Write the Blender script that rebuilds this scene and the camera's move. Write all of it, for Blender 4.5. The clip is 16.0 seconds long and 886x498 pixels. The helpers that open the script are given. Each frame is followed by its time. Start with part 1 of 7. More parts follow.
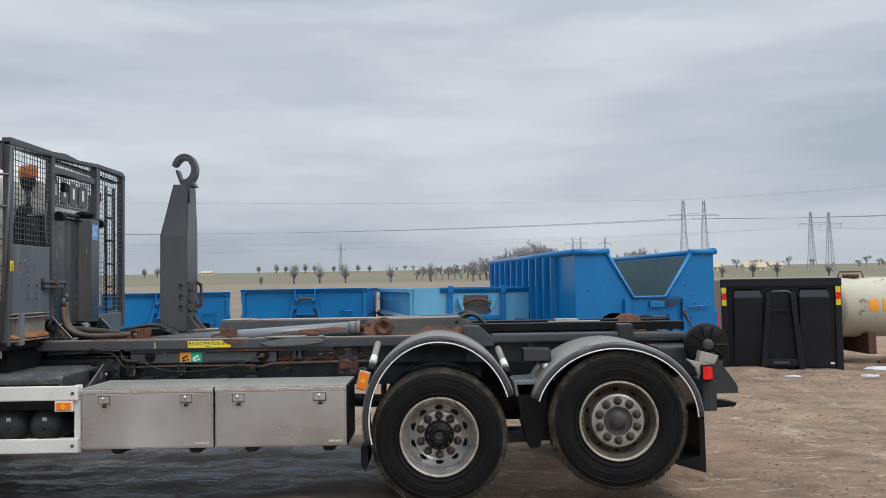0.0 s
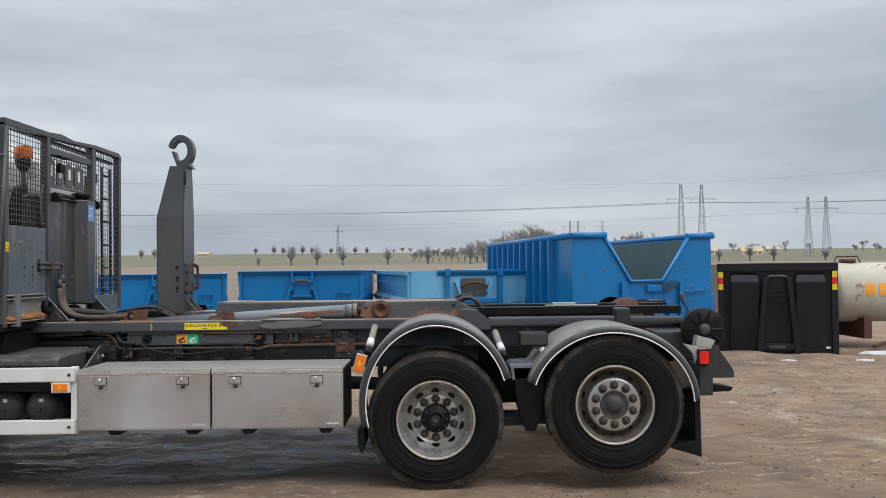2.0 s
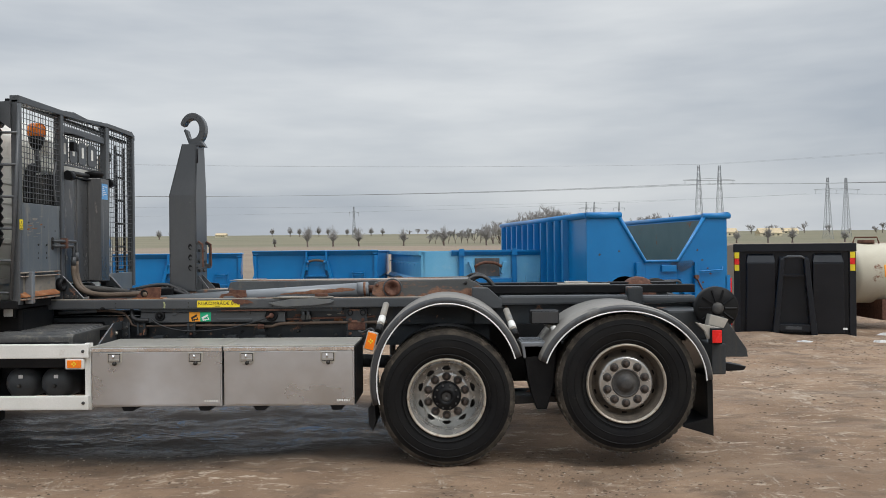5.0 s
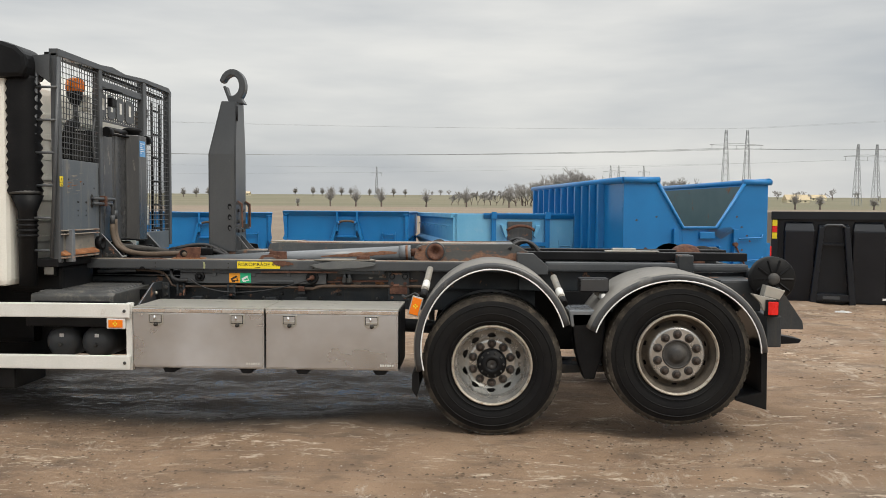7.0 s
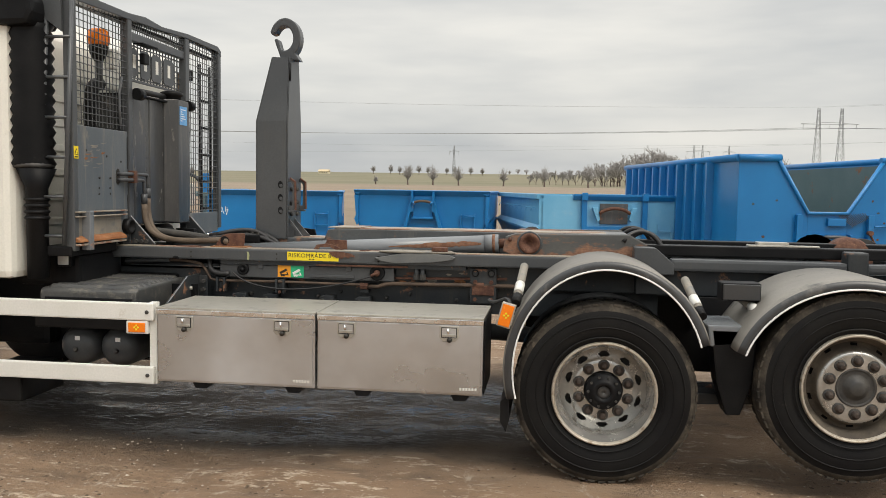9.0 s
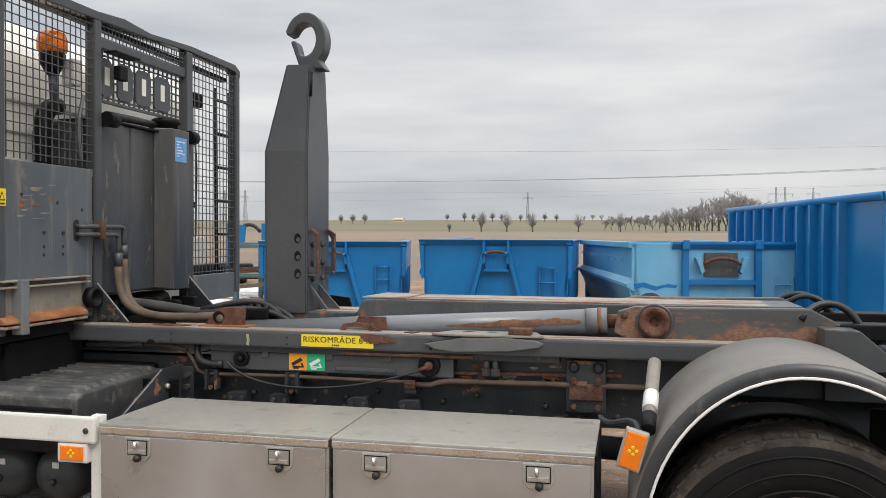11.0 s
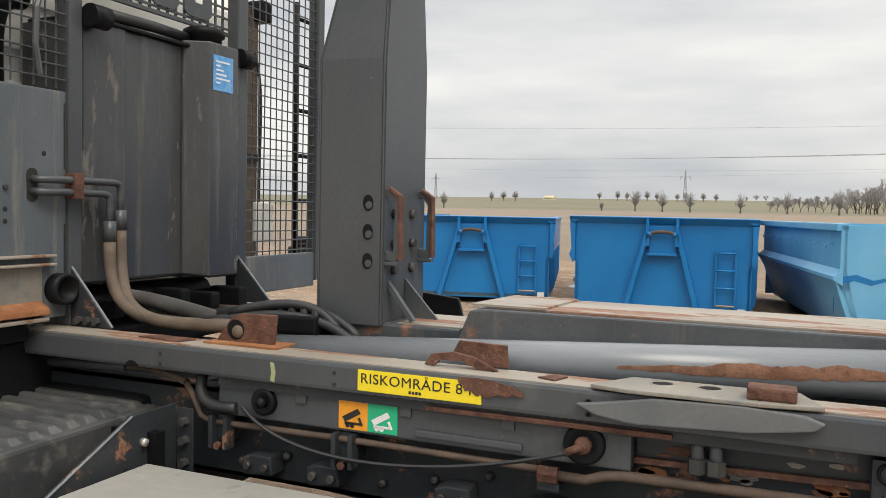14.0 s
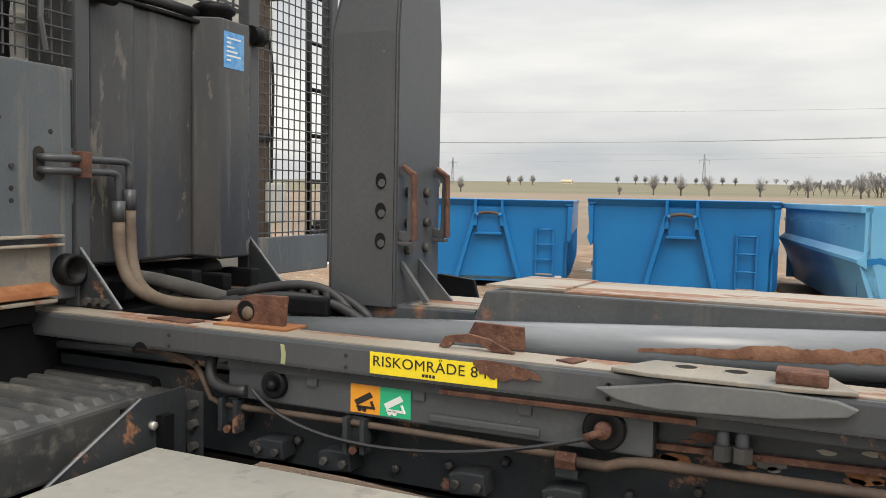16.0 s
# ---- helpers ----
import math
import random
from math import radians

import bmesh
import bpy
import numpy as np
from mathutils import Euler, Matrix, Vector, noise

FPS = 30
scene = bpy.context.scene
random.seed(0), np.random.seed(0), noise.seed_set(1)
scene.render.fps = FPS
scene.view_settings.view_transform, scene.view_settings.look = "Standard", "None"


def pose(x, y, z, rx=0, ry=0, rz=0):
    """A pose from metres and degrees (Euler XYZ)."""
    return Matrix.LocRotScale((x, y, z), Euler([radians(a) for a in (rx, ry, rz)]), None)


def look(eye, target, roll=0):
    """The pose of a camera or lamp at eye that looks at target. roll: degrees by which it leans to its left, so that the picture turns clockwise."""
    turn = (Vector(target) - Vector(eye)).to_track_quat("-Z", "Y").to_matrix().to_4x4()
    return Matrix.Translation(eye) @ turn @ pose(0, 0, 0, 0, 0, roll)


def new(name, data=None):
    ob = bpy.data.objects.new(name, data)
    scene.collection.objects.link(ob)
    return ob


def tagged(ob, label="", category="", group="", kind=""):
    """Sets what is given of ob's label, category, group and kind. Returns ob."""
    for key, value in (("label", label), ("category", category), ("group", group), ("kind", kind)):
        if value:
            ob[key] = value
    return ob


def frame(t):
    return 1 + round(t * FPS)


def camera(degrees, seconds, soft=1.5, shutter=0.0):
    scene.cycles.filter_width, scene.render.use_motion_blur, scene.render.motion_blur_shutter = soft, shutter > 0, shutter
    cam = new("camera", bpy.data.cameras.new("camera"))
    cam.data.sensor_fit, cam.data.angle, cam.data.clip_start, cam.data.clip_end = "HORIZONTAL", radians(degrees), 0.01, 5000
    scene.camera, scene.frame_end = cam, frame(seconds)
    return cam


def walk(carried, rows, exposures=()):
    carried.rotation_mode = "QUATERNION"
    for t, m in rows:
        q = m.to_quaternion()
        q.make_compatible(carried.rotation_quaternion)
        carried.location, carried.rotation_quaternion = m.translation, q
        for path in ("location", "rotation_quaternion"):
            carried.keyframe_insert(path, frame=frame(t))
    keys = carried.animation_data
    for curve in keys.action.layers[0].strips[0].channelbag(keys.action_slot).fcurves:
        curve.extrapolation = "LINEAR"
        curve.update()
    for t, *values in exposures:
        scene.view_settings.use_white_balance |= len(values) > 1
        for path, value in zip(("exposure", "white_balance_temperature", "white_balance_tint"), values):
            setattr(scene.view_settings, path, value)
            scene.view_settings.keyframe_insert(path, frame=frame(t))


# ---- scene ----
cam = camera(56.8, 16.0, soft=0.85)
PATH = [
    (0, (0.02, -6.368, 1.63), (0.03, -4.369, 1.719), -0.9),
    (0.5, (0.018, -6.362, 1.628), (0.031, -4.363, 1.712), -0.8),
    (1, (0.011, -6.35, 1.629), (0.027, -4.351, 1.702), -0.7),
    (1.5, (0.015, -6.343, 1.615), (0.031, -4.344, 1.679), -0.7),
    (2, (0.019, -6.351, 1.638), (0.035, -4.352, 1.684), -0.6),
    (2.5, (0.024, -6.338, 1.627), (0.037, -4.338, 1.666), -0.6),
    (3, (0.027, -6.338, 1.619), (0.038, -4.339, 1.653), -0.8),
    (3.5, (0.026, -6.338, 1.615), (0.035, -4.339, 1.647), -0.9),
    (5.8, (0.067, -6.305, 1.61), (0.028, -4.306, 1.569), -0.2),
    (6, (0.016, -6.296, 1.611), (-0.024, -4.297, 1.557), -0.1),
    (6.5, (-0.066, -6.258, 1.621), (-0.122, -4.26, 1.546), 0.2),
    (7, (-0.141, -6.158, 1.629), (-0.217, -4.162, 1.536), 0.4),
    (7.5, (-0.106, -5.923, 1.617), (-0.218, -3.929, 1.506), 0.8),
    (8, (-0.051, -5.587, 1.624), (-0.212, -3.598, 1.489), 1.0),
    (8.5, (-0.172, -5.228, 1.605), (-0.377, -3.243, 1.463), 1.2),
    (8.7, (-0.241, -5.058, 1.633), (-0.468, -3.076, 1.484), 1.1),
    (10.8, (-0.582, -3.197, 1.655), (-1.007, -1.243, 1.609), 0.2),
    (11, (-0.598, -3.029, 1.672), (-1.038, -1.078, 1.639), 0.2),
    (11.5, (-0.692, -2.573, 1.661), (-1.185, -0.635, 1.649), 0.0),
    (12, (-0.779, -2.212, 1.674), (-1.349, -0.295, 1.666), 0.2),
    (12.5, (-0.818, -1.848, 1.666), (-1.467, 0.043, 1.639), 0.5),
    (13, (-0.913, -1.576, 1.643), (-1.623, 0.293, 1.597), 0.8),
    (13.5, (-1.039, -1.341, 1.647), (-1.794, 0.509, 1.577), 1.1),
    (14, (-1.05, -1.273, 1.632), (-1.835, 0.564, 1.54), 1.2),
    (14.5, (-1.05, -1.219, 1.62), (-1.854, 0.609, 1.51), 1.3),
    (15, (-1.072, -1.196, 1.617), (-1.888, 0.626, 1.494), 1.2),
    (15.5, (-1.074, -1.193, 1.616), (-1.893, 0.627, 1.487), 1.2),
    (16, (-1.074, -1.2, 1.613), (-1.895, 0.618, 1.482), 1.1),
]
# the camera's own drift of exposure and white balance: seconds, stops, kelvin, tint
EXPOSURES = [(0, -0.15, 6100, 8), (3.5, -0.15, 6200, 8), (6.0, -0.05, 6550, 8), (7.0, 0.04, 6850, 8), (8.5, 0.12, 7100, 8), (11.0, 0.06, 6650, 10), (12.5, 0.15, 6750, 9), (14.0, 0.21, 6850, 9), (16.0, 0.28, 6950, 9)]
walk(cam, [(t, look(eye, target, roll)) for t, eye, target, roll in PATH], EXPOSURES)

# ---- world and light: thin overcast ----
world = bpy.data.worlds.new("overcast")
scene.world = world
world.use_nodes = True
wn, wl = world.node_tree.nodes, world.node_tree.links
wn.clear()
w_out, w_bg = wn.new("ShaderNodeOutputWorld"), wn.new("ShaderNodeBackground")
w_sky = wn.new("ShaderNodeTexSky")
w_sky.sky_type, w_sky.sun_disc = "NISHITA", False
w_sky.sun_elevation, w_sky.sun_rotation, w_sky.air_density, w_sky.dust_density = radians(51), radians(133), 1.0, 4.0
w_scale = wn.new("ShaderNodeVectorMath")
w_scale.operation = "SCALE"
w_scale.inputs["Scale"].default_value = 0.10
w_co, w_map = wn.new("ShaderNodeTexCoord"), wn.new("ShaderNodeMapping")
w_map.inputs["Scale"].default_value = (1.0, 1.2, 5.5)
w_map.inputs["Location"].default_value = (0.3, 0.1, 0.0)
w_noise = wn.new("ShaderNodeTexNoise")
w_noise.inputs["Scale"].default_value, w_noise.inputs["Detail"].default_value, w_noise.inputs["Roughness"].default_value = 1.7, 5, 0.5
w_ramp = wn.new("ShaderNodeValToRGB")
w_ramp.color_ramp.elements[0].position, w_ramp.color_ramp.elements[0].color = 0.36, (0.50, 0.535, 0.59, 1)
w_ramp.color_ramp.elements[1].position, w_ramp.color_ramp.elements[1].color = 0.66, (0.86, 0.865, 0.87, 1)
w_mix = wn.new("ShaderNodeMix")
w_mix.data_type = "RGBA"
w_mix.inputs[0].default_value = 0.88
wl.new(w_co.outputs["Generated"], w_map.inputs["Vector"])
wl.new(w_map.outputs["Vector"], w_noise.inputs["Vector"])
wl.new(w_noise.outputs["Fac"], w_ramp.inputs["Fac"])
wl.new(w_sky.outputs["Color"], w_scale.inputs[0])
wl.new(w_scale.outputs["Vector"], w_mix.inputs[6])
wl.new(w_ramp.outputs["Color"], w_mix.inputs[7])
wl.new(w_mix.outputs[2], w_bg.inputs["Color"])
w_bg.inputs["Strength"].default_value = 1.0
# an overcast dome grows brighter towards the zenith
w_sep, w_up = wn.new("ShaderNodeSeparateXYZ"), wn.new("ShaderNodeMapRange")
w_up.interpolation_type = "SMOOTHSTEP"
w_up.inputs["From Min"].default_value, w_up.inputs["From Max"].default_value = 0.30, 1.0
w_up.inputs["To Min"].default_value, w_up.inputs["To Max"].default_value = 1.0, 3.0
wl.new(w_co.outputs["Generated"], w_sep.inputs[0])
wl.new(w_sep.outputs["Z"], w_up.inputs["Value"])
wl.new(w_up.outputs["Result"], w_bg.inputs["Strength"])
wl.new(w_bg.outputs["Background"], w_out.inputs["Surface"])

sun_data = bpy.data.lights.new("sun", "SUN")
sun_data.energy, sun_data.angle, sun_data.color = 1.5, radians(30), (1.0, 0.96, 0.9)
sun = new("sun", sun_data)
sun.matrix_world = look((0, 0, 30), (-13, 12, 8))


# ---- helpers for materials ----
def mat(name, col, rough=0.6, metal=0.0, col2=None, scale=6.0, amount=0.5, fine=80.0, bump=0.15, rust=0.0, rust_scale=3.0, dirt=None, dirt_at=0.55, stretch=(1, 1, 1), rough2=None, bump_dist=0.004, spec=0.5, streak=None, chips=None):
    """Two scales of variation, optional rust or dirt patches, fine relief."""
    m = bpy.data.materials.new(name)
    m.use_nodes = True
    n, l = m.node_tree.nodes, m.node_tree.links
    p = n["Principled BSDF"]
    p.inputs["Specular IOR Level"].default_value = spec
    co, mp = n.new("ShaderNodeTexCoord"), n.new("ShaderNodeMapping")
    mp.inputs["Scale"].default_value = stretch
    l.new(co.outputs["Object"], mp.inputs["Vector"])

    def noise_tex(sc, det=4.0, rg=0.55):
        t = n.new("ShaderNodeTexNoise")
        t.inputs["Scale"].default_value, t.inputs["Detail"].default_value, t.inputs["Roughness"].default_value = sc, det, rg
        l.new(mp.outputs["Vector"], t.inputs["Vector"])
        return t.outputs["Fac"]

    def ramp(f, a, b):
        r = n.new("ShaderNodeMapRange")
        r.inputs["From Min"].default_value, r.inputs["From Max"].default_value = a, b
        l.new(f, r.inputs["Value"])
        return r.outputs["Result"]

    def mixc(f, a, b):
        x = n.new("ShaderNodeMix")
        x.data_type = "RGBA"
        l.new(f, x.inputs[0])
        for sock, v in ((x.inputs[6], a), (x.inputs[7], b)):
            if isinstance(v, tuple):
                sock.default_value = (*v, 1)
            else:
                l.new(v, sock)
        return x.outputs[2]

    c2 = col2 or tuple(min(1, c * (1 + amount)) for c in col)
    big = ramp(noise_tex(scale, 5), 0.35, 0.68)
    small = ramp(noise_tex(fine, 3), 0.25, 0.75)
    c = mixc(big, col, c2)
    dark = tuple(x * 0.8 for x in col)
    k = n.new("ShaderNodeMath")
    k.operation, k.inputs[1].default_value = "MULTIPLY", 0.45
    l.new(small, k.inputs[0])
    c = mixc(k.outputs[0], c, dark)
    r_sock = None
    if streak:
        # stains that have run down the sheet
        ms, ts = n.new("ShaderNodeMapping"), n.new("ShaderNodeTexNoise")
        ms.inputs["Scale"].default_value = (9, 9, 0.8)
        ts.inputs["Scale"].default_value, ts.inputs["Detail"].default_value, ts.inputs["Roughness"].default_value = 1.6, 6, 0.7
        l.new(co.outputs["Object"], ms.inputs["Vector"])
        l.new(ms.outputs["Vector"], ts.inputs["Vector"])
        ks = n.new("ShaderNodeMath")
        ks.operation, ks.inputs[1].default_value = "MULTIPLY", streak[1]
        l.new(ramp(ts.outputs["Fac"], 0.54, 0.72), ks.inputs[0])
        c = mixc(ks.outputs[0], c, streak[0])
    if chips:
        c = mixc(ramp(noise_tex(60, 2, 0.5), 0.78, 0.80), c, chips)
        c = mixc(ramp(noise_tex(7, 10, 0.8), 0.71, 0.74), c, chips)
    if dirt:
        d = ramp(noise_tex(scale * 2.3, 6, 0.65), dirt_at, dirt_at + 0.16)
        c = mixc(d, c, dirt)
        r_sock = d
    if rust > 0:
        rr = ramp(noise_tex(rust_scale, 7, 0.68), 0.70 - rust * 0.42, 0.74 - rust * 0.40)
        rc = mixc(small, (0.14, 0.066, 0.042), (0.29, 0.155, 0.095))
        c = mixc(rr, c, rc)
        r_sock = rr
        if metal > 0:
            mm = n.new("ShaderNodeMath")
            mm.operation = "SUBTRACT"
            mm.use_clamp = True
            mm.inputs[0].default_value = metal
            l.new(rr, mm.inputs[1])
            l.new(mm.outputs[0], p.inputs["Metallic"])
    l.new(c, p.inputs["Base Color"])
    p.inputs["Metallic"].default_value = metal
    q = n.new("ShaderNodeMapRange")
    q.inputs["To Min"].default_value, q.inputs["To Max"].default_value = max(0.03, rough - 0.1), min(1, (rough2 or rough + 0.12))
    l.new(r_sock or big, q.inputs["Value"])
    l.new(q.outputs["Result"], p.inputs["Roughness"])
    if bump > 0:
        b = n.new("ShaderNodeBump")
        b.inputs["Strength"].default_value, b.inputs["Distance"].default_value = bump, bump_dist
        l.new(noise_tex(fine * 0.6, 5), b.inputs["Height"])
        l.new(b.outputs["Normal"], p.inputs["Normal"])
    return m


M = {
    "grey": mat("dark_grey_paint", (0.058, 0.063, 0.069), 0.40, col2=(0.082, 0.087, 0.092), scale=1.5, dirt=(0.105, 0.105, 0.100), dirt_at=0.62, bump=0.06, spec=0.35, streak=((0.10, 0.095, 0.085), 0.30), chips=(0.24, 0.24, 0.23)),
    "panel": mat("scuffed_panel_paint", (0.088, 0.103, 0.116), 0.42, col2=(0.130, 0.142, 0.150), scale=2.0, dirt=(0.24, 0.215, 0.175), dirt_at=0.60, rust=0.12, rust_scale=2.4, bump=0.12, spec=0.3, stretch=(1, 1.6, 0.8), streak=((0.27, 0.235, 0.185), 0.7), chips=(0.30, 0.30, 0.29)),
    "oil_tank": mat("dusty_tank_paint", (0.044, 0.046, 0.049), 0.34, col2=(0.080, 0.080, 0.079), scale=2.4, streak=((0.20, 0.185, 0.165), 0.40), chips=(0.20, 0.20, 0.19), dirt=(0.23, 0.20, 0.165), dirt_at=0.60, bump=0.05, stretch=(1.3, 1.3, 0.40)),
    "cover": mat("dusty_black_plastic", (0.042, 0.044, 0.046), 0.55, col2=(0.092, 0.090, 0.085), scale=5, dirt=(0.15, 0.14, 0.12), dirt_at=0.54, bump=0.08),
    "grey_rusty": mat("rail_paint_worn", (0.046, 0.053, 0.060), 0.42, col2=(0.095, 0.102, 0.106), scale=3.0, streak=((0.16, 0.145, 0.125), 0.5), chips=(0.25, 0.24, 0.22), rust=0.24, rust_scale=2.6, bump=0.2),
    "top_worn": mat("rubbed_rail_top", (0.24, 0.205, 0.165), 0.6, col2=(0.36, 0.32, 0.265), scale=3.0, rust=0.42, rust_scale=4.0, bump=0.25, stretch=(0.5, 2, 2)),
    "black": mat("black_steel", (0.006, 0.0065, 0.0075), 0.55, col2=(0.014, 0.014, 0.015), scale=4, dirt=(0.032, 0.028, 0.025), dirt_at=0.66, spec=0.14),
    "black_rusty": mat("grimy_chassis", (0.024, 0.029, 0.034), 0.50, col2=(0.050, 0.053, 0.055), scale=2.2, spec=0.32, streak=((0.065, 0.055, 0.045), 0.5), chips=(0.15, 0.13, 0.11), rust=0.22, rust_scale=5, bump=0.3),
    "pipe": mat("brown_pipe", (0.070, 0.050, 0.040), 0.75, col2=(0.135, 0.095, 0.070), scale=9, bump=0.4, spec=0.3),
    "rust": mat("rust", (0.078, 0.036, 0.027), 0.85, col2=(0.175, 0.088, 0.058), scale=22, fine=140, bump=0.8, bump_dist=0.005, spec=0.25, dirt=(0.30, 0.17, 0.095), dirt_at=0.60, chips=(0.030, 0.022, 0.020)),
    "rust_mid": mat("brown_surface_rust", (0.145, 0.068, 0.042), 0.85, col2=(0.25, 0.135, 0.085), scale=26, fine=160, bump=0.6, spec=0.25, dirt=(0.085, 0.045, 0.032), dirt_at=0.56),
    "rust_bright": mat("fresh_orange_rust", (0.22, 0.085, 0.035), 0.85, col2=(0.36, 0.17, 0.075), scale=12, fine=120, bump=0.5, spec=0.25, dirt=(0.30, 0.255, 0.20), dirt_at=0.58),
    "paint_spill": mat("faded_paint_spill", (0.30, 0.32, 0.16), 0.6, col2=(0.40, 0.41, 0.24), scale=20, bump=0.1),
    "ledge_dust": mat("tan_dust_on_paint", (0.175, 0.165, 0.145), 0.65, col2=(0.27, 0.24, 0.195), scale=5, dirt=(0.115, 0.125, 0.13), dirt_at=0.56, rust=0.2, rust_scale=6, bump=0.15, streak=((0.32, 0.27, 0.20), 0.5)),
    "cheek": mat("rusted_arm_paint", (0.060, 0.064, 0.066), 0.55, col2=(0.10, 0.10, 0.095), scale=3, rust=0.46, rust_scale=2.2, bump=0.25, stretch=(0.6, 1, 1.6)),
    "rail_scraped": mat("scraped_rail_paint", (0.115, 0.122, 0.126), 0.45, col2=(0.16, 0.162, 0.158), scale=4.0, dirt=(0.23, 0.205, 0.165), dirt_at=0.62, bump=0.1, spec=0.3),
    "cyl": mat("cylinder_grey", (0.150, 0.162, 0.175), 0.36, col2=(0.21, 0.222, 0.235), scale=2.0, rust=0.10, rust_scale=5.0, stretch=(0.28, 1.8, 1.8), bump=0.06),
    "chrome": mat("chrome", (0.75, 0.75, 0.75), 0.12, 1.0, bump=0.0, amount=0.1),
    "steel": mat("stainless_sheet", (0.45, 0.445, 0.44), 0.30, 0.75, col2=(0.66, 0.665, 0.68), scale=1.2, fine=2, bump=0.0, rough2=0.46, stretch=(1, 1, 1.3)),
    "steel_bright": mat("bright_stainless_lip", (0.80, 0.80, 0.79), 0.26, 1.0, amount=0.08, bump=0.0),
    "steel_top": mat("stainless_dusty_top", (0.41, 0.395, 0.355), 0.42, 0.4, col2=(0.50, 0.48, 0.43), scale=3, dirt=(0.27, 0.265, 0.25), dirt_at=0.57, fine=25, bump=0.05, chips=(0.24, 0.24, 0.235), streak=((0.52, 0.50, 0.46), 0.4)),
    "alu": mat("painted_aluminium", (0.66, 0.66, 0.62), 0.45, 0.0, col2=(0.74, 0.73, 0.70), scale=4, dirt=(0.42, 0.36, 0.29), dirt_at=0.66, bump=0.05),
    "rubber": mat("tyre_rubber", (0.007, 0.007, 0.008), 0.6, col2=(0.014, 0.014, 0.0135), scale=4, dirt=(0.036, 0.033, 0.029), dirt_at=0.64, spec=0.14, bump=0.25),
    "tread": mat("muddy_tread", (0.022, 0.020, 0.018), 0.9, col2=(0.095, 0.082, 0.066), scale=9, dirt=(0.13, 0.108, 0.084), dirt_at=0.58, bump=0.4, spec=0.15),
    "rim": mat("alloy_rim", (0.40, 0.40, 0.385), 0.34, 0.7, col2=(0.60, 0.595, 0.575), scale=6, dirt=(0.17, 0.135, 0.10), dirt_at=0.58, bump=0.1),
    "rim_edge": mat("worn_rim_edge", (0.42, 0.37, 0.30), 0.55, 0.4, col2=(0.52, 0.49, 0.43), scale=9, dirt=(0.20, 0.14, 0.09), dirt_at=0.54),
    "rim_dark": mat("dark_brown_rim", (0.055, 0.045, 0.036), 0.75, 0.1, col2=(0.15, 0.125, 0.095), scale=8, bump=0.3),
    "nut": mat("rusty_nut", (0.034, 0.025, 0.021), 0.7, 0.2, col2=(0.075, 0.054, 0.042), scale=30, bump=0.2),
    "hub": mat("dirty_hub", (0.035, 0.035, 0.036), 0.6, 0.2, col2=(0.085, 0.08, 0.072), scale=14),
    "fender": mat("plastic_mudguard", (0.034, 0.036, 0.040), 0.42, col2=(0.050, 0.051, 0.052), scale=2.2, dirt=(0.15, 0.14, 0.125), dirt_at=0.6, bump=0.06),
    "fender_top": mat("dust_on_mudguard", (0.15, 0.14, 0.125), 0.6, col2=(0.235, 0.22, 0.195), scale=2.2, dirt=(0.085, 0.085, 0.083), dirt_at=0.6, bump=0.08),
    "white": mat("white_paint", (0.78, 0.78, 0.77), 0.5, bump=0.05, amount=0.04),
    "cab": mat("cream_cab_paint", (0.78, 0.77, 0.71), 0.35, col2=(0.74, 0.725, 0.665), scale=2, dirt=(0.40, 0.37, 0.31), dirt_at=0.66, bump=0.02),
    "hose": mat("dusty_hose", (0.095, 0.070, 0.052), 0.7, col2=(0.165, 0.128, 0.096), scale=9, bump=0.3, spec=0.35),
    "hose_grey": mat("grey_hose", (0.050, 0.048, 0.045), 0.7, col2=(0.105, 0.097, 0.088), scale=9, bump=0.3),
    "hose_black": mat("black_hose", (0.016, 0.016, 0.017), 0.5, bump=0.1),
    "blue": mat("blue_container_paint", (0.002, 0.145, 0.39), 0.42, col2=(0.006, 0.185, 0.47), scale=1.3, dirt=(0.05, 0.21, 0.44), dirt_at=0.66, rust=0.05, rust_scale=5, bump=0.12, bump_dist=0.01),
    "blue_pale": mat("faded_blue_paint", (0.10, 0.35, 0.58), 0.5, col2=(0.20, 0.48, 0.68), scale=1.0, dirt=(0.26, 0.45, 0.60), dirt_at=0.60, rust=0.08, rust_scale=4, bump=0.12),
    "blue_in": mat("weathered_inside", (0.075, 0.13, 0.145), 0.7, col2=(0.11, 0.17, 0.18), scale=1.6, rust=0.2, rust_scale=3, bump=0.3),
    "blk": mat("black_container_paint", (0.010, 0.012, 0.016), 0.40, col2=(0.016, 0.018, 0.022), scale=1.6, spec=0.3, dirt=(0.030, 0.030, 0.030), dirt_at=0.66, bump=0.1),
    "amber": mat("amber_lens", (0.85, 0.20, 0.01), 0.25, bump=0.1, amount=0.2),
    "red": mat("red_lens", (0.62, 0.012, 0.01), 0.25, bump=0.1),
    "orange": mat("orange_sign", (0.80, 0.32, 0.02), 0.5, bump=0.02, amount=0.1),
    "green": mat("green_sign", (0.01, 0.42, 0.20), 0.5, bump=0.02, amount=0.1),
    "yellow": mat("yellow_sign", (0.80, 0.62, 0.02), 0.5, bump=0.02, amount=0.06),
    "ink": mat("black_ink", (0.015, 0.013, 0.01), 0.6, bump=0.0),
    "label_blue": mat("blue_sticker", (0.05, 0.27, 0.62), 0.5, col2=(0.25, 0.48, 0.72), scale=30, bump=0.02),
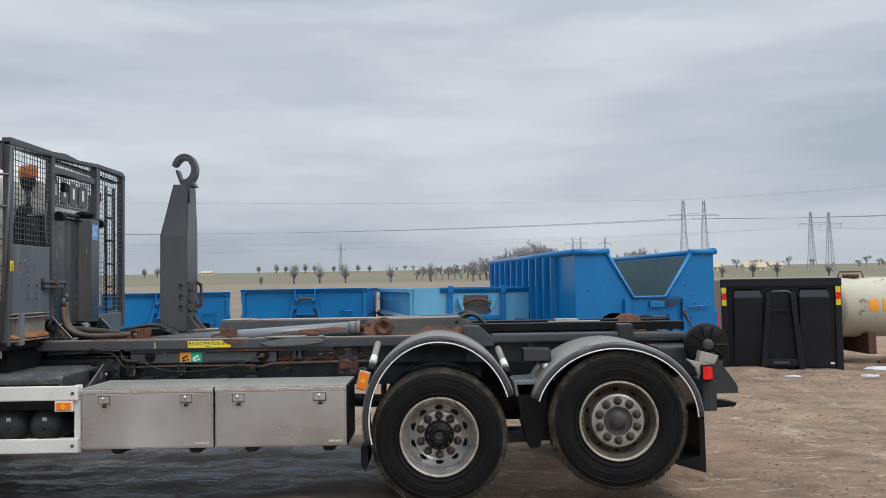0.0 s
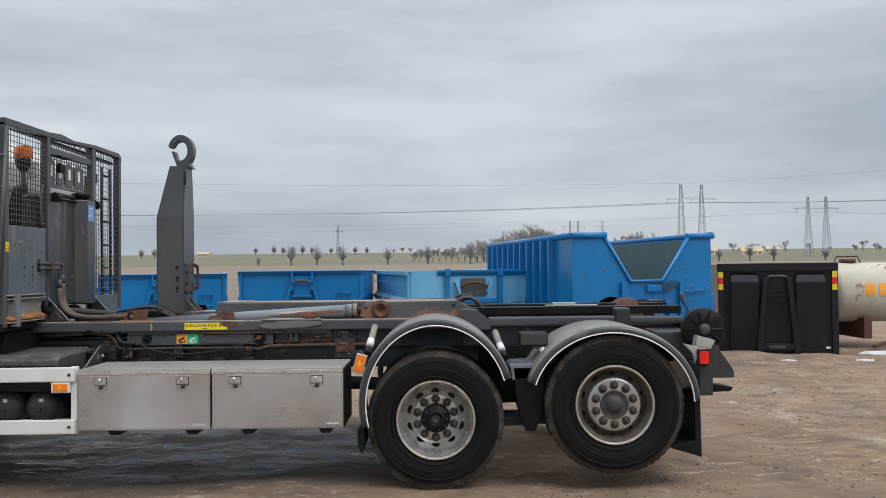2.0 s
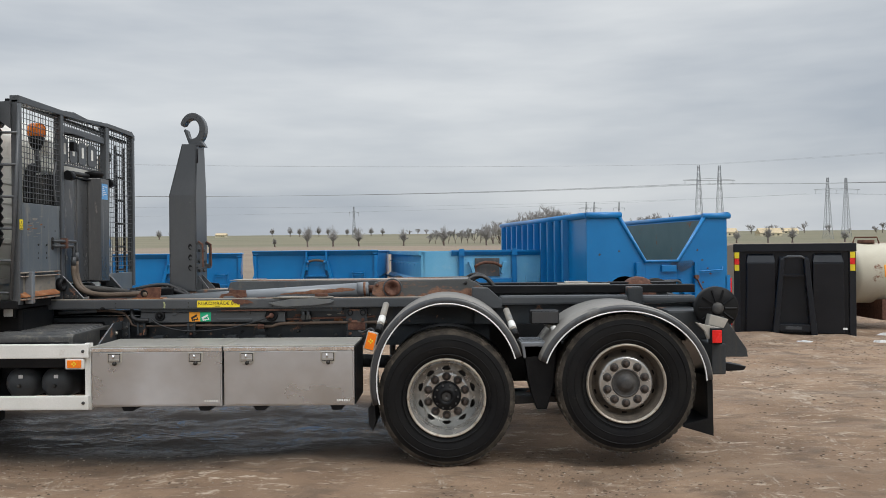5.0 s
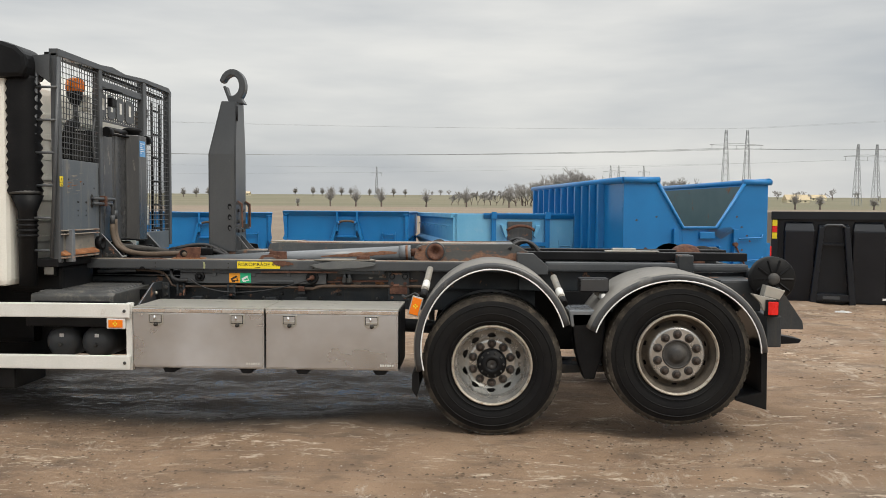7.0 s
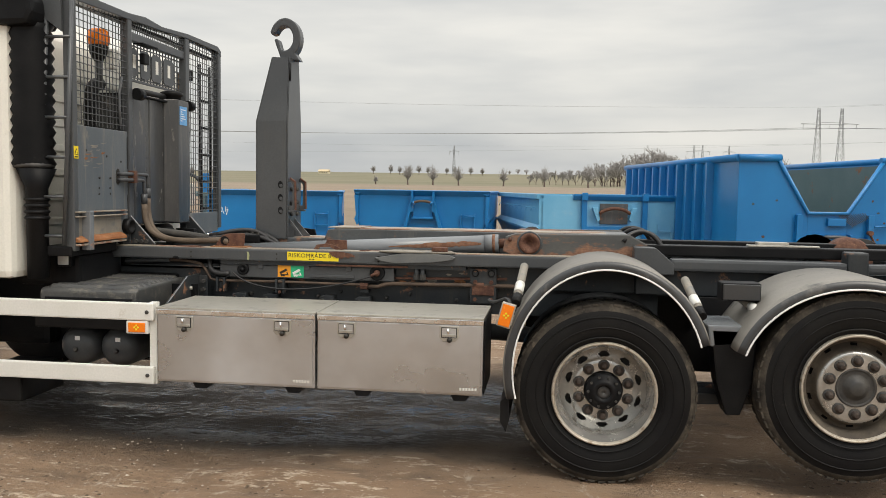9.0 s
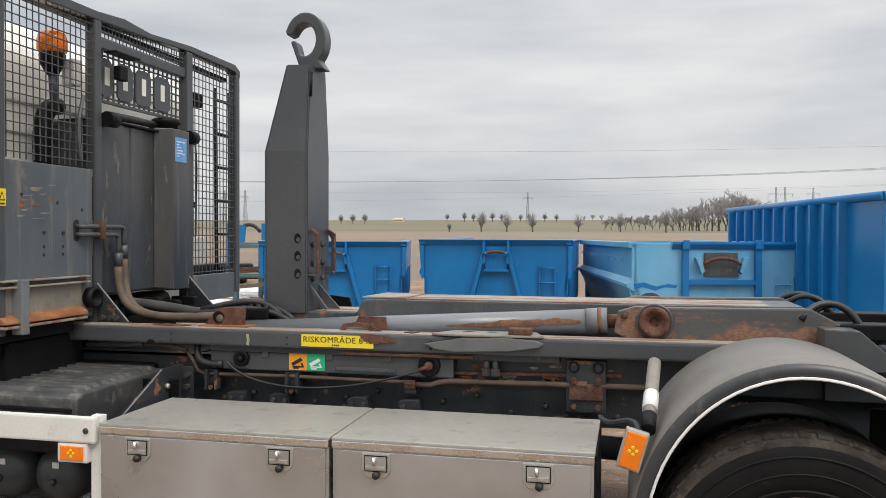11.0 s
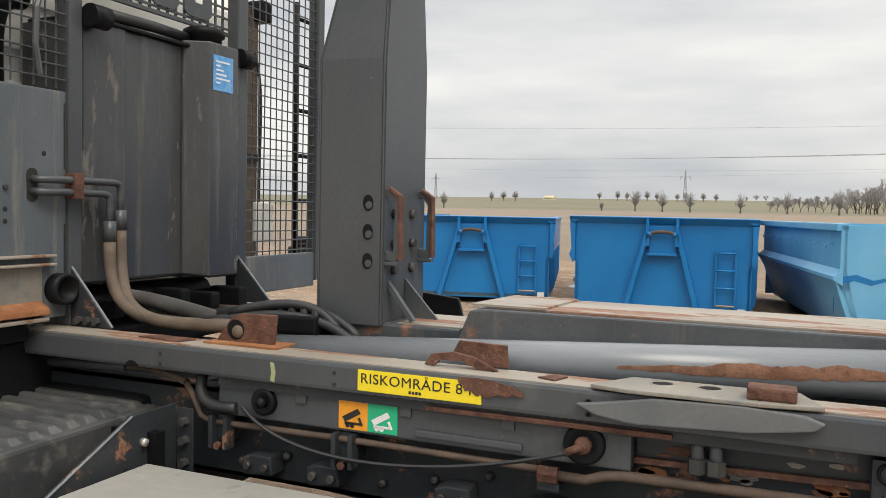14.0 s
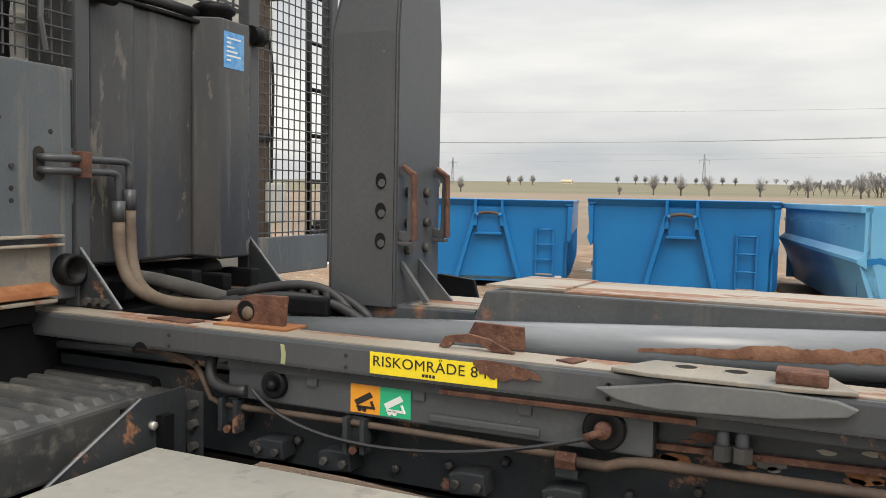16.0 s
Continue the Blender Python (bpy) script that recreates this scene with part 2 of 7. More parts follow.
    "glass": mat("lamp_glass", (0.55, 0.56, 0.54), 0.15, bump=0.1),
    "tank": mat("rusty_white_tank", (0.50, 0.46, 0.36), 0.65, col2=(0.60, 0.56, 0.45), scale=1.6, rust=0.22, rust_scale=1.4, bump=0.2),
    "timber": mat("grey_timber", (0.17, 0.125, 0.085), 0.8, col2=(0.26, 0.21, 0.15), scale=8, stretch=(1, 6, 6), bump=0.4),
    "bark": mat("bare_bark", (0.130, 0.115, 0.105), 0.9, col2=(0.150, 0.08, 0.068), scale=3, bump=0.2),
    # twig colour paled to carry the haze over the distant fields
    "twig": mat("bare_twigs", (0.30, 0.285, 0.272), 0.9, col2=(0.36, 0.345, 0.335), scale=1, bump=0.0),
    "pylon": mat("galvanised_lattice", (0.26, 0.27, 0.28), 0.6, 0.3, bump=0.0),
    "wire": mat("line_wire", (0.25, 0.26, 0.27), 0.6, bump=0.0),
    "snow": mat("old_snow", (0.70, 0.71, 0.73), 0.6, col2=(0.55, 0.53, 0.50), scale=5, bump=0.5, bump_dist=0.02),
    "clod": mat("mud_clod", (0.10, 0.070, 0.048), 0.9, col2=(0.16, 0.115, 0.08), scale=3, bump=0.3, spec=0.2),
    "grit": mat("pale_grit", (0.36, 0.30, 0.24), 0.85, col2=(0.50, 0.43, 0.35), scale=3, bump=0.2, spec=0.3),
    "farm": mat("farm_wall", (0.55, 0.50, 0.36), 0.8, bump=0.0),
    "farm_roof": mat("farm_roof", (0.42, 0.34, 0.22), 0.8, bump=0.0),
}


# ---- helpers for meshes (all in world metres) ----
def thing(name, loc, label, category, group=""):
    e = new(name)
    e.location = loc
    e.empty_display_size = 0.2
    tagged(e, label, category, group)
    return e


def part(name, bm, material, parent=None, label="", smooth=False):
    me = bpy.data.meshes.new(name)
    bm.normal_update()
    bm.to_mesh(me)
    bm.free()
    ob = new(name, me)
    for m in material if isinstance(material, list) else [material]:
        me.materials.append(M[m])
    if smooth:
        for f in me.polygons:
            f.use_smooth = True
    if parent:
        ob.parent = parent
        if parent.data is None:
            ob.matrix_parent_inverse = Matrix.Translation(parent.location).inverted()
    if label:
        tagged(ob, label)
    return ob


def hexa(bm, c, bevel=0.0, mi=0):
    """A six-sided block from eight corners: bottom four, then top four, counter-clockwise."""
    v = [bm.verts.new(p) for p in c]
    fs = [bm.faces.new([v[i] for i in q]) for q in ((3, 2, 1, 0), (4, 5, 6, 7), (0, 1, 5, 4), (1, 2, 6, 5), (2, 3, 7, 6), (3, 0, 4, 7))]
    for f in fs:
        f.material_index = mi
    if bevel > 0:
        bmesh.ops.bevel(bm, geom=list({e for f in fs for e in f.edges}), offset=bevel, segments=2, affect="EDGES", profile=0.6)
    return bm


def box(x0, x1, y0, y1, z0, z1, bevel=0.0, bm=None, mi=0):
    return hexa(bm or bmesh.new(), [(x0, y0, z0), (x1, y0, z0), (x1, y1, z0), (x0, y1, z0), (x0, y0, z1), (x1, y0, z1), (x1, y1, z1), (x0, y1, z1)], bevel, mi)


def prism(pts, axis, d0, d1, bevel=0.0, bm=None, mi=0):
    """A polygon (two coordinates a point) pushed along an axis from d0 to d1."""
    bm = bm or bmesh.new()
    put = {"y": lambda a, b, d: (a, d, b), "x": lambda a, b, d: (d, a, b), "z": lambda a, b, d: (a, b, d)}[axis]
    lo, hi = [bm.verts.new(put(a, b, d0)) for a, b in pts], [bm.verts.new(put(a, b, d1)) for a, b in pts]
    fs = [bm.faces.new(lo), bm.faces.new(hi[::-1])]
    k = len(pts)
    fs += [bm.faces.new([lo[i], hi[i], hi[(i + 1) % k], lo[(i + 1) % k]]) for i in range(k)]
    for f in fs:
        f.material_index = mi
    bmesh.ops.recalc_face_normals(bm, faces=fs)
    if bevel > 0:
        bmesh.ops.bevel(bm, geom=list({e for f in fs for e in f.edges}), offset=bevel, segments=2, affect="EDGES", profile=0.6)
    return bm


def tube(pts, r, seg=10, bm=None, r_end=None, caps=True, mi=0):
    """A round bar along points."""
    bm = bm or bmesh.new()
    pts = [Vector(p) for p in pts]
    rings, up = [], None
    for i, p in enumerate(pts):
        d = (pts[min(i + 1, len(pts) - 1)] - pts[max(i - 1, 0)]).normalized()
        if up is None:
            up = d.orthogonal().normalized()
        up = (up - d * up.dot(d)).normalized()
        side = d.cross(up)
        rr = r if r_end is None else r + (r_end - r) * i / max(1, len(pts) - 1)
        rings.append([bm.verts.new(p + (up * math.cos(a) + side * math.sin(a)) * rr) for a in [2 * math.pi * j / seg for j in range(seg)]])
    for a, b in zip(rings, rings[1:]):
        for j in range(seg):
            f = bm.faces.new([a[j], a[(j + 1) % seg], b[(j + 1) % seg], b[j]])
            f.smooth, f.material_index = seg > 6, mi
    if caps:
        for ring in (rings[0][::-1], rings[-1]):
            f = bm.faces.new(ring)
            f.material_index = mi
    return bm


def lathe(profile, centre, axis="y", seg=48, bm=None, mi=None, caps=True):
    """Turn (offset along the axis, radius) points round an axis through centre."""
    bm = bm or bmesh.new()
    c = Vector(centre)
    rings = []
    for off, r in profile:
        ring = []
        for j in range(seg):
            a = 2 * math.pi * j / seg
            u, w = r * math.cos(a), r * math.sin(a)
            ring.append(bm.verts.new(c + Vector({"y": (u, off, w), "x": (off, u, w), "z": (u, w, off)}[axis])))
        rings.append(ring)
    fs = []
    for k, (a, b) in enumerate(zip(rings, rings[1:])):
        for j in range(seg):
            f = bm.faces.new([a[j], a[(j + 1) % seg], b[(j + 1) % seg], b[j]])
            f.smooth = True
            if mi:
                f.material_index = mi[k]
            fs.append(f)
    for ring in (rings[0], rings[-1]) if caps else ():
        if (ring[0].co - ring[seg // 2].co).length > 1e-4:
            fs.append(bm.faces.new(ring))
    bmesh.ops.recalc_face_normals(bm, faces=fs)
    return bm


def bez(a, b, c, d, k=12):
    a, b, c, d = (Vector(p) for p in (a, b, c, d))
    return [a * (1 - t) ** 3 + b * 3 * t * (1 - t) ** 2 + c * 3 * t * t * (1 - t) + d * t ** 3 for t in [i / k for i in range(k + 1)]]


def smoothstep(a, b, x):
    t = np.clip((x - a) / (b - a), 0, 1)
    return t * t * (3 - 2 * t)


# ---- ground: yard, field and rise to the horizon, one sheet ----
def ground_z(x, y):
    x, y = np.asarray(x, float), np.asarray(y, float)
    side = -0.026 * np.clip(x, -9, 12) * smoothstep(1.5, 10.0, y) * (1 - smoothstep(14, 60, y))
    rise = 3.0 * smoothstep(30, 330, y) + 16.0 * smoothstep(300, 950, y) + 0.09 * smoothstep(6.5, 9.0, y) * (1 - smoothstep(1.0, 3.0, x))
    return side + rise - 0.06 * (1 - smoothstep(3, 9, y))


def axis_steps(lo, hi, fine_lo, fine_hi, step):
    mid = list(np.arange(fine_lo, fine_hi + step / 2, step))
    out, s, v = [], step, fine_lo
    while v > lo:
        s *= 1.28
        v -= s
        out.append(max(v, lo))
    after, s, v = [], step, fine_hi
    while v < hi:
        s *= 1.28
        v += s
        after.append(min(v, hi))
    return np.array(out[::-1] + mid + after)


gx, gy = axis_steps(-2500, 2500, -7, 10, 0.07), axis_steps(-1200, 3000, -6.5, 12, 0.07)
GX, GY = np.meshgrid(gx, gy)
GZ = ground_z(GX, GY)
near = (1 - smoothstep(10, 30, np.abs(GX))) * (1 - smoothstep(12, 30, np.abs(GY)))
rng = np.random.RandomState(4)
rel = np.zeros_like(GX)
for k in range(26):
    f, a, ph = 1.2 + 0.75 * k, rng.uniform(0, 2 * math.pi), rng.uniform(0, 6.28)
    rel += np.sin(f * (GX * math.cos(a) + GY * math.sin(a)) + ph + 1.3 * np.sin(0.7 * f * (GX * math.sin(a) - GY * math.cos(a)) + ph)) / (1 + 0.55 * k)
rel *= 0.013
ruts = 0.022 * np.sin(2 * math.pi * (GY + 0.10 * np.sin(0.5 * GX)) / 0.42) * np.exp(-((GY + 1.0 + 0.25 * np.sin(0.35 * GX)) / 1.0) ** 2) * (0.6 + 0.4 * np.sin(1.9 * GX + 2 * GY))
ridge = 0.10 * np.exp(-((GY - 9.9) / 0.5) ** 2) * smoothstep(4.5, 6.5, GX) * (0.6 + 0.4 * np.sin(3.1 * GX) * np.sin(1.3 * GX + 1))
GZ = GZ + near * (rel + ruts + ridge) - 0.008
nx, ny = len(gx), len(gy)
ground_mesh = bpy.data.meshes.new("ground")
idx = np.arange(nx * ny).reshape(ny, nx)
quads = np.stack([idx[:-1, :-1], idx[:-1, 1:], idx[1:, 1:], idx[1:, :-1]], -1).reshape(-1, 4)
ground_mesh.from_pydata(np.stack([GX, GY, GZ], -1).reshape(-1, 3).tolist(), [], quads.tolist())
ground_mesh.polygons.foreach_set("use_smooth", [True] * len(ground_mesh.polygons))
ground = tagged(new("ground", ground_mesh), "rutted brown mud yard running into bare farm fields", "ground", kind="structure")


def ground_material():
    m = bpy.data.materials.new("mud_and_field")
    m.use_nodes = True
    n, l = m.node_tree.nodes, m.node_tree.links
    p = n["Principled BSDF"]
    co = n.new("ShaderNodeTexCoord")
    sep = n.new("ShaderNodeSeparateXYZ")
    l.new(co.outputs["Object"], sep.inputs[0])

    def tex(scale, detail=6.0, rough=0.6, stretch=(1, 1, 1), shift=(0, 0, 0)):
        mp, t = n.new("ShaderNodeMapping"), n.new("ShaderNodeTexNoise")
        mp.inputs["Scale"].default_value, mp.inputs["Location"].default_value = stretch, shift
        t.inputs["Scale"].default_value, t.inputs["Detail"].default_value, t.inputs["Roughness"].default_value = scale, detail, rough
        l.new(co.outputs["Object"], mp.inputs["Vector"])
        l.new(mp.outputs["Vector"], t.inputs["Vector"])
        return t.outputs["Fac"]

    def rng_(f, a, b, lo=0.0, hi=1.0):
        r = n.new("ShaderNodeMapRange")
        r.inputs["From Min"].default_value, r.inputs["From Max"].default_value = a, b
        r.inputs["To Min"].default_value, r.inputs["To Max"].default_value = lo, hi
        l.new(f, r.inputs["Value"])
        return r.outputs["Result"]

    def op(kind, a, b):
        x = n.new("ShaderNodeMath")
        x.operation = kind
        for s, v in zip(x.inputs, (a, b)):
            if isinstance(v, (int, float)):
                s.default_value = v
            else:
                l.new(v, s)
        return x.outputs[0]

    def mixc(f, a, b):
        x = n.new("ShaderNodeMix")
        x.data_type = "RGBA"
        l.new(f, x.inputs[0])
        for s, v in ((x.inputs[6], a), (x.inputs[7], b)):
            if isinstance(v, tuple):
                s.default_value = (*v, 1)
            else:
                l.new(v, s)
        return x.outputs[2]

    mud = mixc(rng_(tex(0.8, 6), 0.36, 0.64), (0.232, 0.150, 0.093), (0.365, 0.246, 0.159))
    mud = mixc(op("MULTIPLY", rng_(tex(0.5, 5, 0.6, (0.16, 2.4, 1), (5, 2, 0)), 0.50, 0.66), 0.6), mud, (0.36, 0.285, 0.215))
    mud = mixc(op("MULTIPLY", rng_(tex(2.3, 7, 0.65, (0.8, 1.3, 1), (1, 7, 0)), 0.50, 0.64), 0.6), mud, (0.125, 0.088, 0.062))
    cluster = rng_(tex(0.9, 4, 0.6, (1, 1.2, 1), (9, 3, 0)), 0.38, 0.58)
    pale = rng_(tex(7.5, 9, 0.78, (0.55, 1.7, 1)), 0.56, 0.61)
    mud = mixc(op("MULTIPLY", op("MULTIPLY", pale, cluster), 1.0), mud, (0.60, 0.49, 0.375))
    drag = op("MULTIPLY", rng_(tex(3.2, 8, 0.75, (0.9, 0.28, 1), (2, 5, 0)), 0.57, 0.62), rng_(tex(14, 6, 0.7, (1.6, 0.6, 1)), 0.44, 0.56))
    mud = mixc(op("MULTIPLY", drag, 0.8), mud, (0.50, 0.41, 0.32))
    specks = rng_(tex(34, 6, 0.75, (0.6, 1.4, 1)), 0.60, 0.66)
    mud = mixc(op("MULTIPLY", specks, 0.8), mud, (0.075, 0.052, 0.037))
    grit = rng_(tex(60, 4, 0.7, (0.6, 1.5, 1), (2, 2, 0)), 0.64, 0.69)
    mud = mixc(op("MULTIPLY", grit, 0.7), mud, (0.55, 0.47, 0.39))
    field = mixc(rng_(tex(0.06, 6, 0.6, (0.3, 1, 1)), 0.35, 0.65), (0.185, 0.140, 0.100), (0.235, 0.185, 0.135))
    grass = mixc(rng_(tex(0.02, 5, 0.6, (0.25, 1, 1)), 0.4, 0.6), (0.135, 0.128, 0.076), (0.170, 0.148, 0.096))
    wob = op("MULTIPLY", op("SUBTRACT", tex(0.004, 3), 0.5), 180.0)
    far = rng_(op("ADD", sep.outputs["Y"], wob), 285, 320)
    land = mixc(far, field, grass)
    yard = rng_(op("ADD", sep.outputs["Y"], op("MULTIPLY", op("SUBTRACT", tex(0.25, 4), 0.5), 9.0)), 19, 23)
    # standing wet: beneath the truck's flank, its shade painted in too, and in scattered hollows
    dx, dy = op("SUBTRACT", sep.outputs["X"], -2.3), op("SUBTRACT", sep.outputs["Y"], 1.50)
    pool_shade = op("ADD", op("POWER", op("ABSOLUTE", op("DIVIDE", dx, 2.6), 0), 2.0), op("POWER", op("ABSOLUTE", op("DIVIDE", dy, 1.25), 0), 2.0))
    wet = op("MULTIPLY", rng_(pool_shade, 1.0, 0.45), rng_(op("ADD", op("MULTIPLY", tex(26.0, 8, 0.8, (0.40, 1.5, 1)), 0.6), op("MULTIPLY", tex(1.6, 4, 0.6, (0.6, 1.6, 1), (4, 4, 0)), 0.4)), 0.49, 0.53))
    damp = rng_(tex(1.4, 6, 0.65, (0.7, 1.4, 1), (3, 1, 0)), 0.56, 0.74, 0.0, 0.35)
    # damp darkening plus the truck's shade, both mixed into the mud colour
    soaked_shade = op("MULTIPLY", op("MAXIMUM", rng_(pool_shade, 1.9, 0.8, 0.0, 0.90), damp), op("SUBTRACT", 1.0, yard))
    l.new(mixc(soaked_shade, mixc(yard, mud, land), (0.020, 0.015, 0.012)), p.inputs["Base Color"])
    w = op("MULTIPLY", op("MAXIMUM", wet, damp), op("SUBTRACT", 1.0, yard))
    l.new(rng_(w, 0.0, 1.0, 0.86, 0.06), p.inputs["Roughness"])
    l.new(rng_(wet, 0.0, 1.0, 0.4, 1.0), p.inputs["Specular IOR Level"])
    b = n.new("ShaderNodeBump")
    b.inputs["Distance"].default_value = 0.042
    l.new(op("SUBTRACT", 1.0, op("MULTIPLY", wet, 0.30)), b.inputs["Strength"])
    h = op("ADD", tex(11, 9, 0.72, (0.7, 1.3, 1)), op("MULTIPLY", tex(60, 6, 0.7), 0.6))
    l.new(h, b.inputs["Height"])
    l.new(b.outputs["Normal"], p.inputs["Normal"])
    return m


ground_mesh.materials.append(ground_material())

# ---- the hook-lift truck: rear points to +x, its near flank to -y ----
YC = 1.25
truck = thing("hooklift_truck", (-1.0, YC, 0.0), "dark grey hook-lift truck with stainless tool boxes on mud", "truck")


def mirror(y):
    return 2 * YC - y


def arc(cx, cz, rx, rz, a0, a1, k):
    return [(cx + rx * math.cos(math.radians(a0 + (a1 - a0) * i / k)), cz + rz * math.sin(math.radians(a0 + (a1 - a0) * i / k))) for i in range(k + 1)]


# wheels
def wheel(name, cx, cz, R, y_out, deep, label, out=-1):
    """out: -1 faces the near flank, 1 the far one. deep: a dished drive wheel, else a wheel with the disc near its face."""
    s = -out
    Y = lambda d: y_out + s * d
    prof = [(0.30, 0.305), (0.30, 0.42), (0.285, R - 0.035), (0.265, R - 0.004), (0.24, R), (0.05, R), (0.028, R - 0.006), (0.012, R - 0.04), (0.0, R - 0.10), (0.004, R - 0.16), (0.018, R - 0.20), (0.030, 0.306)]
    w = part("wheel", lathe([(Y(d) - 0, r) for d, r in [(0.21, 0.25), (0.28, 0.25), (0.28, 0.10), (0.21, 0.10)]], (cx, 0, cz), seg=32), "hub", truck, label)
    part("tyre", lathe([(Y(d), r) for d, r in prof], (cx, 0, cz), seg=72, mi=[0, 0, 0, 1, 1, 1, 1, 0, 0, 0, 0], caps=False), ["rubber", "tread"], w, "black rubber tyre with mud in the tread")
    for lane in range(2):
        bm = bmesh.new()
        for j in range(56):
            a = 2 * math.pi * (j + 0.5 * lane) / 56
            y0, y1 = ((0.022, 0.085) if lane == 0 else (0.20, 0.262))
            c, t_ = Vector((math.cos(a), 0, math.sin(a))), Vector((-math.sin(a), 0, math.cos(a)))
            ctr = Vector((cx, 0, cz))
            q = []
            for rr in (R - 0.012, R + 0.003):
                for yy, tt in ((y0, -1), (y1, -1), (y1, 1), (y0, 1)):
                    q.append(ctr + c * (rr - (0.004 if (rr > R and yy == y0 and lane == 0) else 0)) + t_ * tt * 0.019 + Vector((0, Y(yy), 0)))
            hexa(bm, q)
        tagged(part("tread_block_band", bm, "tread", w, "worn muddy tread blocks"), kind="stuff")
    # sidewall rings
    for rr in (R - 0.075, R - 0.135, 0.335):
        part("sidewall_ring", lathe([(Y(0.0065), rr + 0.005), (Y(-0.0015), rr + 0.002), (Y(-0.0015), rr - 0.002), (Y(0.0065), rr - 0.005)], (cx, 0, cz), seg=64, caps=False), "rubber", w)
    d0 = 0.135 if deep else 0.075
    # rim barrel with rolled edge
    part("rim", lathe([(Y(d), r) for d, r in [(0.030, 0.307), (0.010, 0.304), (0.006, 0.298), (0.010, 0.290), (0.030, 0.286), (0.055, 0.270), (d0, 0.258), (d0 + 0.06, 0.252)]], (cx, 0, cz), seg=64, mi=[1, 1, 1, 1, 0, 0, 0] if deep else [1, 1, 1, 1, 2, 2, 2], caps=False), ["rim", "rim_edge", "rim_dark"], w, "silver alloy rim with grimy edge")
    # disc with hand holes
    bm = bmesh.new()
    seg, steps = 160, 22
    if deep:
        ri, shape, hole = 0.115, [(0.115, d0 - 0.012), (0.168, d0 - 0.012), (0.182, d0 - 0.006), (0.195, d0 + 0.004), (0.228, d0 + 0.018), (0.256, d0 + 0.030)], (0.212, 0.017, 0.031)
    else:
        ri, shape, hole = 0.105, [(0.105, d0 - 0.03), (0.196, d0 - 0.03), (0.208, d0 - 0.015), (0.222, d0 + 0.03), (0.246, d0 + 0.045), (0.264, d0 + 0.05)], (0.236, 0.009, 0.020)
    radii = [ri + (shape[-1][0] - ri) * k / steps for k in range(steps + 1)]
    deps = np.interp(radii, [p[0] for p in shape], [p[1] for p in shape])
    grid = [[bm.verts.new((cx + r * math.cos(2 * math.pi * j / seg), Y(float(d)), cz + r * math.sin(2 * math.pi * j / seg))) for j in range(seg)] for r, d in zip(radii, deps)]
    for k in range(steps):
        rc = (radii[k] + radii[k + 1]) / 2
        for j in range(seg):
            off = ((j + 0.5) % 16 - 8) / seg * 2 * math.pi * rc
            if ((rc - hole[0]) / hole[1]) ** 2 + (off / hole[2]) ** 2 < 1:
                continue
            f = bm.faces.new([grid[k][j], grid[k][(j + 1) % seg], grid[k + 1][(j + 1) % seg], grid[k + 1][j]])
            f.smooth = True
            # tag wheel: darker brown beyond the nut ring
            f.material_index = 0 if deep or rc < 0.203 else 1
    part("disc", bm, ["rim", "rim_dark"], w, "silver disc with oval hand holes")
    part("disc_back", lathe([(Y(d0 + 0.08), 0.26), (Y(d0 + 0.082), 0.02)], (cx, 0, cz), seg=32), "black", w)
    dn = d0 - 0.012 if deep else d0 - 0.03
    for j in range(10):
        a = 2 * math.pi * (j + 0.5) / 10
        px, pz = cx + 0.150 * math.cos(a), cz + 0.150 * math.sin(a)
        part("wheel_nut", lathe([(Y(dn), 0.025), (Y(dn - 0.012), 0.024), (Y(dn - 0.014), 0.019), (Y(dn - 0.036), 0.018), (Y(dn - 0.040), 0.010)], (px, 0, pz), seg=6), "nut", w)
        part("nut_seat", lathe([(Y(dn - 0.001), 0.034), (Y(dn - 0.004), 0.030), (Y(dn - 0.004), 0.002)], (px, 0, pz), seg=16), "hub", w)
    hp = [(d0 + 0.02, 0.112), (d0 - 0.05, 0.108), (d0 - 0.06, 0.10), (d0 - 0.062, 0.078), (d0 - 0.085, 0.072), (d0 - 0.09, 0.045), (d0 - 0.075, 0.04), (d0 - 0.074, 0.002)] if deep else [(d0 - 0.028, 0.112), (d0 - 0.036, 0.108), (d0 - 0.034, 0.098), (d0 - 0.020, 0.090), (d0 - 0.036, 0.060), (d0 - 0.058, 0.046), (d0 - 0.064, 0.034), (d0 - 0.066, 0.003)]
    part("hub_cap", lathe([(Y(d), r) for d, r in hp], (cx, 0, cz), seg=32), "black" if deep else "hub", w, "grimy dark hub")
    if deep:
        part("hub_face", lathe([(Y(d0 - 0.074), 0.001), (Y(d0 - 0.0765), 0.001), (Y(d0 - 0.0765), 0.036), (Y(d0 - 0.074), 0.038)], (cx, 0, cz), seg=24), "hub", w)
    if deep:
        for j in range(10):
            a = 2 * math.pi * j / 10
            part("hub_bolt", lathe([(Y(d0 - 0.058), 0.009), (Y(d0 - 0.072), 0.008)], (cx + 0.089 * math.cos(a), 0, cz + 0.089 * math.sin(a)), seg=6), "hub", w)
    return w


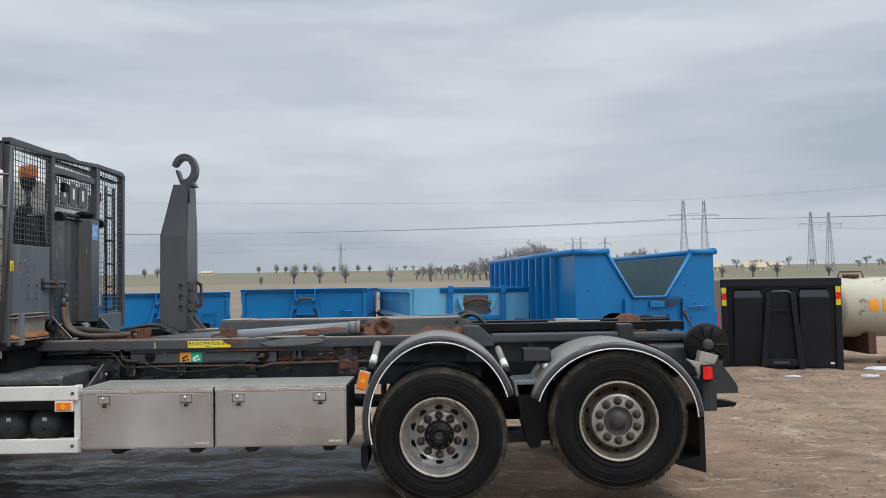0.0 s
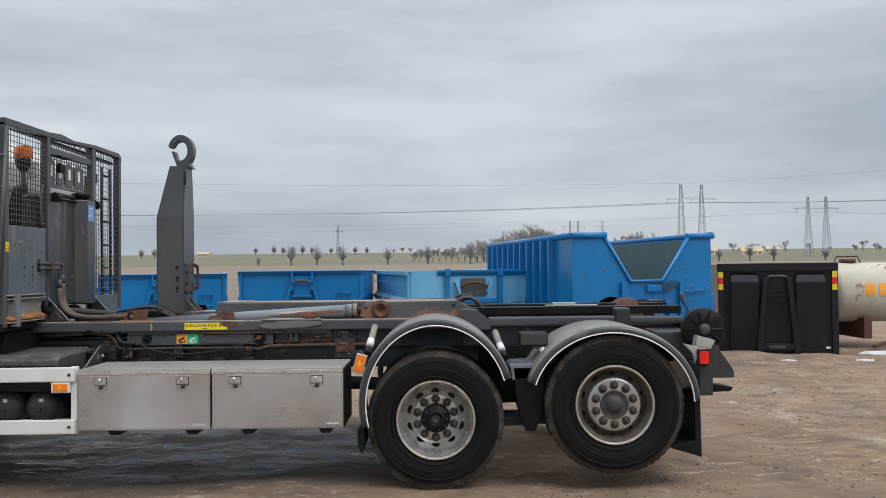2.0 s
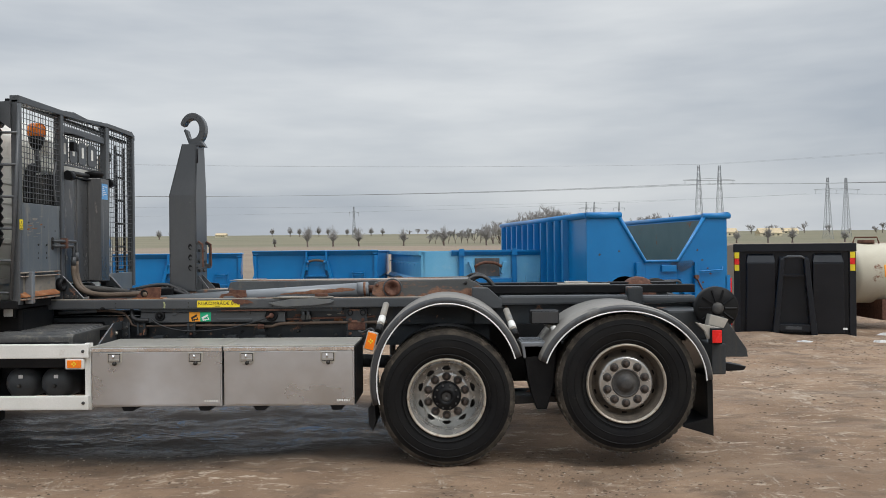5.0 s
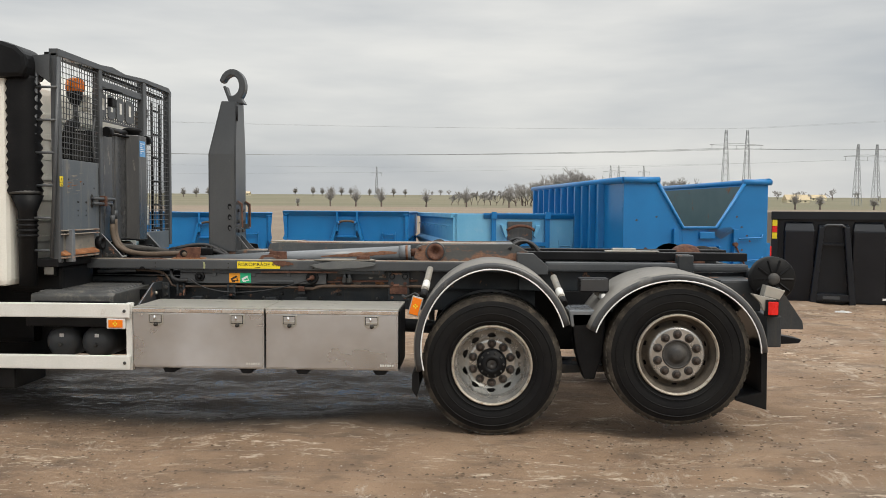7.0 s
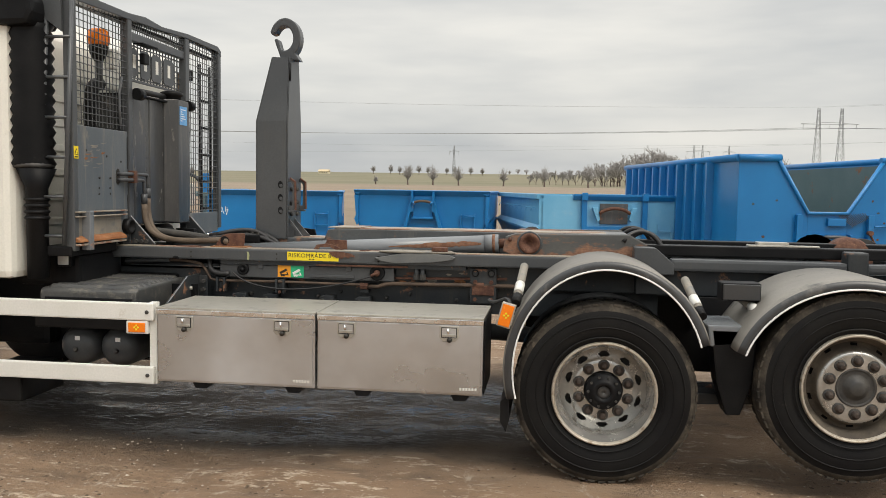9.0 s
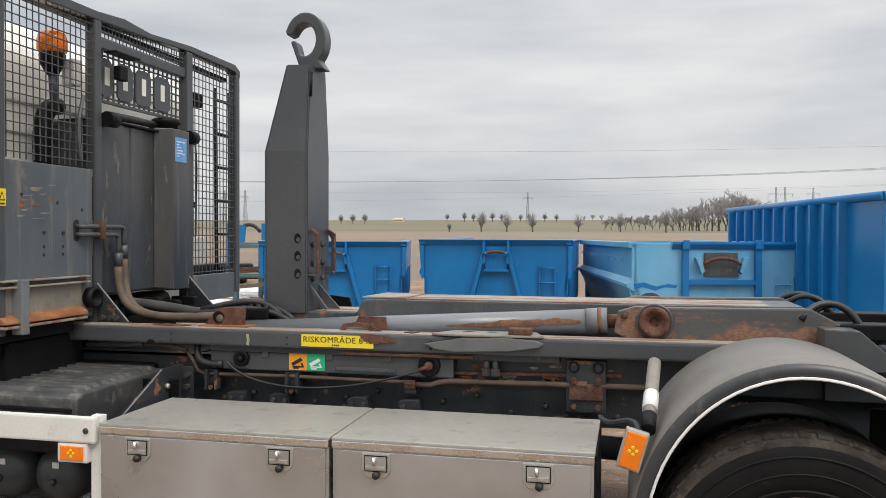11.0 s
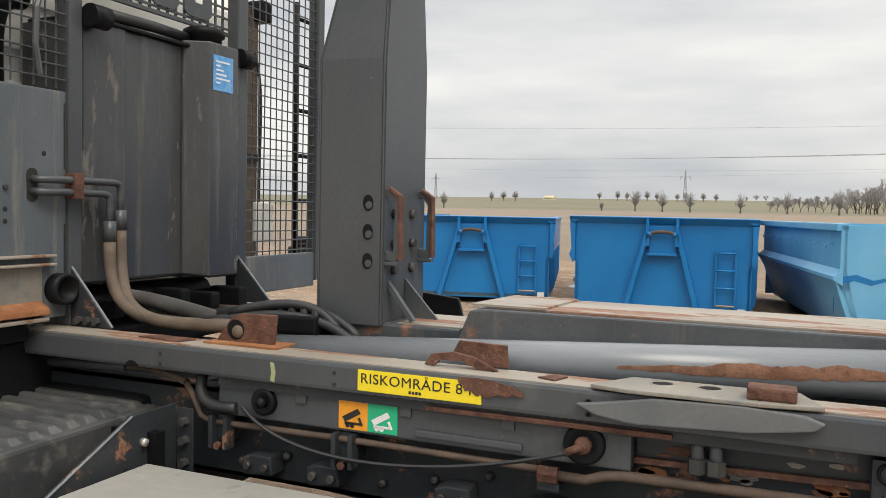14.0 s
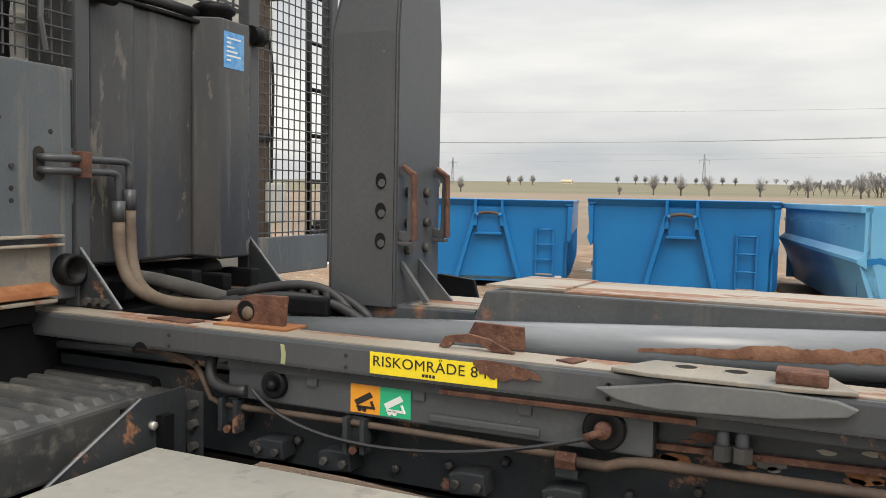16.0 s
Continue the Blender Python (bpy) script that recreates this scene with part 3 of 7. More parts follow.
TY = -0.05
wheel("drive", 0.0, 0.468, 0.528, TY, True, "twin drive wheel with dished silver alloy rim")
wheel("tag", 1.375, 0.573, 0.533, TY - 0.03, False, "raised tag-axle wheel with silver alloy rim")
for cx, cz in ((0.0, 0.468), (1.375, 0.573)):
    far = part("wheel", lathe([(mirror(TY) - d, r) for d, r in [(0.0, 0.30), (0.0, 0.42), (0.02, 0.50), (0.05, 0.525), (0.58, 0.525), (0.61, 0.48), (0.61, 0.30), (0.40, 0.20), (0.0, 0.26)]], (cx, 0, cz), seg=48), "rubber", truck, "black far-side tyre")
    part("axle", tube([(cx, 0.2, cz), (cx, mirror(0.2), cz)], 0.085, 14), "black_rusty", truck)
inner = part("inner_wheel", lathe([(TY + d, r) for d, r in [(0.35, 0.28), (0.35, 0.46), (0.38, 0.515), (0.40, 0.525), (0.60, 0.525), (0.63, 0.50), (0.64, 0.28)]], (0.0, 0, 0.468), seg=48), "rubber", truck, "inner twin tyre")
part("front_wheel", lathe([(0.02 + d, r) for d, r in [(0.0, 0.1), (0.02, 0.30), (0.0, 0.42), (0.02, 0.50), (0.05, 0.525), (0.27, 0.525), (0.30, 0.48), (0.30, 0.1)]], (-5.0, 0, 0.465), seg=48), "rubber", truck, "black front tyre")
part("front_wheel", lathe([(2.2 + d, r) for d, r in [(0.0, 0.1), (0.02, 0.30), (0.0, 0.42), (0.02, 0.50), (0.05, 0.525), (0.27, 0.525), (0.30, 0.48), (0.30, 0.1)]], (-5.0, 0, 0.465), seg=48), "rubber", truck, "black front tyre")


# mudguards
def mudguard(pts, thick, y0, y1, piping=True):
    """pts: outer line in x and z, front to rear."""
    bm = bmesh.new()
    k = len(pts)
    inn = []
    for i, (x, z) in enumerate(pts):
        a, b = pts[max(i - 1, 0)], pts[min(i + 1, k - 1)]
        t = Vector((b[0] - a[0], 0, b[1] - a[1])).normalized()
        nrm = Vector((t.z, 0, -t.x))
        inn.append(nrm)
    rows = []
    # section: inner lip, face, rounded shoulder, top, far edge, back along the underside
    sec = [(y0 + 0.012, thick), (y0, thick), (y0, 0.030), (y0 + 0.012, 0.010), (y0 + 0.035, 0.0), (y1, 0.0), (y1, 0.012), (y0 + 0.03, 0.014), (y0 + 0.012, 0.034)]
    for (x, z), nrm in zip(pts, inn):
        rows.append([bm.verts.new((x + nrm.x * d, y, z + nrm.z * d)) for y, d in sec])
    for a, b in zip(rows, rows[1:]):
        for j in range(len(sec)):
            f = bm.faces.new([a[j], a[(j + 1) % len(sec)], b[(j + 1) % len(sec)], b[j]])
            f.smooth = True
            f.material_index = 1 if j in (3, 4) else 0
    bm.faces.new(rows[0])
    bm.faces.new(rows[-1][::-1])
    bmesh.ops.recalc_face_normals(bm, faces=bm.faces)
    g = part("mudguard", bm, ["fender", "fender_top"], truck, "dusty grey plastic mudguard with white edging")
    if piping:
        line = [(x + nrm.x * (thick - 0.004), y0 - 0.004, z + nrm.z * (thick - 0.004)) for (x, z), nrm in zip(pts, inn)]
        part("edging", tube(line, 0.0055, 6), "white", g, "white edge piping")
    return g


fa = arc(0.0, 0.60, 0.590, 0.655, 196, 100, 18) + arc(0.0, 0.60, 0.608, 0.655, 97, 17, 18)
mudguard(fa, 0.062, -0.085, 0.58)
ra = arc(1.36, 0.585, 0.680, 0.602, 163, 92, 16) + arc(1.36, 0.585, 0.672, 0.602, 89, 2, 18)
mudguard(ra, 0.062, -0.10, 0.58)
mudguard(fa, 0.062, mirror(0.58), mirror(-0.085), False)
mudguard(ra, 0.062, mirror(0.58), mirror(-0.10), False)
part("mudflap", prism([(1.985, 0.62), (2.03, 0.60), (2.035, 0.17), (1.80, 0.24), (1.815, 0.26), (1.99, 0.30)], "y", -0.06, 0.50, 0.004), "rubber", truck, "black rubber mudflap")
part("mudflap", prism([(-0.575, 0.42), (-0.60, 0.40), (-0.60, 0.28), (-0.565, 0.22), (-0.545, 0.30), (-0.55, 0.42)], "y", -0.05, 0.5), "rubber", truck, "black rubber mudflap")
# hanger between the wheels
part("hanger", prism([(0.60, 0.86), (0.86, 0.86), (0.84, 0.55), (0.78, 0.36), (0.70, 0.36), (0.64, 0.55)], "y", 0.05, 0.22, 0.01), "black", truck, "black suspension hanger")
part("suspension_beam", tube([(0.45, 0.45, 0.40), (0.95, 0.45, 0.40)], 0.06, 10), "black_rusty", truck)
part("suspension_bracket", hexa(bmesh.new(), [(0.52, 0.25, 0.36), (0.95, 0.25, 0.38), (0.95, 0.55, 0.38), (0.52, 0.55, 0.36), (0.52, 0.25, 0.44), (0.95, 0.25, 0.43), (0.95, 0.55, 0.43), (0.52, 0.55, 0.44)], 0.012), "black_rusty", truck)
part("mudguard_bridge", prism([(0.60, 0.755), (0.58, 0.88), (0.80, 0.885), (0.765, 0.77)], "y", 0.05, 0.45, 0.01), "cyl", truck, "dusty metal bridge piece between mudguards")


# mudguard stays: slanted round posts with pale sleeves
def stay(p, q):
    p, q = Vector(p), Vector(q)
    st = part("mudguard_stay", tube([p, q], 0.026, 12), "ledge_dust", truck, "slanted rusty mudguard stay tube")
    part("sleeve", tube([p.lerp(q, 0.52), p.lerp(q, 0.76)], 0.029, 12), "alu", st, "pale taped sleeve")
    part("end_cap", tube([p.lerp(q, 0.84), p.lerp(q, 1.04)], 0.028, 12), "rubber", st)
    return st


stay((-0.49, 0.36, 1.165), (-0.522, 0.0, 0.985))
stay((0.49, 0.35, 1.11), (0.54, 0.03, 0.94))
stay((0.79, 0.35, 1.03), (0.90, 0.03, 0.94))
# black sheet added to give the darkness between the wheels
part("gap_dark_sheet", box(0.36, 0.96, 0.56, 0.575, 0.50, 0.98, 0.004), "black", truck, "added dark sheet closing the gap between the wheels")
jb = part("junction_box", box(0.67, 0.895, 0.15, 0.29, 1.013, 1.12, 0.012), "black", truck, "black electric junction box")
part("box_lid", box(0.678, 0.887, 0.138, 0.151, 1.021, 1.112, 0.004), "fender", jb)

# amber side marker on the mudguard
def slant(w0, w1, h0, h1, y0, y1, bevel):
    """A leaning rectangle beside the mudguard, in its own width and height."""
    cx, cz, ux, uz = -0.576, 0.914, Vector((0.965, 0, -0.26)), Vector((0.26, 0, 0.965))
    q = [Vector((cx, y, cz)) + ux * w + uz * h for h in (h0, h1) for w, y in ((w0, y0), (w1, y0), (w1, y1), (w0, y1))]
    return hexa(bmesh.new(), q, bevel)


mk = part("side_marker", slant(-0.042, 0.042, -0.072, 0.072, -0.07, -0.03, 0.006), "steel_top", truck, "orange side marker lamp in a dark frame")
part("lens", slant(-0.034, 0.034, -0.064, 0.064, -0.077, -0.069, 0.003), "amber", mk, "orange lens")
for dx, dz in ((0.012, 0), (-0.012, 0), (0, 0.012), (0, -0.012)):
    part("reflector_spot", lathe([(-0.0765, 0.008), (-0.079, 0.005)], (-0.576 + dx, 0, 0.914 + dz), seg=6), "yellow", mk)
part("lamp_cable", tube(bez((-0.55, -0.03, 0.96), (-0.57, 0.03, 1.06), (-0.64, 0.1, 0.93), (-0.70, 0.25, 0.96)), 0.010, 6), "hose_black", truck)


# stainless tool boxes
def tool_box(x0, x1, side_dark):
    b = part("tool_box", prism([(0.0, 0.412), (0.0, 0.858), (0.012, 0.870), (0.555, 0.870), (0.555, 0.412)], "x", x0, x1, 0.004), "steel", truck, "brushed stainless tool box with two latches")
    part("lid_top", hexa(bmesh.new(), [(x0 - 0.004, -0.006, 0.868), (x1 + 0.004, -0.006, 0.868), (x1 + 0.004, 0.560, 0.868), (x0 - 0.004, 0.560, 0.868), (x0 - 0.004, -0.006, 0.880), (x1 + 0.004, -0.006, 0.880), (x1 + 0.004, 0.560, 0.880), (x0 - 0.004, 0.560, 0.880)], 0.003), "steel_top", b, "dusty stainless top sheet")
    part("lid_lip", box(x0 - 0.002, x1 + 0.002, -0.010, 0.004, 0.838, 0.868, 0.004), "steel_bright", b, "folded bright lip")
    part("door", box(x0 + 0.012, x1 - 0.012, -0.009, 0.003, 0.424, 0.834, 0.003), "steel", b, "brushed stainless door")
    for fx in (0.18, 0.80):
        cx = x0 + (x1 - x0) * fx
        t = part("latch", prism([(cx - 0.058, 0.830), (cx + 0.058, 0.830), (cx + 0.058, 0.760), (cx + 0.036, 0.735), (cx - 0.036, 0.735), (cx - 0.058, 0.760)], "y", -0.016, -0.008, 0.003), "steel_top", b, "recessed steel latch plate")
        part("recess", box(cx - 0.046, cx + 0.046, -0.0185, -0.015, 0.760, 0.822, 0.0), "black", t)
        part("recess_back", box(cx - 0.042, cx + 0.042, -0.0205, -0.018, 0.764, 0.818, 0.0), "steel", t)
        part("paddle", box(cx - 0.040, cx + 0.040, -0.026, -0.020, 0.768, 0.782, 0.002), "steel_top", t)
        part("lever", tube([(cx - 0.008, -0.026, 0.815), (cx - 0.002, -0.032, 0.786)], 0.007, 8), "chrome", t)
        part("lock_knob", lathe([(-0.016, 0.015), (-0.034, 0.015), (-0.042, 0.010), (-0.043, 0.001)], (cx + 0.004, 0, 0.748), seg=12), "ink", t, "black lock cover")
    for k in range(6):
        part("maker_mark", box(x1 - 0.135 + k * 0.018, x1 - 0.123 + k * 0.018, -0.0105, -0.0085, 0.445, 0.460), "alu", b)
    for fx in (0.27, 0.86):
        cx = x0 + (x1 - x0) * fx
        part("foot_bracket", prism([(cx - 0.05, 0.412), (cx + 0.07, 0.412), (cx + 0.04, 0.375), (cx - 0.03, 0.375)], "y", 0.01, 0.45), "black", b)
    return b


tool_box(-2.752, -1.738, False)
tool_box(-1.722, -0.712, True)
# the steel box's end is darkened as if shaded, with a black sheet
part("box_end_shade", box(-0.711, -0.702, 0.02, 0.53, 0.42, 0.862, 0.003), "black", truck, "black sheet for the shaded steel end of the tool box")

# white side underrun bars, lamp and air tanks
for z0, z1 in ((0.790, 0.902), (0.390, 0.500)):
    bar = part("side_guard_bar", box(-6.4, -2.775, -0.012, 0.022, z0, z1, 0.010), "alu", truck, "off-white aluminium side guard bar")
    part("bar_bolt", lathe([(-0.012, 0.013), (-0.018, 0.012), (-0.020, 0.008)], (-2.815, 0, z0 + 0.055), seg=8), "hub", bar)
part("guard_post", box(-2.815, -2.765, 0.022, 0.06, 0.385, 0.905, 0.004), "alu", truck, "pale upright of the side guard")
sm = part("side_marker", box(-2.955, -2.812, -0.010, 0.03, 0.705, 0.788, 0.008), "alu", truck, "orange side marker lamp under the guard bar")
part("lens", box(-2.938, -2.828, -0.017, -0.009, 0.717, 0.777, 0.004), "amber", sm, "orange lens")
for dx, dz in ((0.012, 0), (-0.012, 0), (0, 0.012), (0, -0.012)):
    part("reflector_spot", lathe([(-0.0165, 0.008), (-0.019, 0.005)], (-2.885 + dx, 0, 0.747 + dz), seg=6), "yellow", sm)
for cx in (-3.435, -3.150):
    at = part("air_tank", lathe([(0.20, 0.002), (0.204, 0.03), (0.215, 0.075), (0.235, 0.108), (0.262, 0.128), (0.30, 0.134), (1.0, 0.134)], (cx, 0, 0.560), seg=32), "grey", truck, "dark grey air tank with rounded end")
    part("drain_plug", lathe([(0.205, 0.016), (0.185, 0.015), (0.18, 0.008)], (cx + 0.01, 0, 0.545), seg=6), "hub", at)
    part("tank_label", box(cx + 0.0, cx + 0.034, 0.206, 0.210, 0.605, 0.632), "white", at, "small white sticker")
part("tank_shelf", box(-3.66, -2.80, 0.12, 0.7, 0.700, 0.775, 0.01), "black", truck, "dark shelf above the air tanks")
part("tank_back_plate", box(-3.9, -2.78, 0.62, 0.66, 0.40, 0.95), "black", truck)

# black ribbed cover behind the cab
cv = part("battery_cover", prism([(0.12, 0.80), (0.12, 0.945), (0.15, 0.962), (0.84, 0.972), (0.84, 0.80)], "x", -3.62, -2.955, 0.012), "cover", truck, "black ribbed plastic battery cover")
for k in range(10):
    y = 0.165 + k * 0.066
    z = 0.959 + 0.0010 * k
    part("cover_rib", hexa(bmesh.new(), [(-3.58, y, z), (-2.985, y, z), (-2.985, y + 0.046, z), (-3.58, y + 0.046, z), (-3.57, y + 0.010, z + 0.021), (-3.015, y + 0.010, z + 0.021), (-3.015, y + 0.036, z + 0.021), (-3.57, y + 0.036, z + 0.021)], 0.004), "cover", cv)
part("cover_moulding", box(-3.58, -2.98, 0.108, 0.1195, 0.885, 0.905, 0.005), "black", cv)
gp = part("frame_gusset", prism([(0.10, 0.74), (0.10, 0.785), (0.56, 1.012), (0.745, 1.012), (0.745, 0.74)], "x", -2.825, -2.812, 0.002), "black_rusty", truck, "dark drilled gusset plate")
for gy, gz in ((0.60, 0.90), (0.53, 0.86), (0.47, 0.83), (0.55, 0.80), (0.62, 0.82), (0.42, 0.80)):
    part("gusset_hole", lathe([(-2.8125, 0.007), (-2.8105, 0.007)], (0, gy, gz), "x", 10), "ink", gp)
part("gusset_bolt", lathe([(-2.812, 0.014), (-2.797, 0.013), (-2.796, 0.001)], (0, 0.60, 0.925), "x", 8), "steel_top", gp, "plain bolt head")
part("gusset_angle", box(-2.812, -2.75, 0.748, 0.755, 0.76, 1.0, 0.002), "black_rusty", gp)
for gz in (0.96, 0.90, 0.83):
    part("gusset_bolt", tube([(-2.775, 0.722, gz), (-2.775, 0.749, gz)], 0.014, 6), "hub", gp)
part("gusset_rim", tube([(-2.811, 0.10, 0.786), (-2.811, 0.558, 1.012)], 0.0035, 6), "cyl", gp, "rubbed bright plate edge")

# chassis frame
for y in (0.84, mirror(0.84)):
    s = 1 if y < YC else -1
    fr = part("chassis_rail", prism([(-6.6, 0.78), (-6.6, 1.05), (2.15, 1.05), (2.15, 0.84), (1.2, 0.80), (-2.0, 0.78)], "y", min(y, y + s * 0.012), max(y, y + s * 0.012)), "black_rusty", truck, "grimy black chassis rail")
    for z0 in (0.78, 1.038):
        part("flange", box(-6.6, 2.12, min(y, y + s * 0.08), max(y, y + s * 0.08), z0, z0 + 0.012), "black_rusty", fr)
for cx in (-2.9, -1.5, -0.2, 0.7, 1.9):
    part("cross_member", box(cx - 0.05, cx + 0.05, 0.85, mirror(0.85), 0.82, 1.0, 0.01), "black_rusty", truck)
part("drive_shaft", tube([(-4.0, YC, 0.75), (0, YC, 0.55)], 0.06, 12), "black_rusty", truck)
part("belly", box(-4.6, -3.0, 0.8, 1.7, 0.55, 1.0, 0.03), "black", truck, "black gearbox mass under the frame")

# outer lift rails (near and far) with the rubbed tops
for y in (0.725, mirror(0.725)):
    s = 1 if y < YC else -1
    a, b = min(y, y + s * 0.14), max(y, y + s * 0.14)
    rl = part("lift_rail", box(-3.50, 0.24, a, b, 1.116, 1.198, 0.012), "grey", truck, "dark grey lift rail with rust and scrapes")
    part("rail_top_wear", box(-3.48, 0.20, a + 0.012, b - 0.012, 1.1975, 1.2015), "top_worn", rl, "rubbed bare and rusty rail top")
    # dark strip put in for the shade in the gap below the rail
    part("rail_gap_shade", box(-2.65, -0.9, a + 0.02, b - 0.01, 1.088, 1.117), "black_rusty", rl)
    part("wear_plate", prism([(-1.53, 1.163), (-1.48, 1.141), (-1.41, 1.131), (-1.376, 1.129), (-1.126, 1.140), (-0.99, 1.160), (-0.969, 1.178), (-1.01, 1.192), (-1.136, 1.2005), (-1.344, 1.196), (-1.45, 1.176)], "y", min(y - s * 0.022, y - s * 0.001), max(y - s * 0.022, y - s * 0.001), 0.004), "rail_scraped", rl, "scraped tapered wear plate")
    part("wear_plate_top", prism([(-1.50, a + 0.004), (-1.41, a - 0.020), (-1.10, a - 0.020), (-0.97, a + 0.004), (-1.02, b + 0.008), (-1.42, b + 0.008)], "z", 1.2018, 1.212, 0.003), "ledge_dust", rl, "pale scraped top plate with oval holes")
    part("wear_pad", box(-1.136, -1.028, a + 0.005, a + 0.075, 1.212, 1.242, 0.006), "rust", rl, "rusty weld-on pad")
    for hx in (-1.337, -1.223):
        part("plate_hole", lathe([(1.2115, 0.027), (1.2135, 0.027)], (hx, y + s * 0.085, 0), "z", 20), "black", rl)
        part("hole_rim", lathe([(1.212, 0.033), (1.2150, 0.030), (1.2150, 0.027), (1.212, 0.026)], (hx, y + s * 0.085, 0), "z", 20, caps=False), "ledge_dust", rl)
    # rear stretch of rail
    part("rear_rail", box(0.46, 1.56, a, b, 1.125, 1.206, 0.02), "grey", truck, "dark grey rear lift rail")
    part("rear_rail_end", box(1.68, 2.14, a, b, 1.135, 1.200, 0.022), "grey", truck, "dark grey rear rail end")
    part("pivot_plate", prism([(0.22, 1.10), (0.22, 1.278), (0.36, 1.274), (0.48, 1.17), (0.48, 1.10)], "y", a - 0.004, b + 0.004, 0.006), "grey", truck, "dark pivot plate on the rail")
    part("rear_frame_beam", box(0.30, 2.18, a + s * 0.16, b + s * 0.16, 1.215, 1.285, 0.008), "black", truck, "dark tipping frame beam")
    part("hinge_lug", box(1.56, 1.69, a + 0.005, b, 1.09, 1.275, 0.015), "black_rusty", truck, "rusty hinge lug")
    part("sub_rail", box(-2.66, -1.40, min(y + s * 0.035, y + s * 0.095), max(y + s * 0.035, y + s * 0.095), 0.995, 1.085, 0.006), "grey", truck, "dark grey sub-frame rail")
    part("sub_rail_rear", box(-1.40, 0.24, min(y + s * 0.09, y + s * 0.12), max(y + s * 0.09, y + s * 0.12), 0.96, 1.115, 0.006), "black_rusty", truck, "grimy sub-frame web")
    part("sub_frame", box(0.24, 2.12, min(y + s * 0.06, y + s * 0.12), max(y + s * 0.06, y + s * 0.12), 0.96, 1.125, 0.006), "black_rusty", truck, "dark rear sub-frame")
# pale paint mark and notch on the near rail, drip of dust below it
part("paint_mark", prism([(-2.446, 1.124), (-2.432, 1.122), (-2.428, 1.150), (-2.434, 1.178), (-2.447, 1.180), (-2.443, 1.150)], "y", 0.7232, 0.7252), "paint_spill", truck, "faded yellow-green paint mark")
part("rail_notch", prism([(-2.975 + 0.024 * math.cos(a), 1.1175 + 0.020 * math.sin(a)) for a in [math.pi * q / 10 for q in range(11)]], "y", 0.7228, 0.7256), "black", truck, "half-round notch in the rail")
for x in (-2.36, -2.02, -1.72):
    part("rail_clip", box(x - 0.018, x + 0.018, 0.752, 0.775, 1.060, 1.112, 0.003), "grey", truck)
# rail stamp holes
for hx in (-2.86, -2.23, -1.50, -1.505):
    for z in (1.135, 1.168):
        part("rail_hole", lathe([(0.7235, 0.006), (0.7265, 0.006)], (hx, 0, z), seg=10), "ink", truck)

# warning sign with its wording
sign = part("warning_sign", box(-2.153, -1.785, 0.7215, 0.7245, 1.128, 1.187), "yellow", truck, "yellow warning sign with black capitals, corner rusted")


def lettering(text, x, y, z, size, parent, material="ink", width=None):
    cu = bpy.data.curves.new("letters", "FONT")
    cu.body, cu.size, cu.extrude, cu.offset, cu.space_character = text, size, 0.0004, 0.0, 1.06
    ob = new("letters", cu)
    dg = bpy.context.evaluated_depsgraph_get()
    me = bpy.data.meshes.new_from_object(ob.evaluated_get(dg))
    bpy.data.objects.remove(ob)
    bpy.data.curves.remove(cu)
    xs = [v.co.x for v in me.vertices]
    k = width / (max(xs) - min(xs)) if width else 1.0
    for v in me.vertices:
        v.co = Vector((x + v.co.x * k, y - v.co.z, z + v.co.y))
    me.materials.clear()
    me.materials.append(M[material])
    o = new("lettering", me)
    o.parent = parent
    return o


lettering("RISKOMRÅDE 8 M", -2.145, 0.7208, 1.150, 0.040, sign, width=0.350)
for k in range(4):
    part("maker_mark", box(-1.995 + k * 0.010, -1.988 + k * 0.010, 0.7203, 0.7213, 1.134, 1.142), "ink", sign)
part("rust_bloom", prism([(-1.850, 1.196), (-1.80, 1.198), (-1.75, 1.194), (-1.70, 1.184), (-1.672, 1.172), (-1.668, 1.160), (-1.70, 1.163), (-1.715, 1.154), (-1.74, 1.160), (-1.765, 1.147), (-1.785, 1.155), (-1.80, 1.150), (-1.815, 1.163), (-1.832, 1.160), (-1.838, 1.176), (-1.85, 1.182)], "y", 0.7188, 0.7212), "rust", sign, "flaking rust patch over the sign")
for x0, c, lab in ((-2.233, "orange", "orange pictogram sign of a tipping truck"), (-2.139, "green", "green pictogram sign of a tipping truck")):
    pg = part("pictogram_sign", box(x0, x0 + 0.094, 0.7575, 0.7605, 1.004, 1.088), c, truck, lab)
    ink = "ink" if c == "orange" else "white"
    part("pictogram", prism([(x0 + 0.012, 1.038), (x0 + 0.062, 1.066), (x0 + 0.072, 1.052), (x0 + 0.022, 1.024)], "y", 0.7562, 0.7576), ink, pg)
    part("pictogram", box(x0 + 0.02, x0 + 0.07, 0.7562, 0.7576, 1.018, 1.025), ink, pg)
    for wx in (0.03, 0.045):
        part("pictogram", lathe([(0.7562, 0.007), (0.7576, 0.007)], (x0 + wx, 0, 1.015), seg=12), ink, pg)
    part("pictogram", tube([(x0 + 0.066, 0.757, 1.04), (x0 + 0.076, 0.757, 1.018)], 0.004, 5), ink, pg)
# raised strip beside the pictograms
part("cable_strip", box(-1.99, -1.68, 0.752, 0.761, 1.008, 1.030, 0.005), "grey", truck)
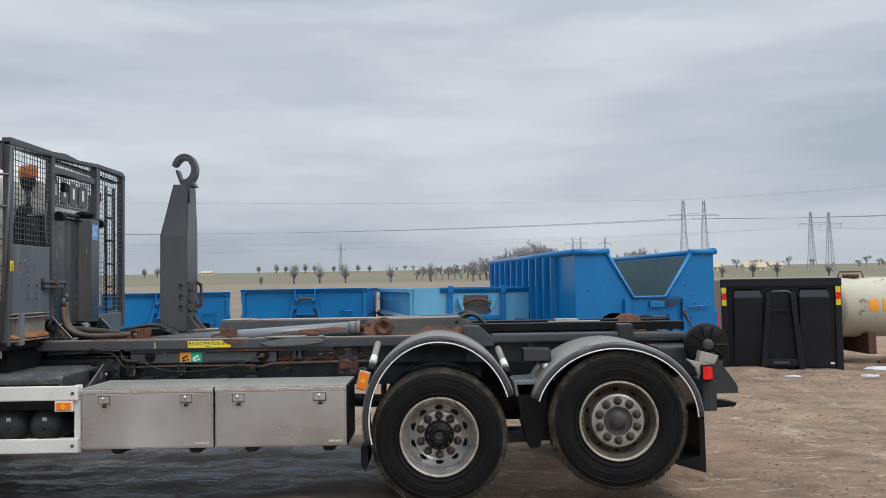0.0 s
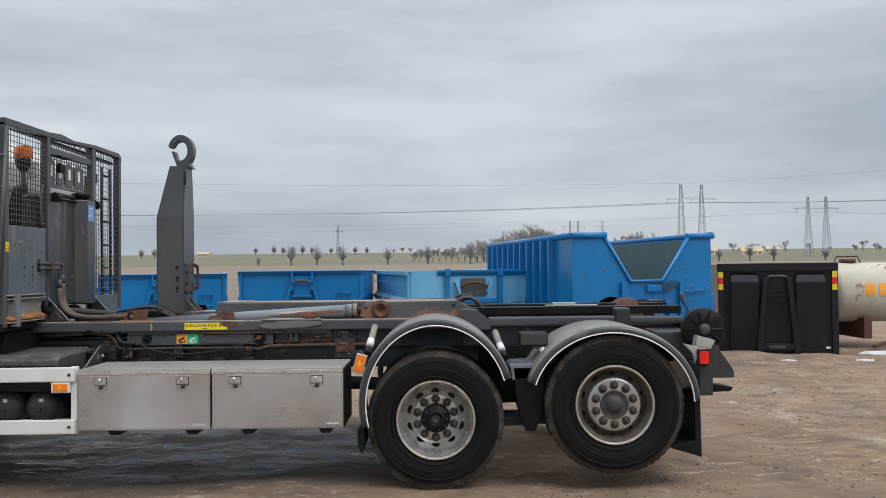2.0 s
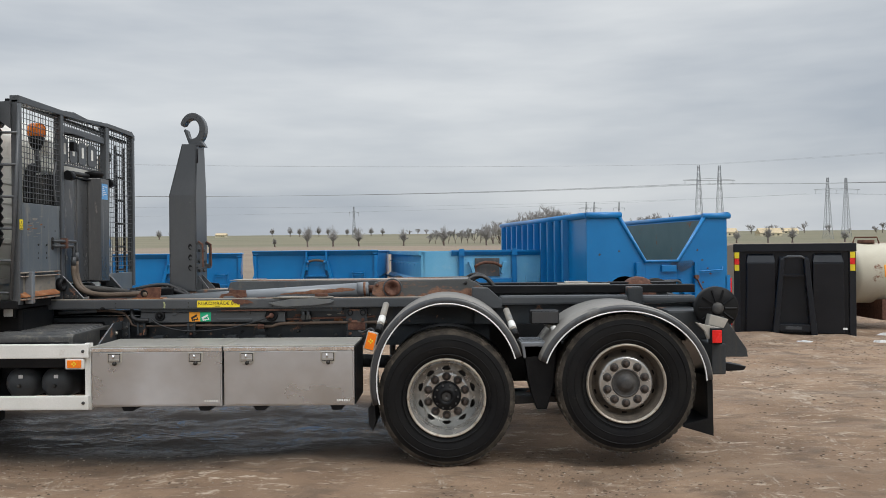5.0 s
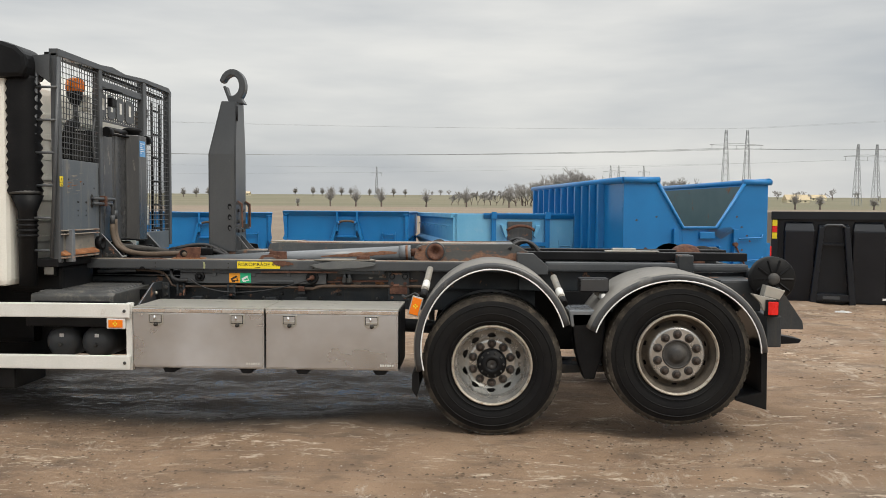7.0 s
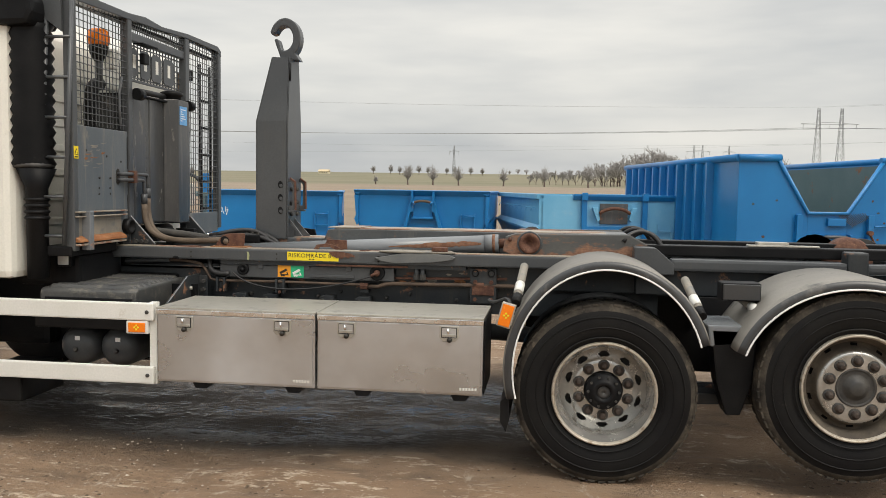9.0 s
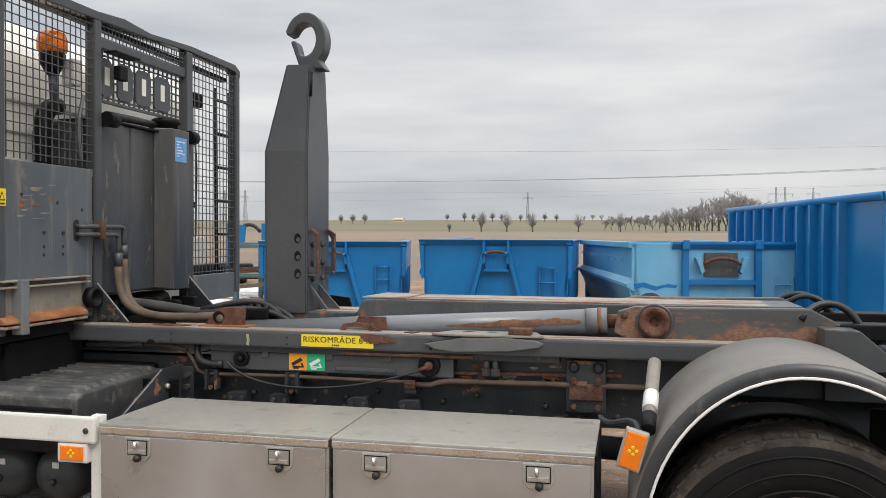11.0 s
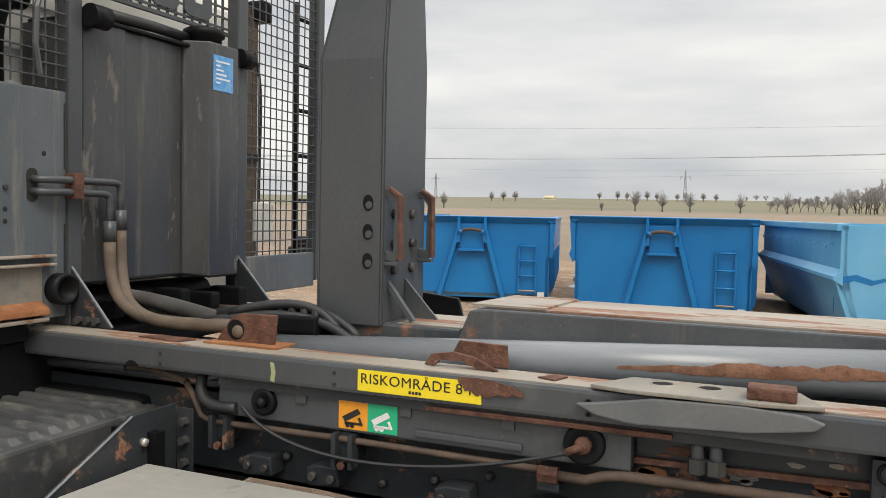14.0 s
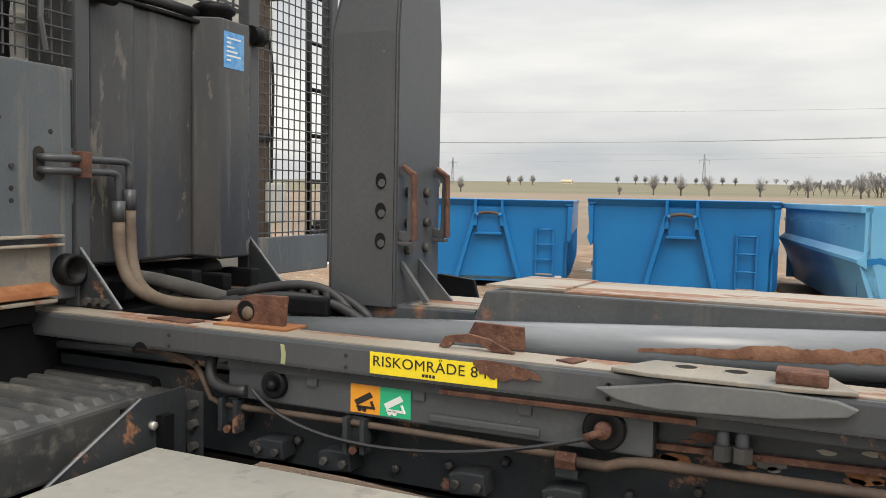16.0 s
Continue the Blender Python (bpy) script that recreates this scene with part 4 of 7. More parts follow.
# end rollers of the sub-rail and the rusty grease boss
for cx, r in ((-2.486, 0.034), (-1.516, 0.046)):
    br = part("roller_boss", lathe([(0.765, r + 0.008), (0.742, r + 0.006), (0.738, r), (0.745, r * 0.7), (0.745, 0.001)], (cx, 0, 1.052), seg=24), "black", truck, "black roller boss")
    part("boss_pin", lathe([(0.745, r * 0.5), (0.725, r * 0.45), (0.72, 0.001)], (cx, 0, 1.052), seg=12), "rust" if r > 0.04 else "black", br)
part("boss_housing", box(-1.565, -1.41, 0.765, 0.84, 0.995, 1.10, 0.012), "black", truck)
part("boss_nipple", tube([(-1.516, 0.725, 1.052), (-1.556, 0.715, 1.034)], 0.010, 8), "rust", truck)

# pipes and hoses along the frame
part("brake_pipe", tube([(-2.80, 0.775, 1.075), (-2.765, 0.772, 1.03), (-2.735, 0.77, 0.978), (-2.70, 0.77, 0.966), (-2.595, 0.77, 0.965), (-2.25, 0.77, 0.969), (-1.62, 0.77, 0.965)], 0.010, 8), "pipe", truck, "brown rusty pipe along the frame")
part("brake_pipe", tube([(-1.60, 0.77, 0.955), (-1.511, 0.765, 0.956), (-1.470, 0.765, 0.972), (-1.42, 0.765, 0.980), (-0.92, 0.77, 0.984), (-0.52, 0.78, 0.985)], 0.014, 10), "pipe", truck, "brown rusty pipe along the frame")
for cx, cz in ((-1.612, 0.955), (-0.80, 0.983)):
    pu = part("pipe_union", tube([(cx - 0.026, 0.77, cz), (cx + 0.026, 0.77, cz)], 0.024, 6), "rust", truck, "rusty hexagonal pipe union")
    part("union_saddle", box(cx - 0.03, cx + 0.03, 0.765, 0.835, cz - 0.045, cz - 0.022, 0.004), "black_rusty", pu)
part("cable", tube(bez((-2.56, 0.745, 1.03), (-2.42, 0.74, 0.885), (-1.98, 0.735, 0.885), (-1.553, 0.717, 1.032), 20), 0.006, 6), "hose_black", truck, "thin black cable hanging along the frame")
part("hose", tube(bez((-2.745, 0.79, 1.11), (-2.745, 0.755, 1.02), (-2.69, 0.745, 1.012), (-2.588, 0.755, 1.020), 12), 0.018, 10), "hose_black", truck, "black hose bending under the rail")
part("hose", tube(bez((-3.10, 0.79, 1.10), (-2.95, 0.78, 1.105), (-2.86, 0.775, 1.10), (-2.80, 0.775, 1.075)), 0.012, 8), "pipe", truck)
part("pipe_run", tube([(-3.378, 0.77, 1.089), (-3.11, 0.775, 1.100), (-3.05, 0.78, 1.10)], 0.018, 8), "grey", truck)
# rusted seam below the rail and flaking ledge along the web
part("rail_seam", hexa(bmesh.new(), [(-1.95, 0.732, 1.092), (-1.30, 0.732, 1.094), (-1.30, 0.80, 1.094), (-1.95, 0.80, 1.092), (-1.95, 0.730, 1.104), (-1.30, 0.730, 1.108), (-1.30, 0.80, 1.108), (-1.95, 0.80, 1.104)], 0.002), "rust", truck, "rusted seam under the lift rail")
part("web_ledge", hexa(bmesh.new(), [(-1.40, 0.795, 1.008), (-0.62, 0.795, 1.024), (-0.62, 0.815, 1.024), (-1.40, 0.815, 1.008), (-1.40, 0.800, 1.022), (-0.62, 0.800, 1.040), (-0.62, 0.815, 1.040), (-1.40, 0.815, 1.022)], 0.002), "rust", truck, "flaking rusty ledge on the sub-frame web")
rnd_f = random.Random(31)
for k in range(16):
    x, z = rnd_f.uniform(-1.38, -0.66), rnd_f.uniform(0.975, 1.07)
    w_ = rnd_f.uniform(0.012, 0.05)
    part("rust_flake", prism([(x + w_ * math.cos(a) * rnd_f.uniform(0.6, 1.2), z + 0.35 * w_ * math.sin(a) * rnd_f.uniform(0.6, 1.3)) for a in [2 * math.pi * q / 9 for q in range(9)]], "y", 0.8125, 0.8145), ("rust", "ledge_dust", "rust_bright")[k % 3], truck)
for cx in (-2.65, -2.214):
    br = part("pipe_bracket", box(cx - 0.028, cx + 0.028, 0.77, 0.84, 0.91, 0.99, 0.004), "black_rusty", truck)
    part("bracket_leg", box(cx - 0.035, cx - 0.020, 0.74, 0.78, 0.89, 0.99, 0.002), "black_rusty", br)
    part("bracket_leg", box(cx + 0.020, cx + 0.035, 0.74, 0.78, 0.89, 0.99, 0.002), "black_rusty", br)
    part("bracket_bolt", lathe([(0.735, 0.012), (0.755, 0.012)], (cx, 0, 0.90), seg=6), "rust", br)
for cx in (-2.52, -2.29, -1.88, -1.62):
    br = part("frame_bracket", prism([(cx - 0.05, 0.815), (cx - 0.055, 0.870), (cx - 0.02, 0.882), (cx + 0.05, 0.882), (cx + 0.055, 0.825)], "y", 0.765, 0.835, 0.006), "black_rusty", truck, "bolted frame bracket")
    for k in (-0.04, 0.05):
        part("bolt", lathe([(0.745, 0.012), (0.767, 0.012)], (cx + k * 0.7, 0, 0.85), seg=6), "hub", br)
for k in range(14):
    cx = -2.62 + k * 0.165
    part("frame_bolt", lathe([(0.838, 0.014), (0.822, 0.013), (0.818, 0.006)], (cx, 0, 0.835 + 0.035 * (k % 3)), seg=6), "hub", truck)
for cx in (-1.243, -1.200):
    hf = part("hydraulic_fitting", tube([(cx, 0.77, 1.11), (cx, 0.765, 1.02)], 0.016, 10), "grey", truck)
    part("fitting_nut", tube([(cx, 0.765, 1.05), (cx, 0.765, 1.015)], 0.024, 6), "hub", hf)
for cx in (-0.78,):
    sb = part("shackle_plate", box(cx - 0.09, cx + 0.09, 0.765, 0.79, 0.86, 1.10, 0.006), "black_rusty", truck, "rusty bolted joint plate")
    for dx in (-0.055, 0.055):
        part("plate_ring", lathe([(0.766, 0.026), (0.757, 0.025), (0.757, 0.018), (0.764, 0.017)], (cx + dx, 0, 1.07), seg=16, caps=False), "black", sb)
        part("plate_bolt", lathe([(0.766, 0.016), (0.742, 0.015)], (cx + dx, 0, 1.01), seg=6), "rust", sb)
        part("plate_bolt", lathe([(0.766, 0.014), (0.748, 0.013)], (cx + dx, 0, 0.89), seg=6), "rust", sb)
    part("plate_slot", box(cx - 0.075, cx + 0.075, 0.752, 0.767, 0.92, 0.985, 0.004), "rust", sb)

# ---- hook-lift arm, lowered on the frame ----
boom = part("boom", prism([(-2.03, 1.150), (-1.955, 1.330), (-1.90, 1.337), (-0.55, 1.337), (0.20, 1.345), (0.34, 1.26), (0.34, 1.13), (-2.03, 1.13)], "y", 1.06, 1.44, 0.006), "grey_rusty", truck, "dark grey boom lying between the rails")
part("boom_top_wear", box(-1.90, 0.18, 1.085, 1.415, 1.3375, 1.3435), "top_worn", boom, "rubbed pale and rusty boom top")
part("boom_cap_plate", prism([(-1.96, 1.08), (-1.72, 1.08), (-1.70, 1.40), (-1.92, 1.40)], "z", 1.3437, 1.350), "top_worn", boom)
part("inner_boom", box(-2.80, -2.0, 1.10, 1.40, 1.125, 1.262, 0.008), "grey_rusty", truck, "sliding inner boom with rusty top")
part("inner_boom_top", box(-2.23, -1.98, 1.115, 1.385, 1.2625, 1.266), "top_worn", truck)
def rust_streak(cyl, yc, s):
    """A ragged tongue of rust along the flank of the cylinder."""
    rnd = random.Random(17)
    bm, rows, n_x = bmesh.new(), [], 60
    hi = lo = 0.0
    for i in range(n_x + 1):
        x = -1.47 + 0.66 * i / n_x
        zc = 1.154 + 0.109 * (x + 2.66) / 1.96
        grow = min(1.0, 0.12 + 1.5 * i / n_x) * (1.0 if i < n_x - 6 else (n_x - i + 2) / 8)
        hi, lo = 0.7 * hi + rnd.uniform(-0.07, 0.07), 0.7 * lo + rnd.uniform(-0.06, 0.06)
        a1 = 0.12 + (0.26 + 0.18 * math.exp(-((x + 1.17) / 0.07) ** 2) + hi) * grow
        a0 = 0.06 - (0.20 + lo) * grow
        rows.append([bm.verts.new((x, yc - s * 0.0632 * math.cos(a), zc + 0.0632 * math.sin(a))) for a in [a0 + (a1 - a0) * k / 5 for k in range(6)]])
    for p, q in zip(rows, rows[1:]):
        for k in range(5):
            bm.faces.new([p[k], q[k], q[k + 1], p[k + 1]]).smooth = True
    bmesh.ops.recalc_face_normals(bm, faces=bm.faces)
    part("rust_streak", bm, "rust_mid", cyl, "ragged brown rust streak")


# arm cheeks with the cylinder pins
for y in (0.885, mirror(0.885)):
    s = 1 if y < YC else -1
    ck = part("arm_cheek", prism([(-0.66, 1.22), (-0.64, 1.32), (-0.56, 1.345), (-0.42, 1.342), (0.20, 1.350), (0.33, 1.28), (0.34, 1.18), (-0.58, 1.18)], "y", min(y, y + s * 0.05), max(y, y + s * 0.05), 0.008), "cheek", truck, "rust-streaked arm cheek plate")
    part("pin_ring", lathe([(y - s * 0.002, 0.086), (y - s * 0.012, 0.084), (y - s * 0.012, 0.072), (y - s * 0.002, 0.070)], (-0.475, 0, 1.275), seg=32), "grey_rusty", ck, "black pin collar")
    part("pin", lathe([(y, 0.074), (y - s * 0.026, 0.072), (y - s * 0.032, 0.066), (y - s * 0.032, 0.050), (y - s * 0.024, 0.046), (y - s * 0.024, 0.026), (y - s * 0.006, 0.024), (y - s * 0.006, 0.001)], (-0.475, 0, 1.275), seg=24), "rust", ck, "rusty round pin head")
    part("pin_small", lathe([(y, 0.016), (y - s * 0.018, 0.014), (y - s * 0.02, 0.001)], (-0.61, 0, 1.30), seg=12), "rust", ck)
    part("hose_loop", tube(bez((0.16, y, 1.30), (0.22, y + s * 0.05, 1.40), (0.36, y + s * 0.08, 1.41), (0.43, y + s * 0.08, 1.25)), 0.015, 8), "hose_black", ck)
    part("hose_loop", tube(bez((0.20, y + s * 0.06, 1.30), (0.26, y + s * 0.09, 1.39), (0.38, y + s * 0.11, 1.40), (0.44, y + s * 0.11, 1.25)), 0.015, 8), "hose_black", ck)
    # lift cylinder
    cyl = part("lift_cylinder", tube([(-2.66, y + s * 0.085, 1.154), (-0.70, y + s * 0.085, 1.263)], 0.062, 32), "cyl", truck, "light grey hydraulic cylinder with rust streak")
    rust_streak(cyl, y + s * 0.085, s)
    part("gland", tube([(-0.79, y + s * 0.085, 1.258), (-0.69, y + s * 0.085, 1.2637)], 0.066, 28), "cyl", cyl, "grey cylinder gland")
    part("gland_ring", tube([(-0.735, y + s * 0.085, 1.2612), (-0.715, y + s * 0.085, 1.2623)], 0.0675, 28), "rust_mid", cyl, "rusty gland ring")
    part("rod", tube([(-0.69, y + s * 0.085, 1.264), (-0.58, y + s * 0.085, 1.270)], 0.034, 20), "rust", cyl, "rusty rod eye neck")
    part("rod_eye", lathe([(y + s * 0.055, 0.06), (y + s * 0.115, 0.06)], (-0.53, 0, 1.272), seg=24), "rust", cyl)
    part("base_clevis", prism([(-2.74, 1.10), (-2.72, 1.21), (-2.62, 1.215), (-2.58, 1.10)], "y", min(y + s * 0.03, y + s * 0.14), max(y + s * 0.03, y + s * 0.14), 0.008), "black_rusty", cyl)

# the jib with its hook (upright, sliding on the inner boom)
JX0, JX1, JY0, JY1 = -2.515, -2.270, 1.085, 1.415
bm = bmesh.new()
jr = [[bm.verts.new(p) for p in ring] for ring in (
    [(JX0, JY0, 1.255), (JX1, JY0, 1.255), (JX1, JY1, 1.255), (JX0, JY1, 1.255)],
    [(JX0, JY0, 2.125), (JX1, JY0, 2.120), (JX1, JY1, 2.120), (JX0, JY1, 2.125)],
    [(JX0 + 0.105, JY0 + 0.05, 2.595), (JX1 - 0.002, JY0 + 0.05, 2.590), (JX1 - 0.002, JY1 - 0.05, 2.590), (JX0 + 0.105, JY1 - 0.05, 2.595)])]
for lo, hi in zip(jr, jr[1:]):
    for i in range(4):
        bm.faces.new([lo[i], lo[(i + 1) % 4], hi[(i + 1) % 4], hi[i]])
bm.faces.new(jr[0][::-1])
bm.faces.new(jr[2])
bmesh.ops.bevel(bm, geom=[e for e in bm.edges if abs(e.verts[0].co.z - e.verts[1].co.z) > 0.1], offset=0.010, segments=2, affect="EDGES")
jib = part("jib", bm, "grey", truck, "dark grey upright jib with tapered head and hook")
part("weld_seam", tube([(JX1 - 0.004, JY0 - 0.001, 1.26), (JX1 - 0.004, JY0 - 0.001, 2.12), (JX1 - 0.006, JY0 + 0.048, 2.585)], 0.003, 6), "grey", jib)
part("weld_seam", tube([(JX0 + 0.004, JY0 - 0.001, 1.26), (JX0 + 0.004, JY0 - 0.001, 2.12), (JX0 + 0.108, JY0 + 0.048, 2.59)], 0.003, 6), "grey", jib)
part("jib_slot", tube([(JX1 - 0.002, JY0 + 0.052, 2.55), (JX1 - 0.002, JY0 + 0.045, 2.42)], 0.012, 8), "black", jib)
hx, hz = -2.335, 2.765
hook_outer = arc(hx, hz, 0.148, 0.150, -48, 148, 22)
hook_inner = arc(hx - 0.008, hz, 0.086, 0.090, 142, -100, 20)
pts = [(-2.372, 2.606), (-2.190, 2.600)] + [(-2.215, 2.63)] + hook_outer + [(-2.478, 2.812), (-2.462, 2.790), (-2.425, 2.800)] + hook_inner + [(-2.378, 2.690), (-2.402, 2.755), (-2.418, 2.765), (-2.440, 2.757)]
hook = part("hook", prism([(-2.333 + 0.80 * (a - hx), b - 0.022) for a, b in pts], "y", YC - 0.050, YC + 0.050, 0.010), "grey", jib, "thick dark steel lifting hook")
for k in range(3):
    z = 1.655 - 0.095 * k
    part("adjust_hole", prism([(JX1 - 0.055 + 0.018 * math.cos(a), z + 0.026 * math.sin(a)) for a in [2 * math.pi * i / 14 for i in range(14)]], "y", JY0 - 0.004, JY0 + 0.001), "black", jib, "oval adjusting hole")
    part("hole_pin", lathe([(JY0 - 0.004, 0.013), (JY0 - 0.007, 0.012)], (JX1 - 0.050, 0, z - 0.008), seg=12), "grey", jib)
# two brackets on the rear face
for y in (1.100, 1.355):
    br = part("jib_bracket", prism([(JX1, 1.70), (JX1 + 0.02, 1.70), (JX1 + 0.050, 1.672), (JX1 + 0.053, 1.478), (JX1 + 0.036, 1.46), (JX1, 1.47), (JX1, 1.50), (JX1 + 0.029, 1.495), (JX1 + 0.034, 1.65), (JX1 + 0.02, 1.672), (JX1, 1.675)], "y", y, y + 0.012, 0.003), "grey", jib, "flanged steel bracket on the jib")
    part("flange", prism([(JX1 + 0.012, 1.710), (JX1 + 0.056, 1.680), (JX1 + 0.060, 1.468), (JX1 + 0.050, 1.468), (JX1 + 0.046, 1.670), (JX1 + 0.012, 1.697)], "y", y - 0.006, y + 0.020, 0.003), "rust", br, "rust-edged flange")
    part("bracket_foot", box(JX1, JX1 + 0.053, y - 0.006, y + 0.020, 1.452, 1.464, 0.003), "grey", br)
    for z in (1.435, 1.62, 1.52):
        part("bolt", lathe([(JX1, 0.018), (JX1 + 0.018, 0.016)], (0, y + (0.06 if y < 1.2 else -0.06), z), "x", 6), "hub", br)
part("jib_gusset", prism([(JX1 + 0.002, 1.40), (JX1 + 0.10, 1.275), (JX1 + 0.085, 1.27), (JX1 + 0.002, 1.375)], "y", 1.12, 1.14), "grey", jib)
part("jib_gusset", prism([(JX1 + 0.002, 1.262), (JX1 + 0.13, 1.262), (JX1 + 0.002, 1.40)], "y", 1.25, 1.262), "grey_rusty", jib)

# rusty brackets on the near rail
for y in (0.80,):
    rb = part("hose_bracket", prism([(-2.735, 1.202), (-2.672, 1.285), (-2.63, 1.298), (-2.505, 1.300), (-2.515, 1.202)], "y", 0.835, 0.850, 0.004), "rust", truck, "rust-red hose bracket")
    part("bracket_hole", lathe([(0.8335, 0.032), (0.836, 0.032)], (-2.655, 0, 1.246), seg=20), "black", rb)
    part("hose_in_hole", lathe([(0.826, 0.001), (0.827, 0.018), (0.836, 0.022)], (-2.647, 0, 1.240), seg=14), "hose", rb)
    part("bracket_base", box(-2.745, -2.475, 0.79, 0.90, 1.2005, 1.208), "rust_bright", rb)
gb = part("guide_bracket", prism([(-1.985, 1.205), (-1.965, 1.235), (-1.90, 1.245), (-1.84, 1.235), (-1.77, 1.204), (-1.83, 1.204), (-1.87, 1.222), (-1.94, 1.220), (-1.955, 1.204)], "y", 0.80, 0.815), "rust", truck, "rusty curved guide bracket")
part("guide_cheek", prism([(-1.92, 1.235), (-1.90, 1.272), (-1.76, 1.268), (-1.755, 1.205), (-1.80, 1.205)], "y", 0.845, 0.858, 0.003), "rust", gb)
for x0, x1 in ((-3.0, -2.82), (-1.65, -1.60)):
    part("rail_scale", prism([(x0, 0.78), (x1, 0.76), (x1 + 0.02, 0.82), (x0 + 0.04, 0.84)], "z", 1.2012, 1.206), "rust", truck, "flaked rust on the rail")
# hoses by the jib base
for k, (y, z) in enumerate(((0.93, 1.245), (0.97, 1.27), (1.02, 1.25), (0.95, 1.28))):
    part("hose", tube(bez((-2.86 + 0.03 * k, y, z), (-2.6, y + 0.05, z + 0.05), (-2.45, y + 0.08, z + 0.06), (-2.28 - 0.03 * k, y + 0.04, z - 0.05)), 0.016, 8), "hose_black", truck, "black hydraulic hose")
part("valve_block", box(-2.62, -2.44, 0.96, 1.06, 1.225, 1.285, 0.01), "black", truck, "black valve block with hoses")
for k in range(4):
    part("valve_nut", tube([(-2.60 + 0.045 * k, 1.0, 1.28), (-2.60 + 0.045 * k, 1.0, 1.305)], 0.014, 6), "hub", truck)
part("far_eye_plate", prism([(-2.45, 1.23), (-2.44, 1.30), (-2.36, 1.315), (-2.22, 1.30), (-2.20, 1.23)], "y", 1.62, 1.64, 0.004), "black", truck)

# ---- headboard: side mesh panels, tank, posts ----
HX = -3.40
hb = part("headboard_panel", box(HX - 0.03, HX, 0.19, 0.855, 1.235, 2.02, 0.006), "panel", truck, "scuffed dark grey headboard panel")
rnd_p = random.Random(12)
for k in range(13):
    y, z, w_ = rnd_p.uniform(0.28, 0.50), 1.745 + 0.014 * k + rnd_p.uniform(-0.006, 0.006), rnd_p.uniform(0.04, 0.13)
    h_ = rnd_p.uniform(0.0015, 0.006) * (2.0 if 3 < k < 8 else 1.0)
    part("panel_scuff", prism([(y, z), (y + 0.3 * w_, z + h_), (y + 0.7 * w_, z + 0.8 * h_), (y + w_, z + 0.01), (y + 0.7 * w_, z - 0.5 * h_), (y + 0.3 * w_, z - h_)], "x", HX + 0.0005, HX + 0.0015), "rust_bright" if 3 < k < 8 else "ledge_dust", hb, "scraped streak with orange rust")
for k, (y, z) in enumerate(((0.47, 1.68), (0.61, 1.68), (0.47, 1.61), (0.61, 1.61), (0.47, 1.57), (0.61, 1.57), (0.76, 1.80), (0.57, 1.83), (0.32, 1.86))):
    part("panel_bolt", lathe([(HX, 0.009), (HX + (0.008 if k < 2 else 0.002), 0.008)], (0, y, z), "x", 8), "hub" if k < 2 else "ink", hb)
part("panel_slot", prism([(0.712 + 0.022 * math.cos(a), 1.692 + (0.035 if math.sin(a) > 0 else -0.035) + 0.022 * math.sin(a)) for a in [2 * math.pi * i / 16 for i in range(16)]], "x", HX + 0.001, HX + 0.003), "ink", hb)
part("lip_slot", box(HX + 0.0005, HX + 0.0020, 0.842, 0.848, 1.35, 1.56), "ink", hb)
part("lip_slot", box(HX + 0.0005, HX + 0.0020, 0.842, 0.848, 1.75, 1.98), "ink", hb)
for y0, y1, z0, z1, nm in ((0.150, 0.205, 1.20, 2.84, "post"), (0.855, 0.915, 1.20, 2.84, "post"), (1.795, 1.87, 1.22, 2.86, "post"), (2.475, 2.535, 1.25, 2.86, "post")):
    part(nm, box(HX - 0.05, HX + 0.012, y0, y1, z0, z1, 0.008), "grey", hb, "dark steel upright")
part("top_beam", prism([(0.15, 2.81), (0.15, 2.87), (0.88, 2.872), (1.12, 2.892), (1.38, 2.872), (1.84, 2.902), (2.46, 2.905), (2.535, 2.870), (2.535, 2.82), (2.45, 2.855), (1.84, 2.862), (1.38, 2.838), (0.88, 2.825)], "x", HX - 0.06, HX + 0.015, 0.006), "grey", hb, "dark top beam")
part("top_visor", hexa(bmesh.new(), [(HX - 0.10, 0.16, 2.82), (HX - 0.05, 0.16, 2.82), (HX - 0.05, 2.46, 2.78), (HX - 0.10, 2.46, 2.78), (HX - 0.10, 0.16, 2.845), (HX - 0.05, 0.16, 2.845), (HX - 0.05, 2.46, 2.805), (HX - 0.10, 2.46, 2.805)]), "black", hb)
part("cross_beam", box(HX - 0.05, HX + 0.0, 0.915, 1.795, 2.685, 2.745, 0.008), "grey", hb)


def mesh_grid(y0, y1, z0, z1, step, name="mesh_guard"):
    bm = bmesh.new()
    ny_, nz_ = max(1, round((y1 - y0) / step)), round((z1 - z0) / step)
    for i in range(ny_ + 1):
        y = y0 + (y1 - y0) * i / ny_
        dx = 0.004 * math.sin(i * 1.7)
        tube([(HX - 0.012 + dx, y, z0 - 0.03), (HX - 0.012 - dx, y, z1)], 0.0034, 5, bm)
    for k in range(nz_ + 1):
        z = z0 + (z1 - z0) * k / nz_
        tube([(HX - 0.004, y0 - 0.025, z), (HX - 0.004, y1 + 0.025, z + 0.003 * math.sin(k * 2.1))], 0.0034, 5, bm)
    return part(name, bm, "grey", hb, "welded dark wire mesh guard")


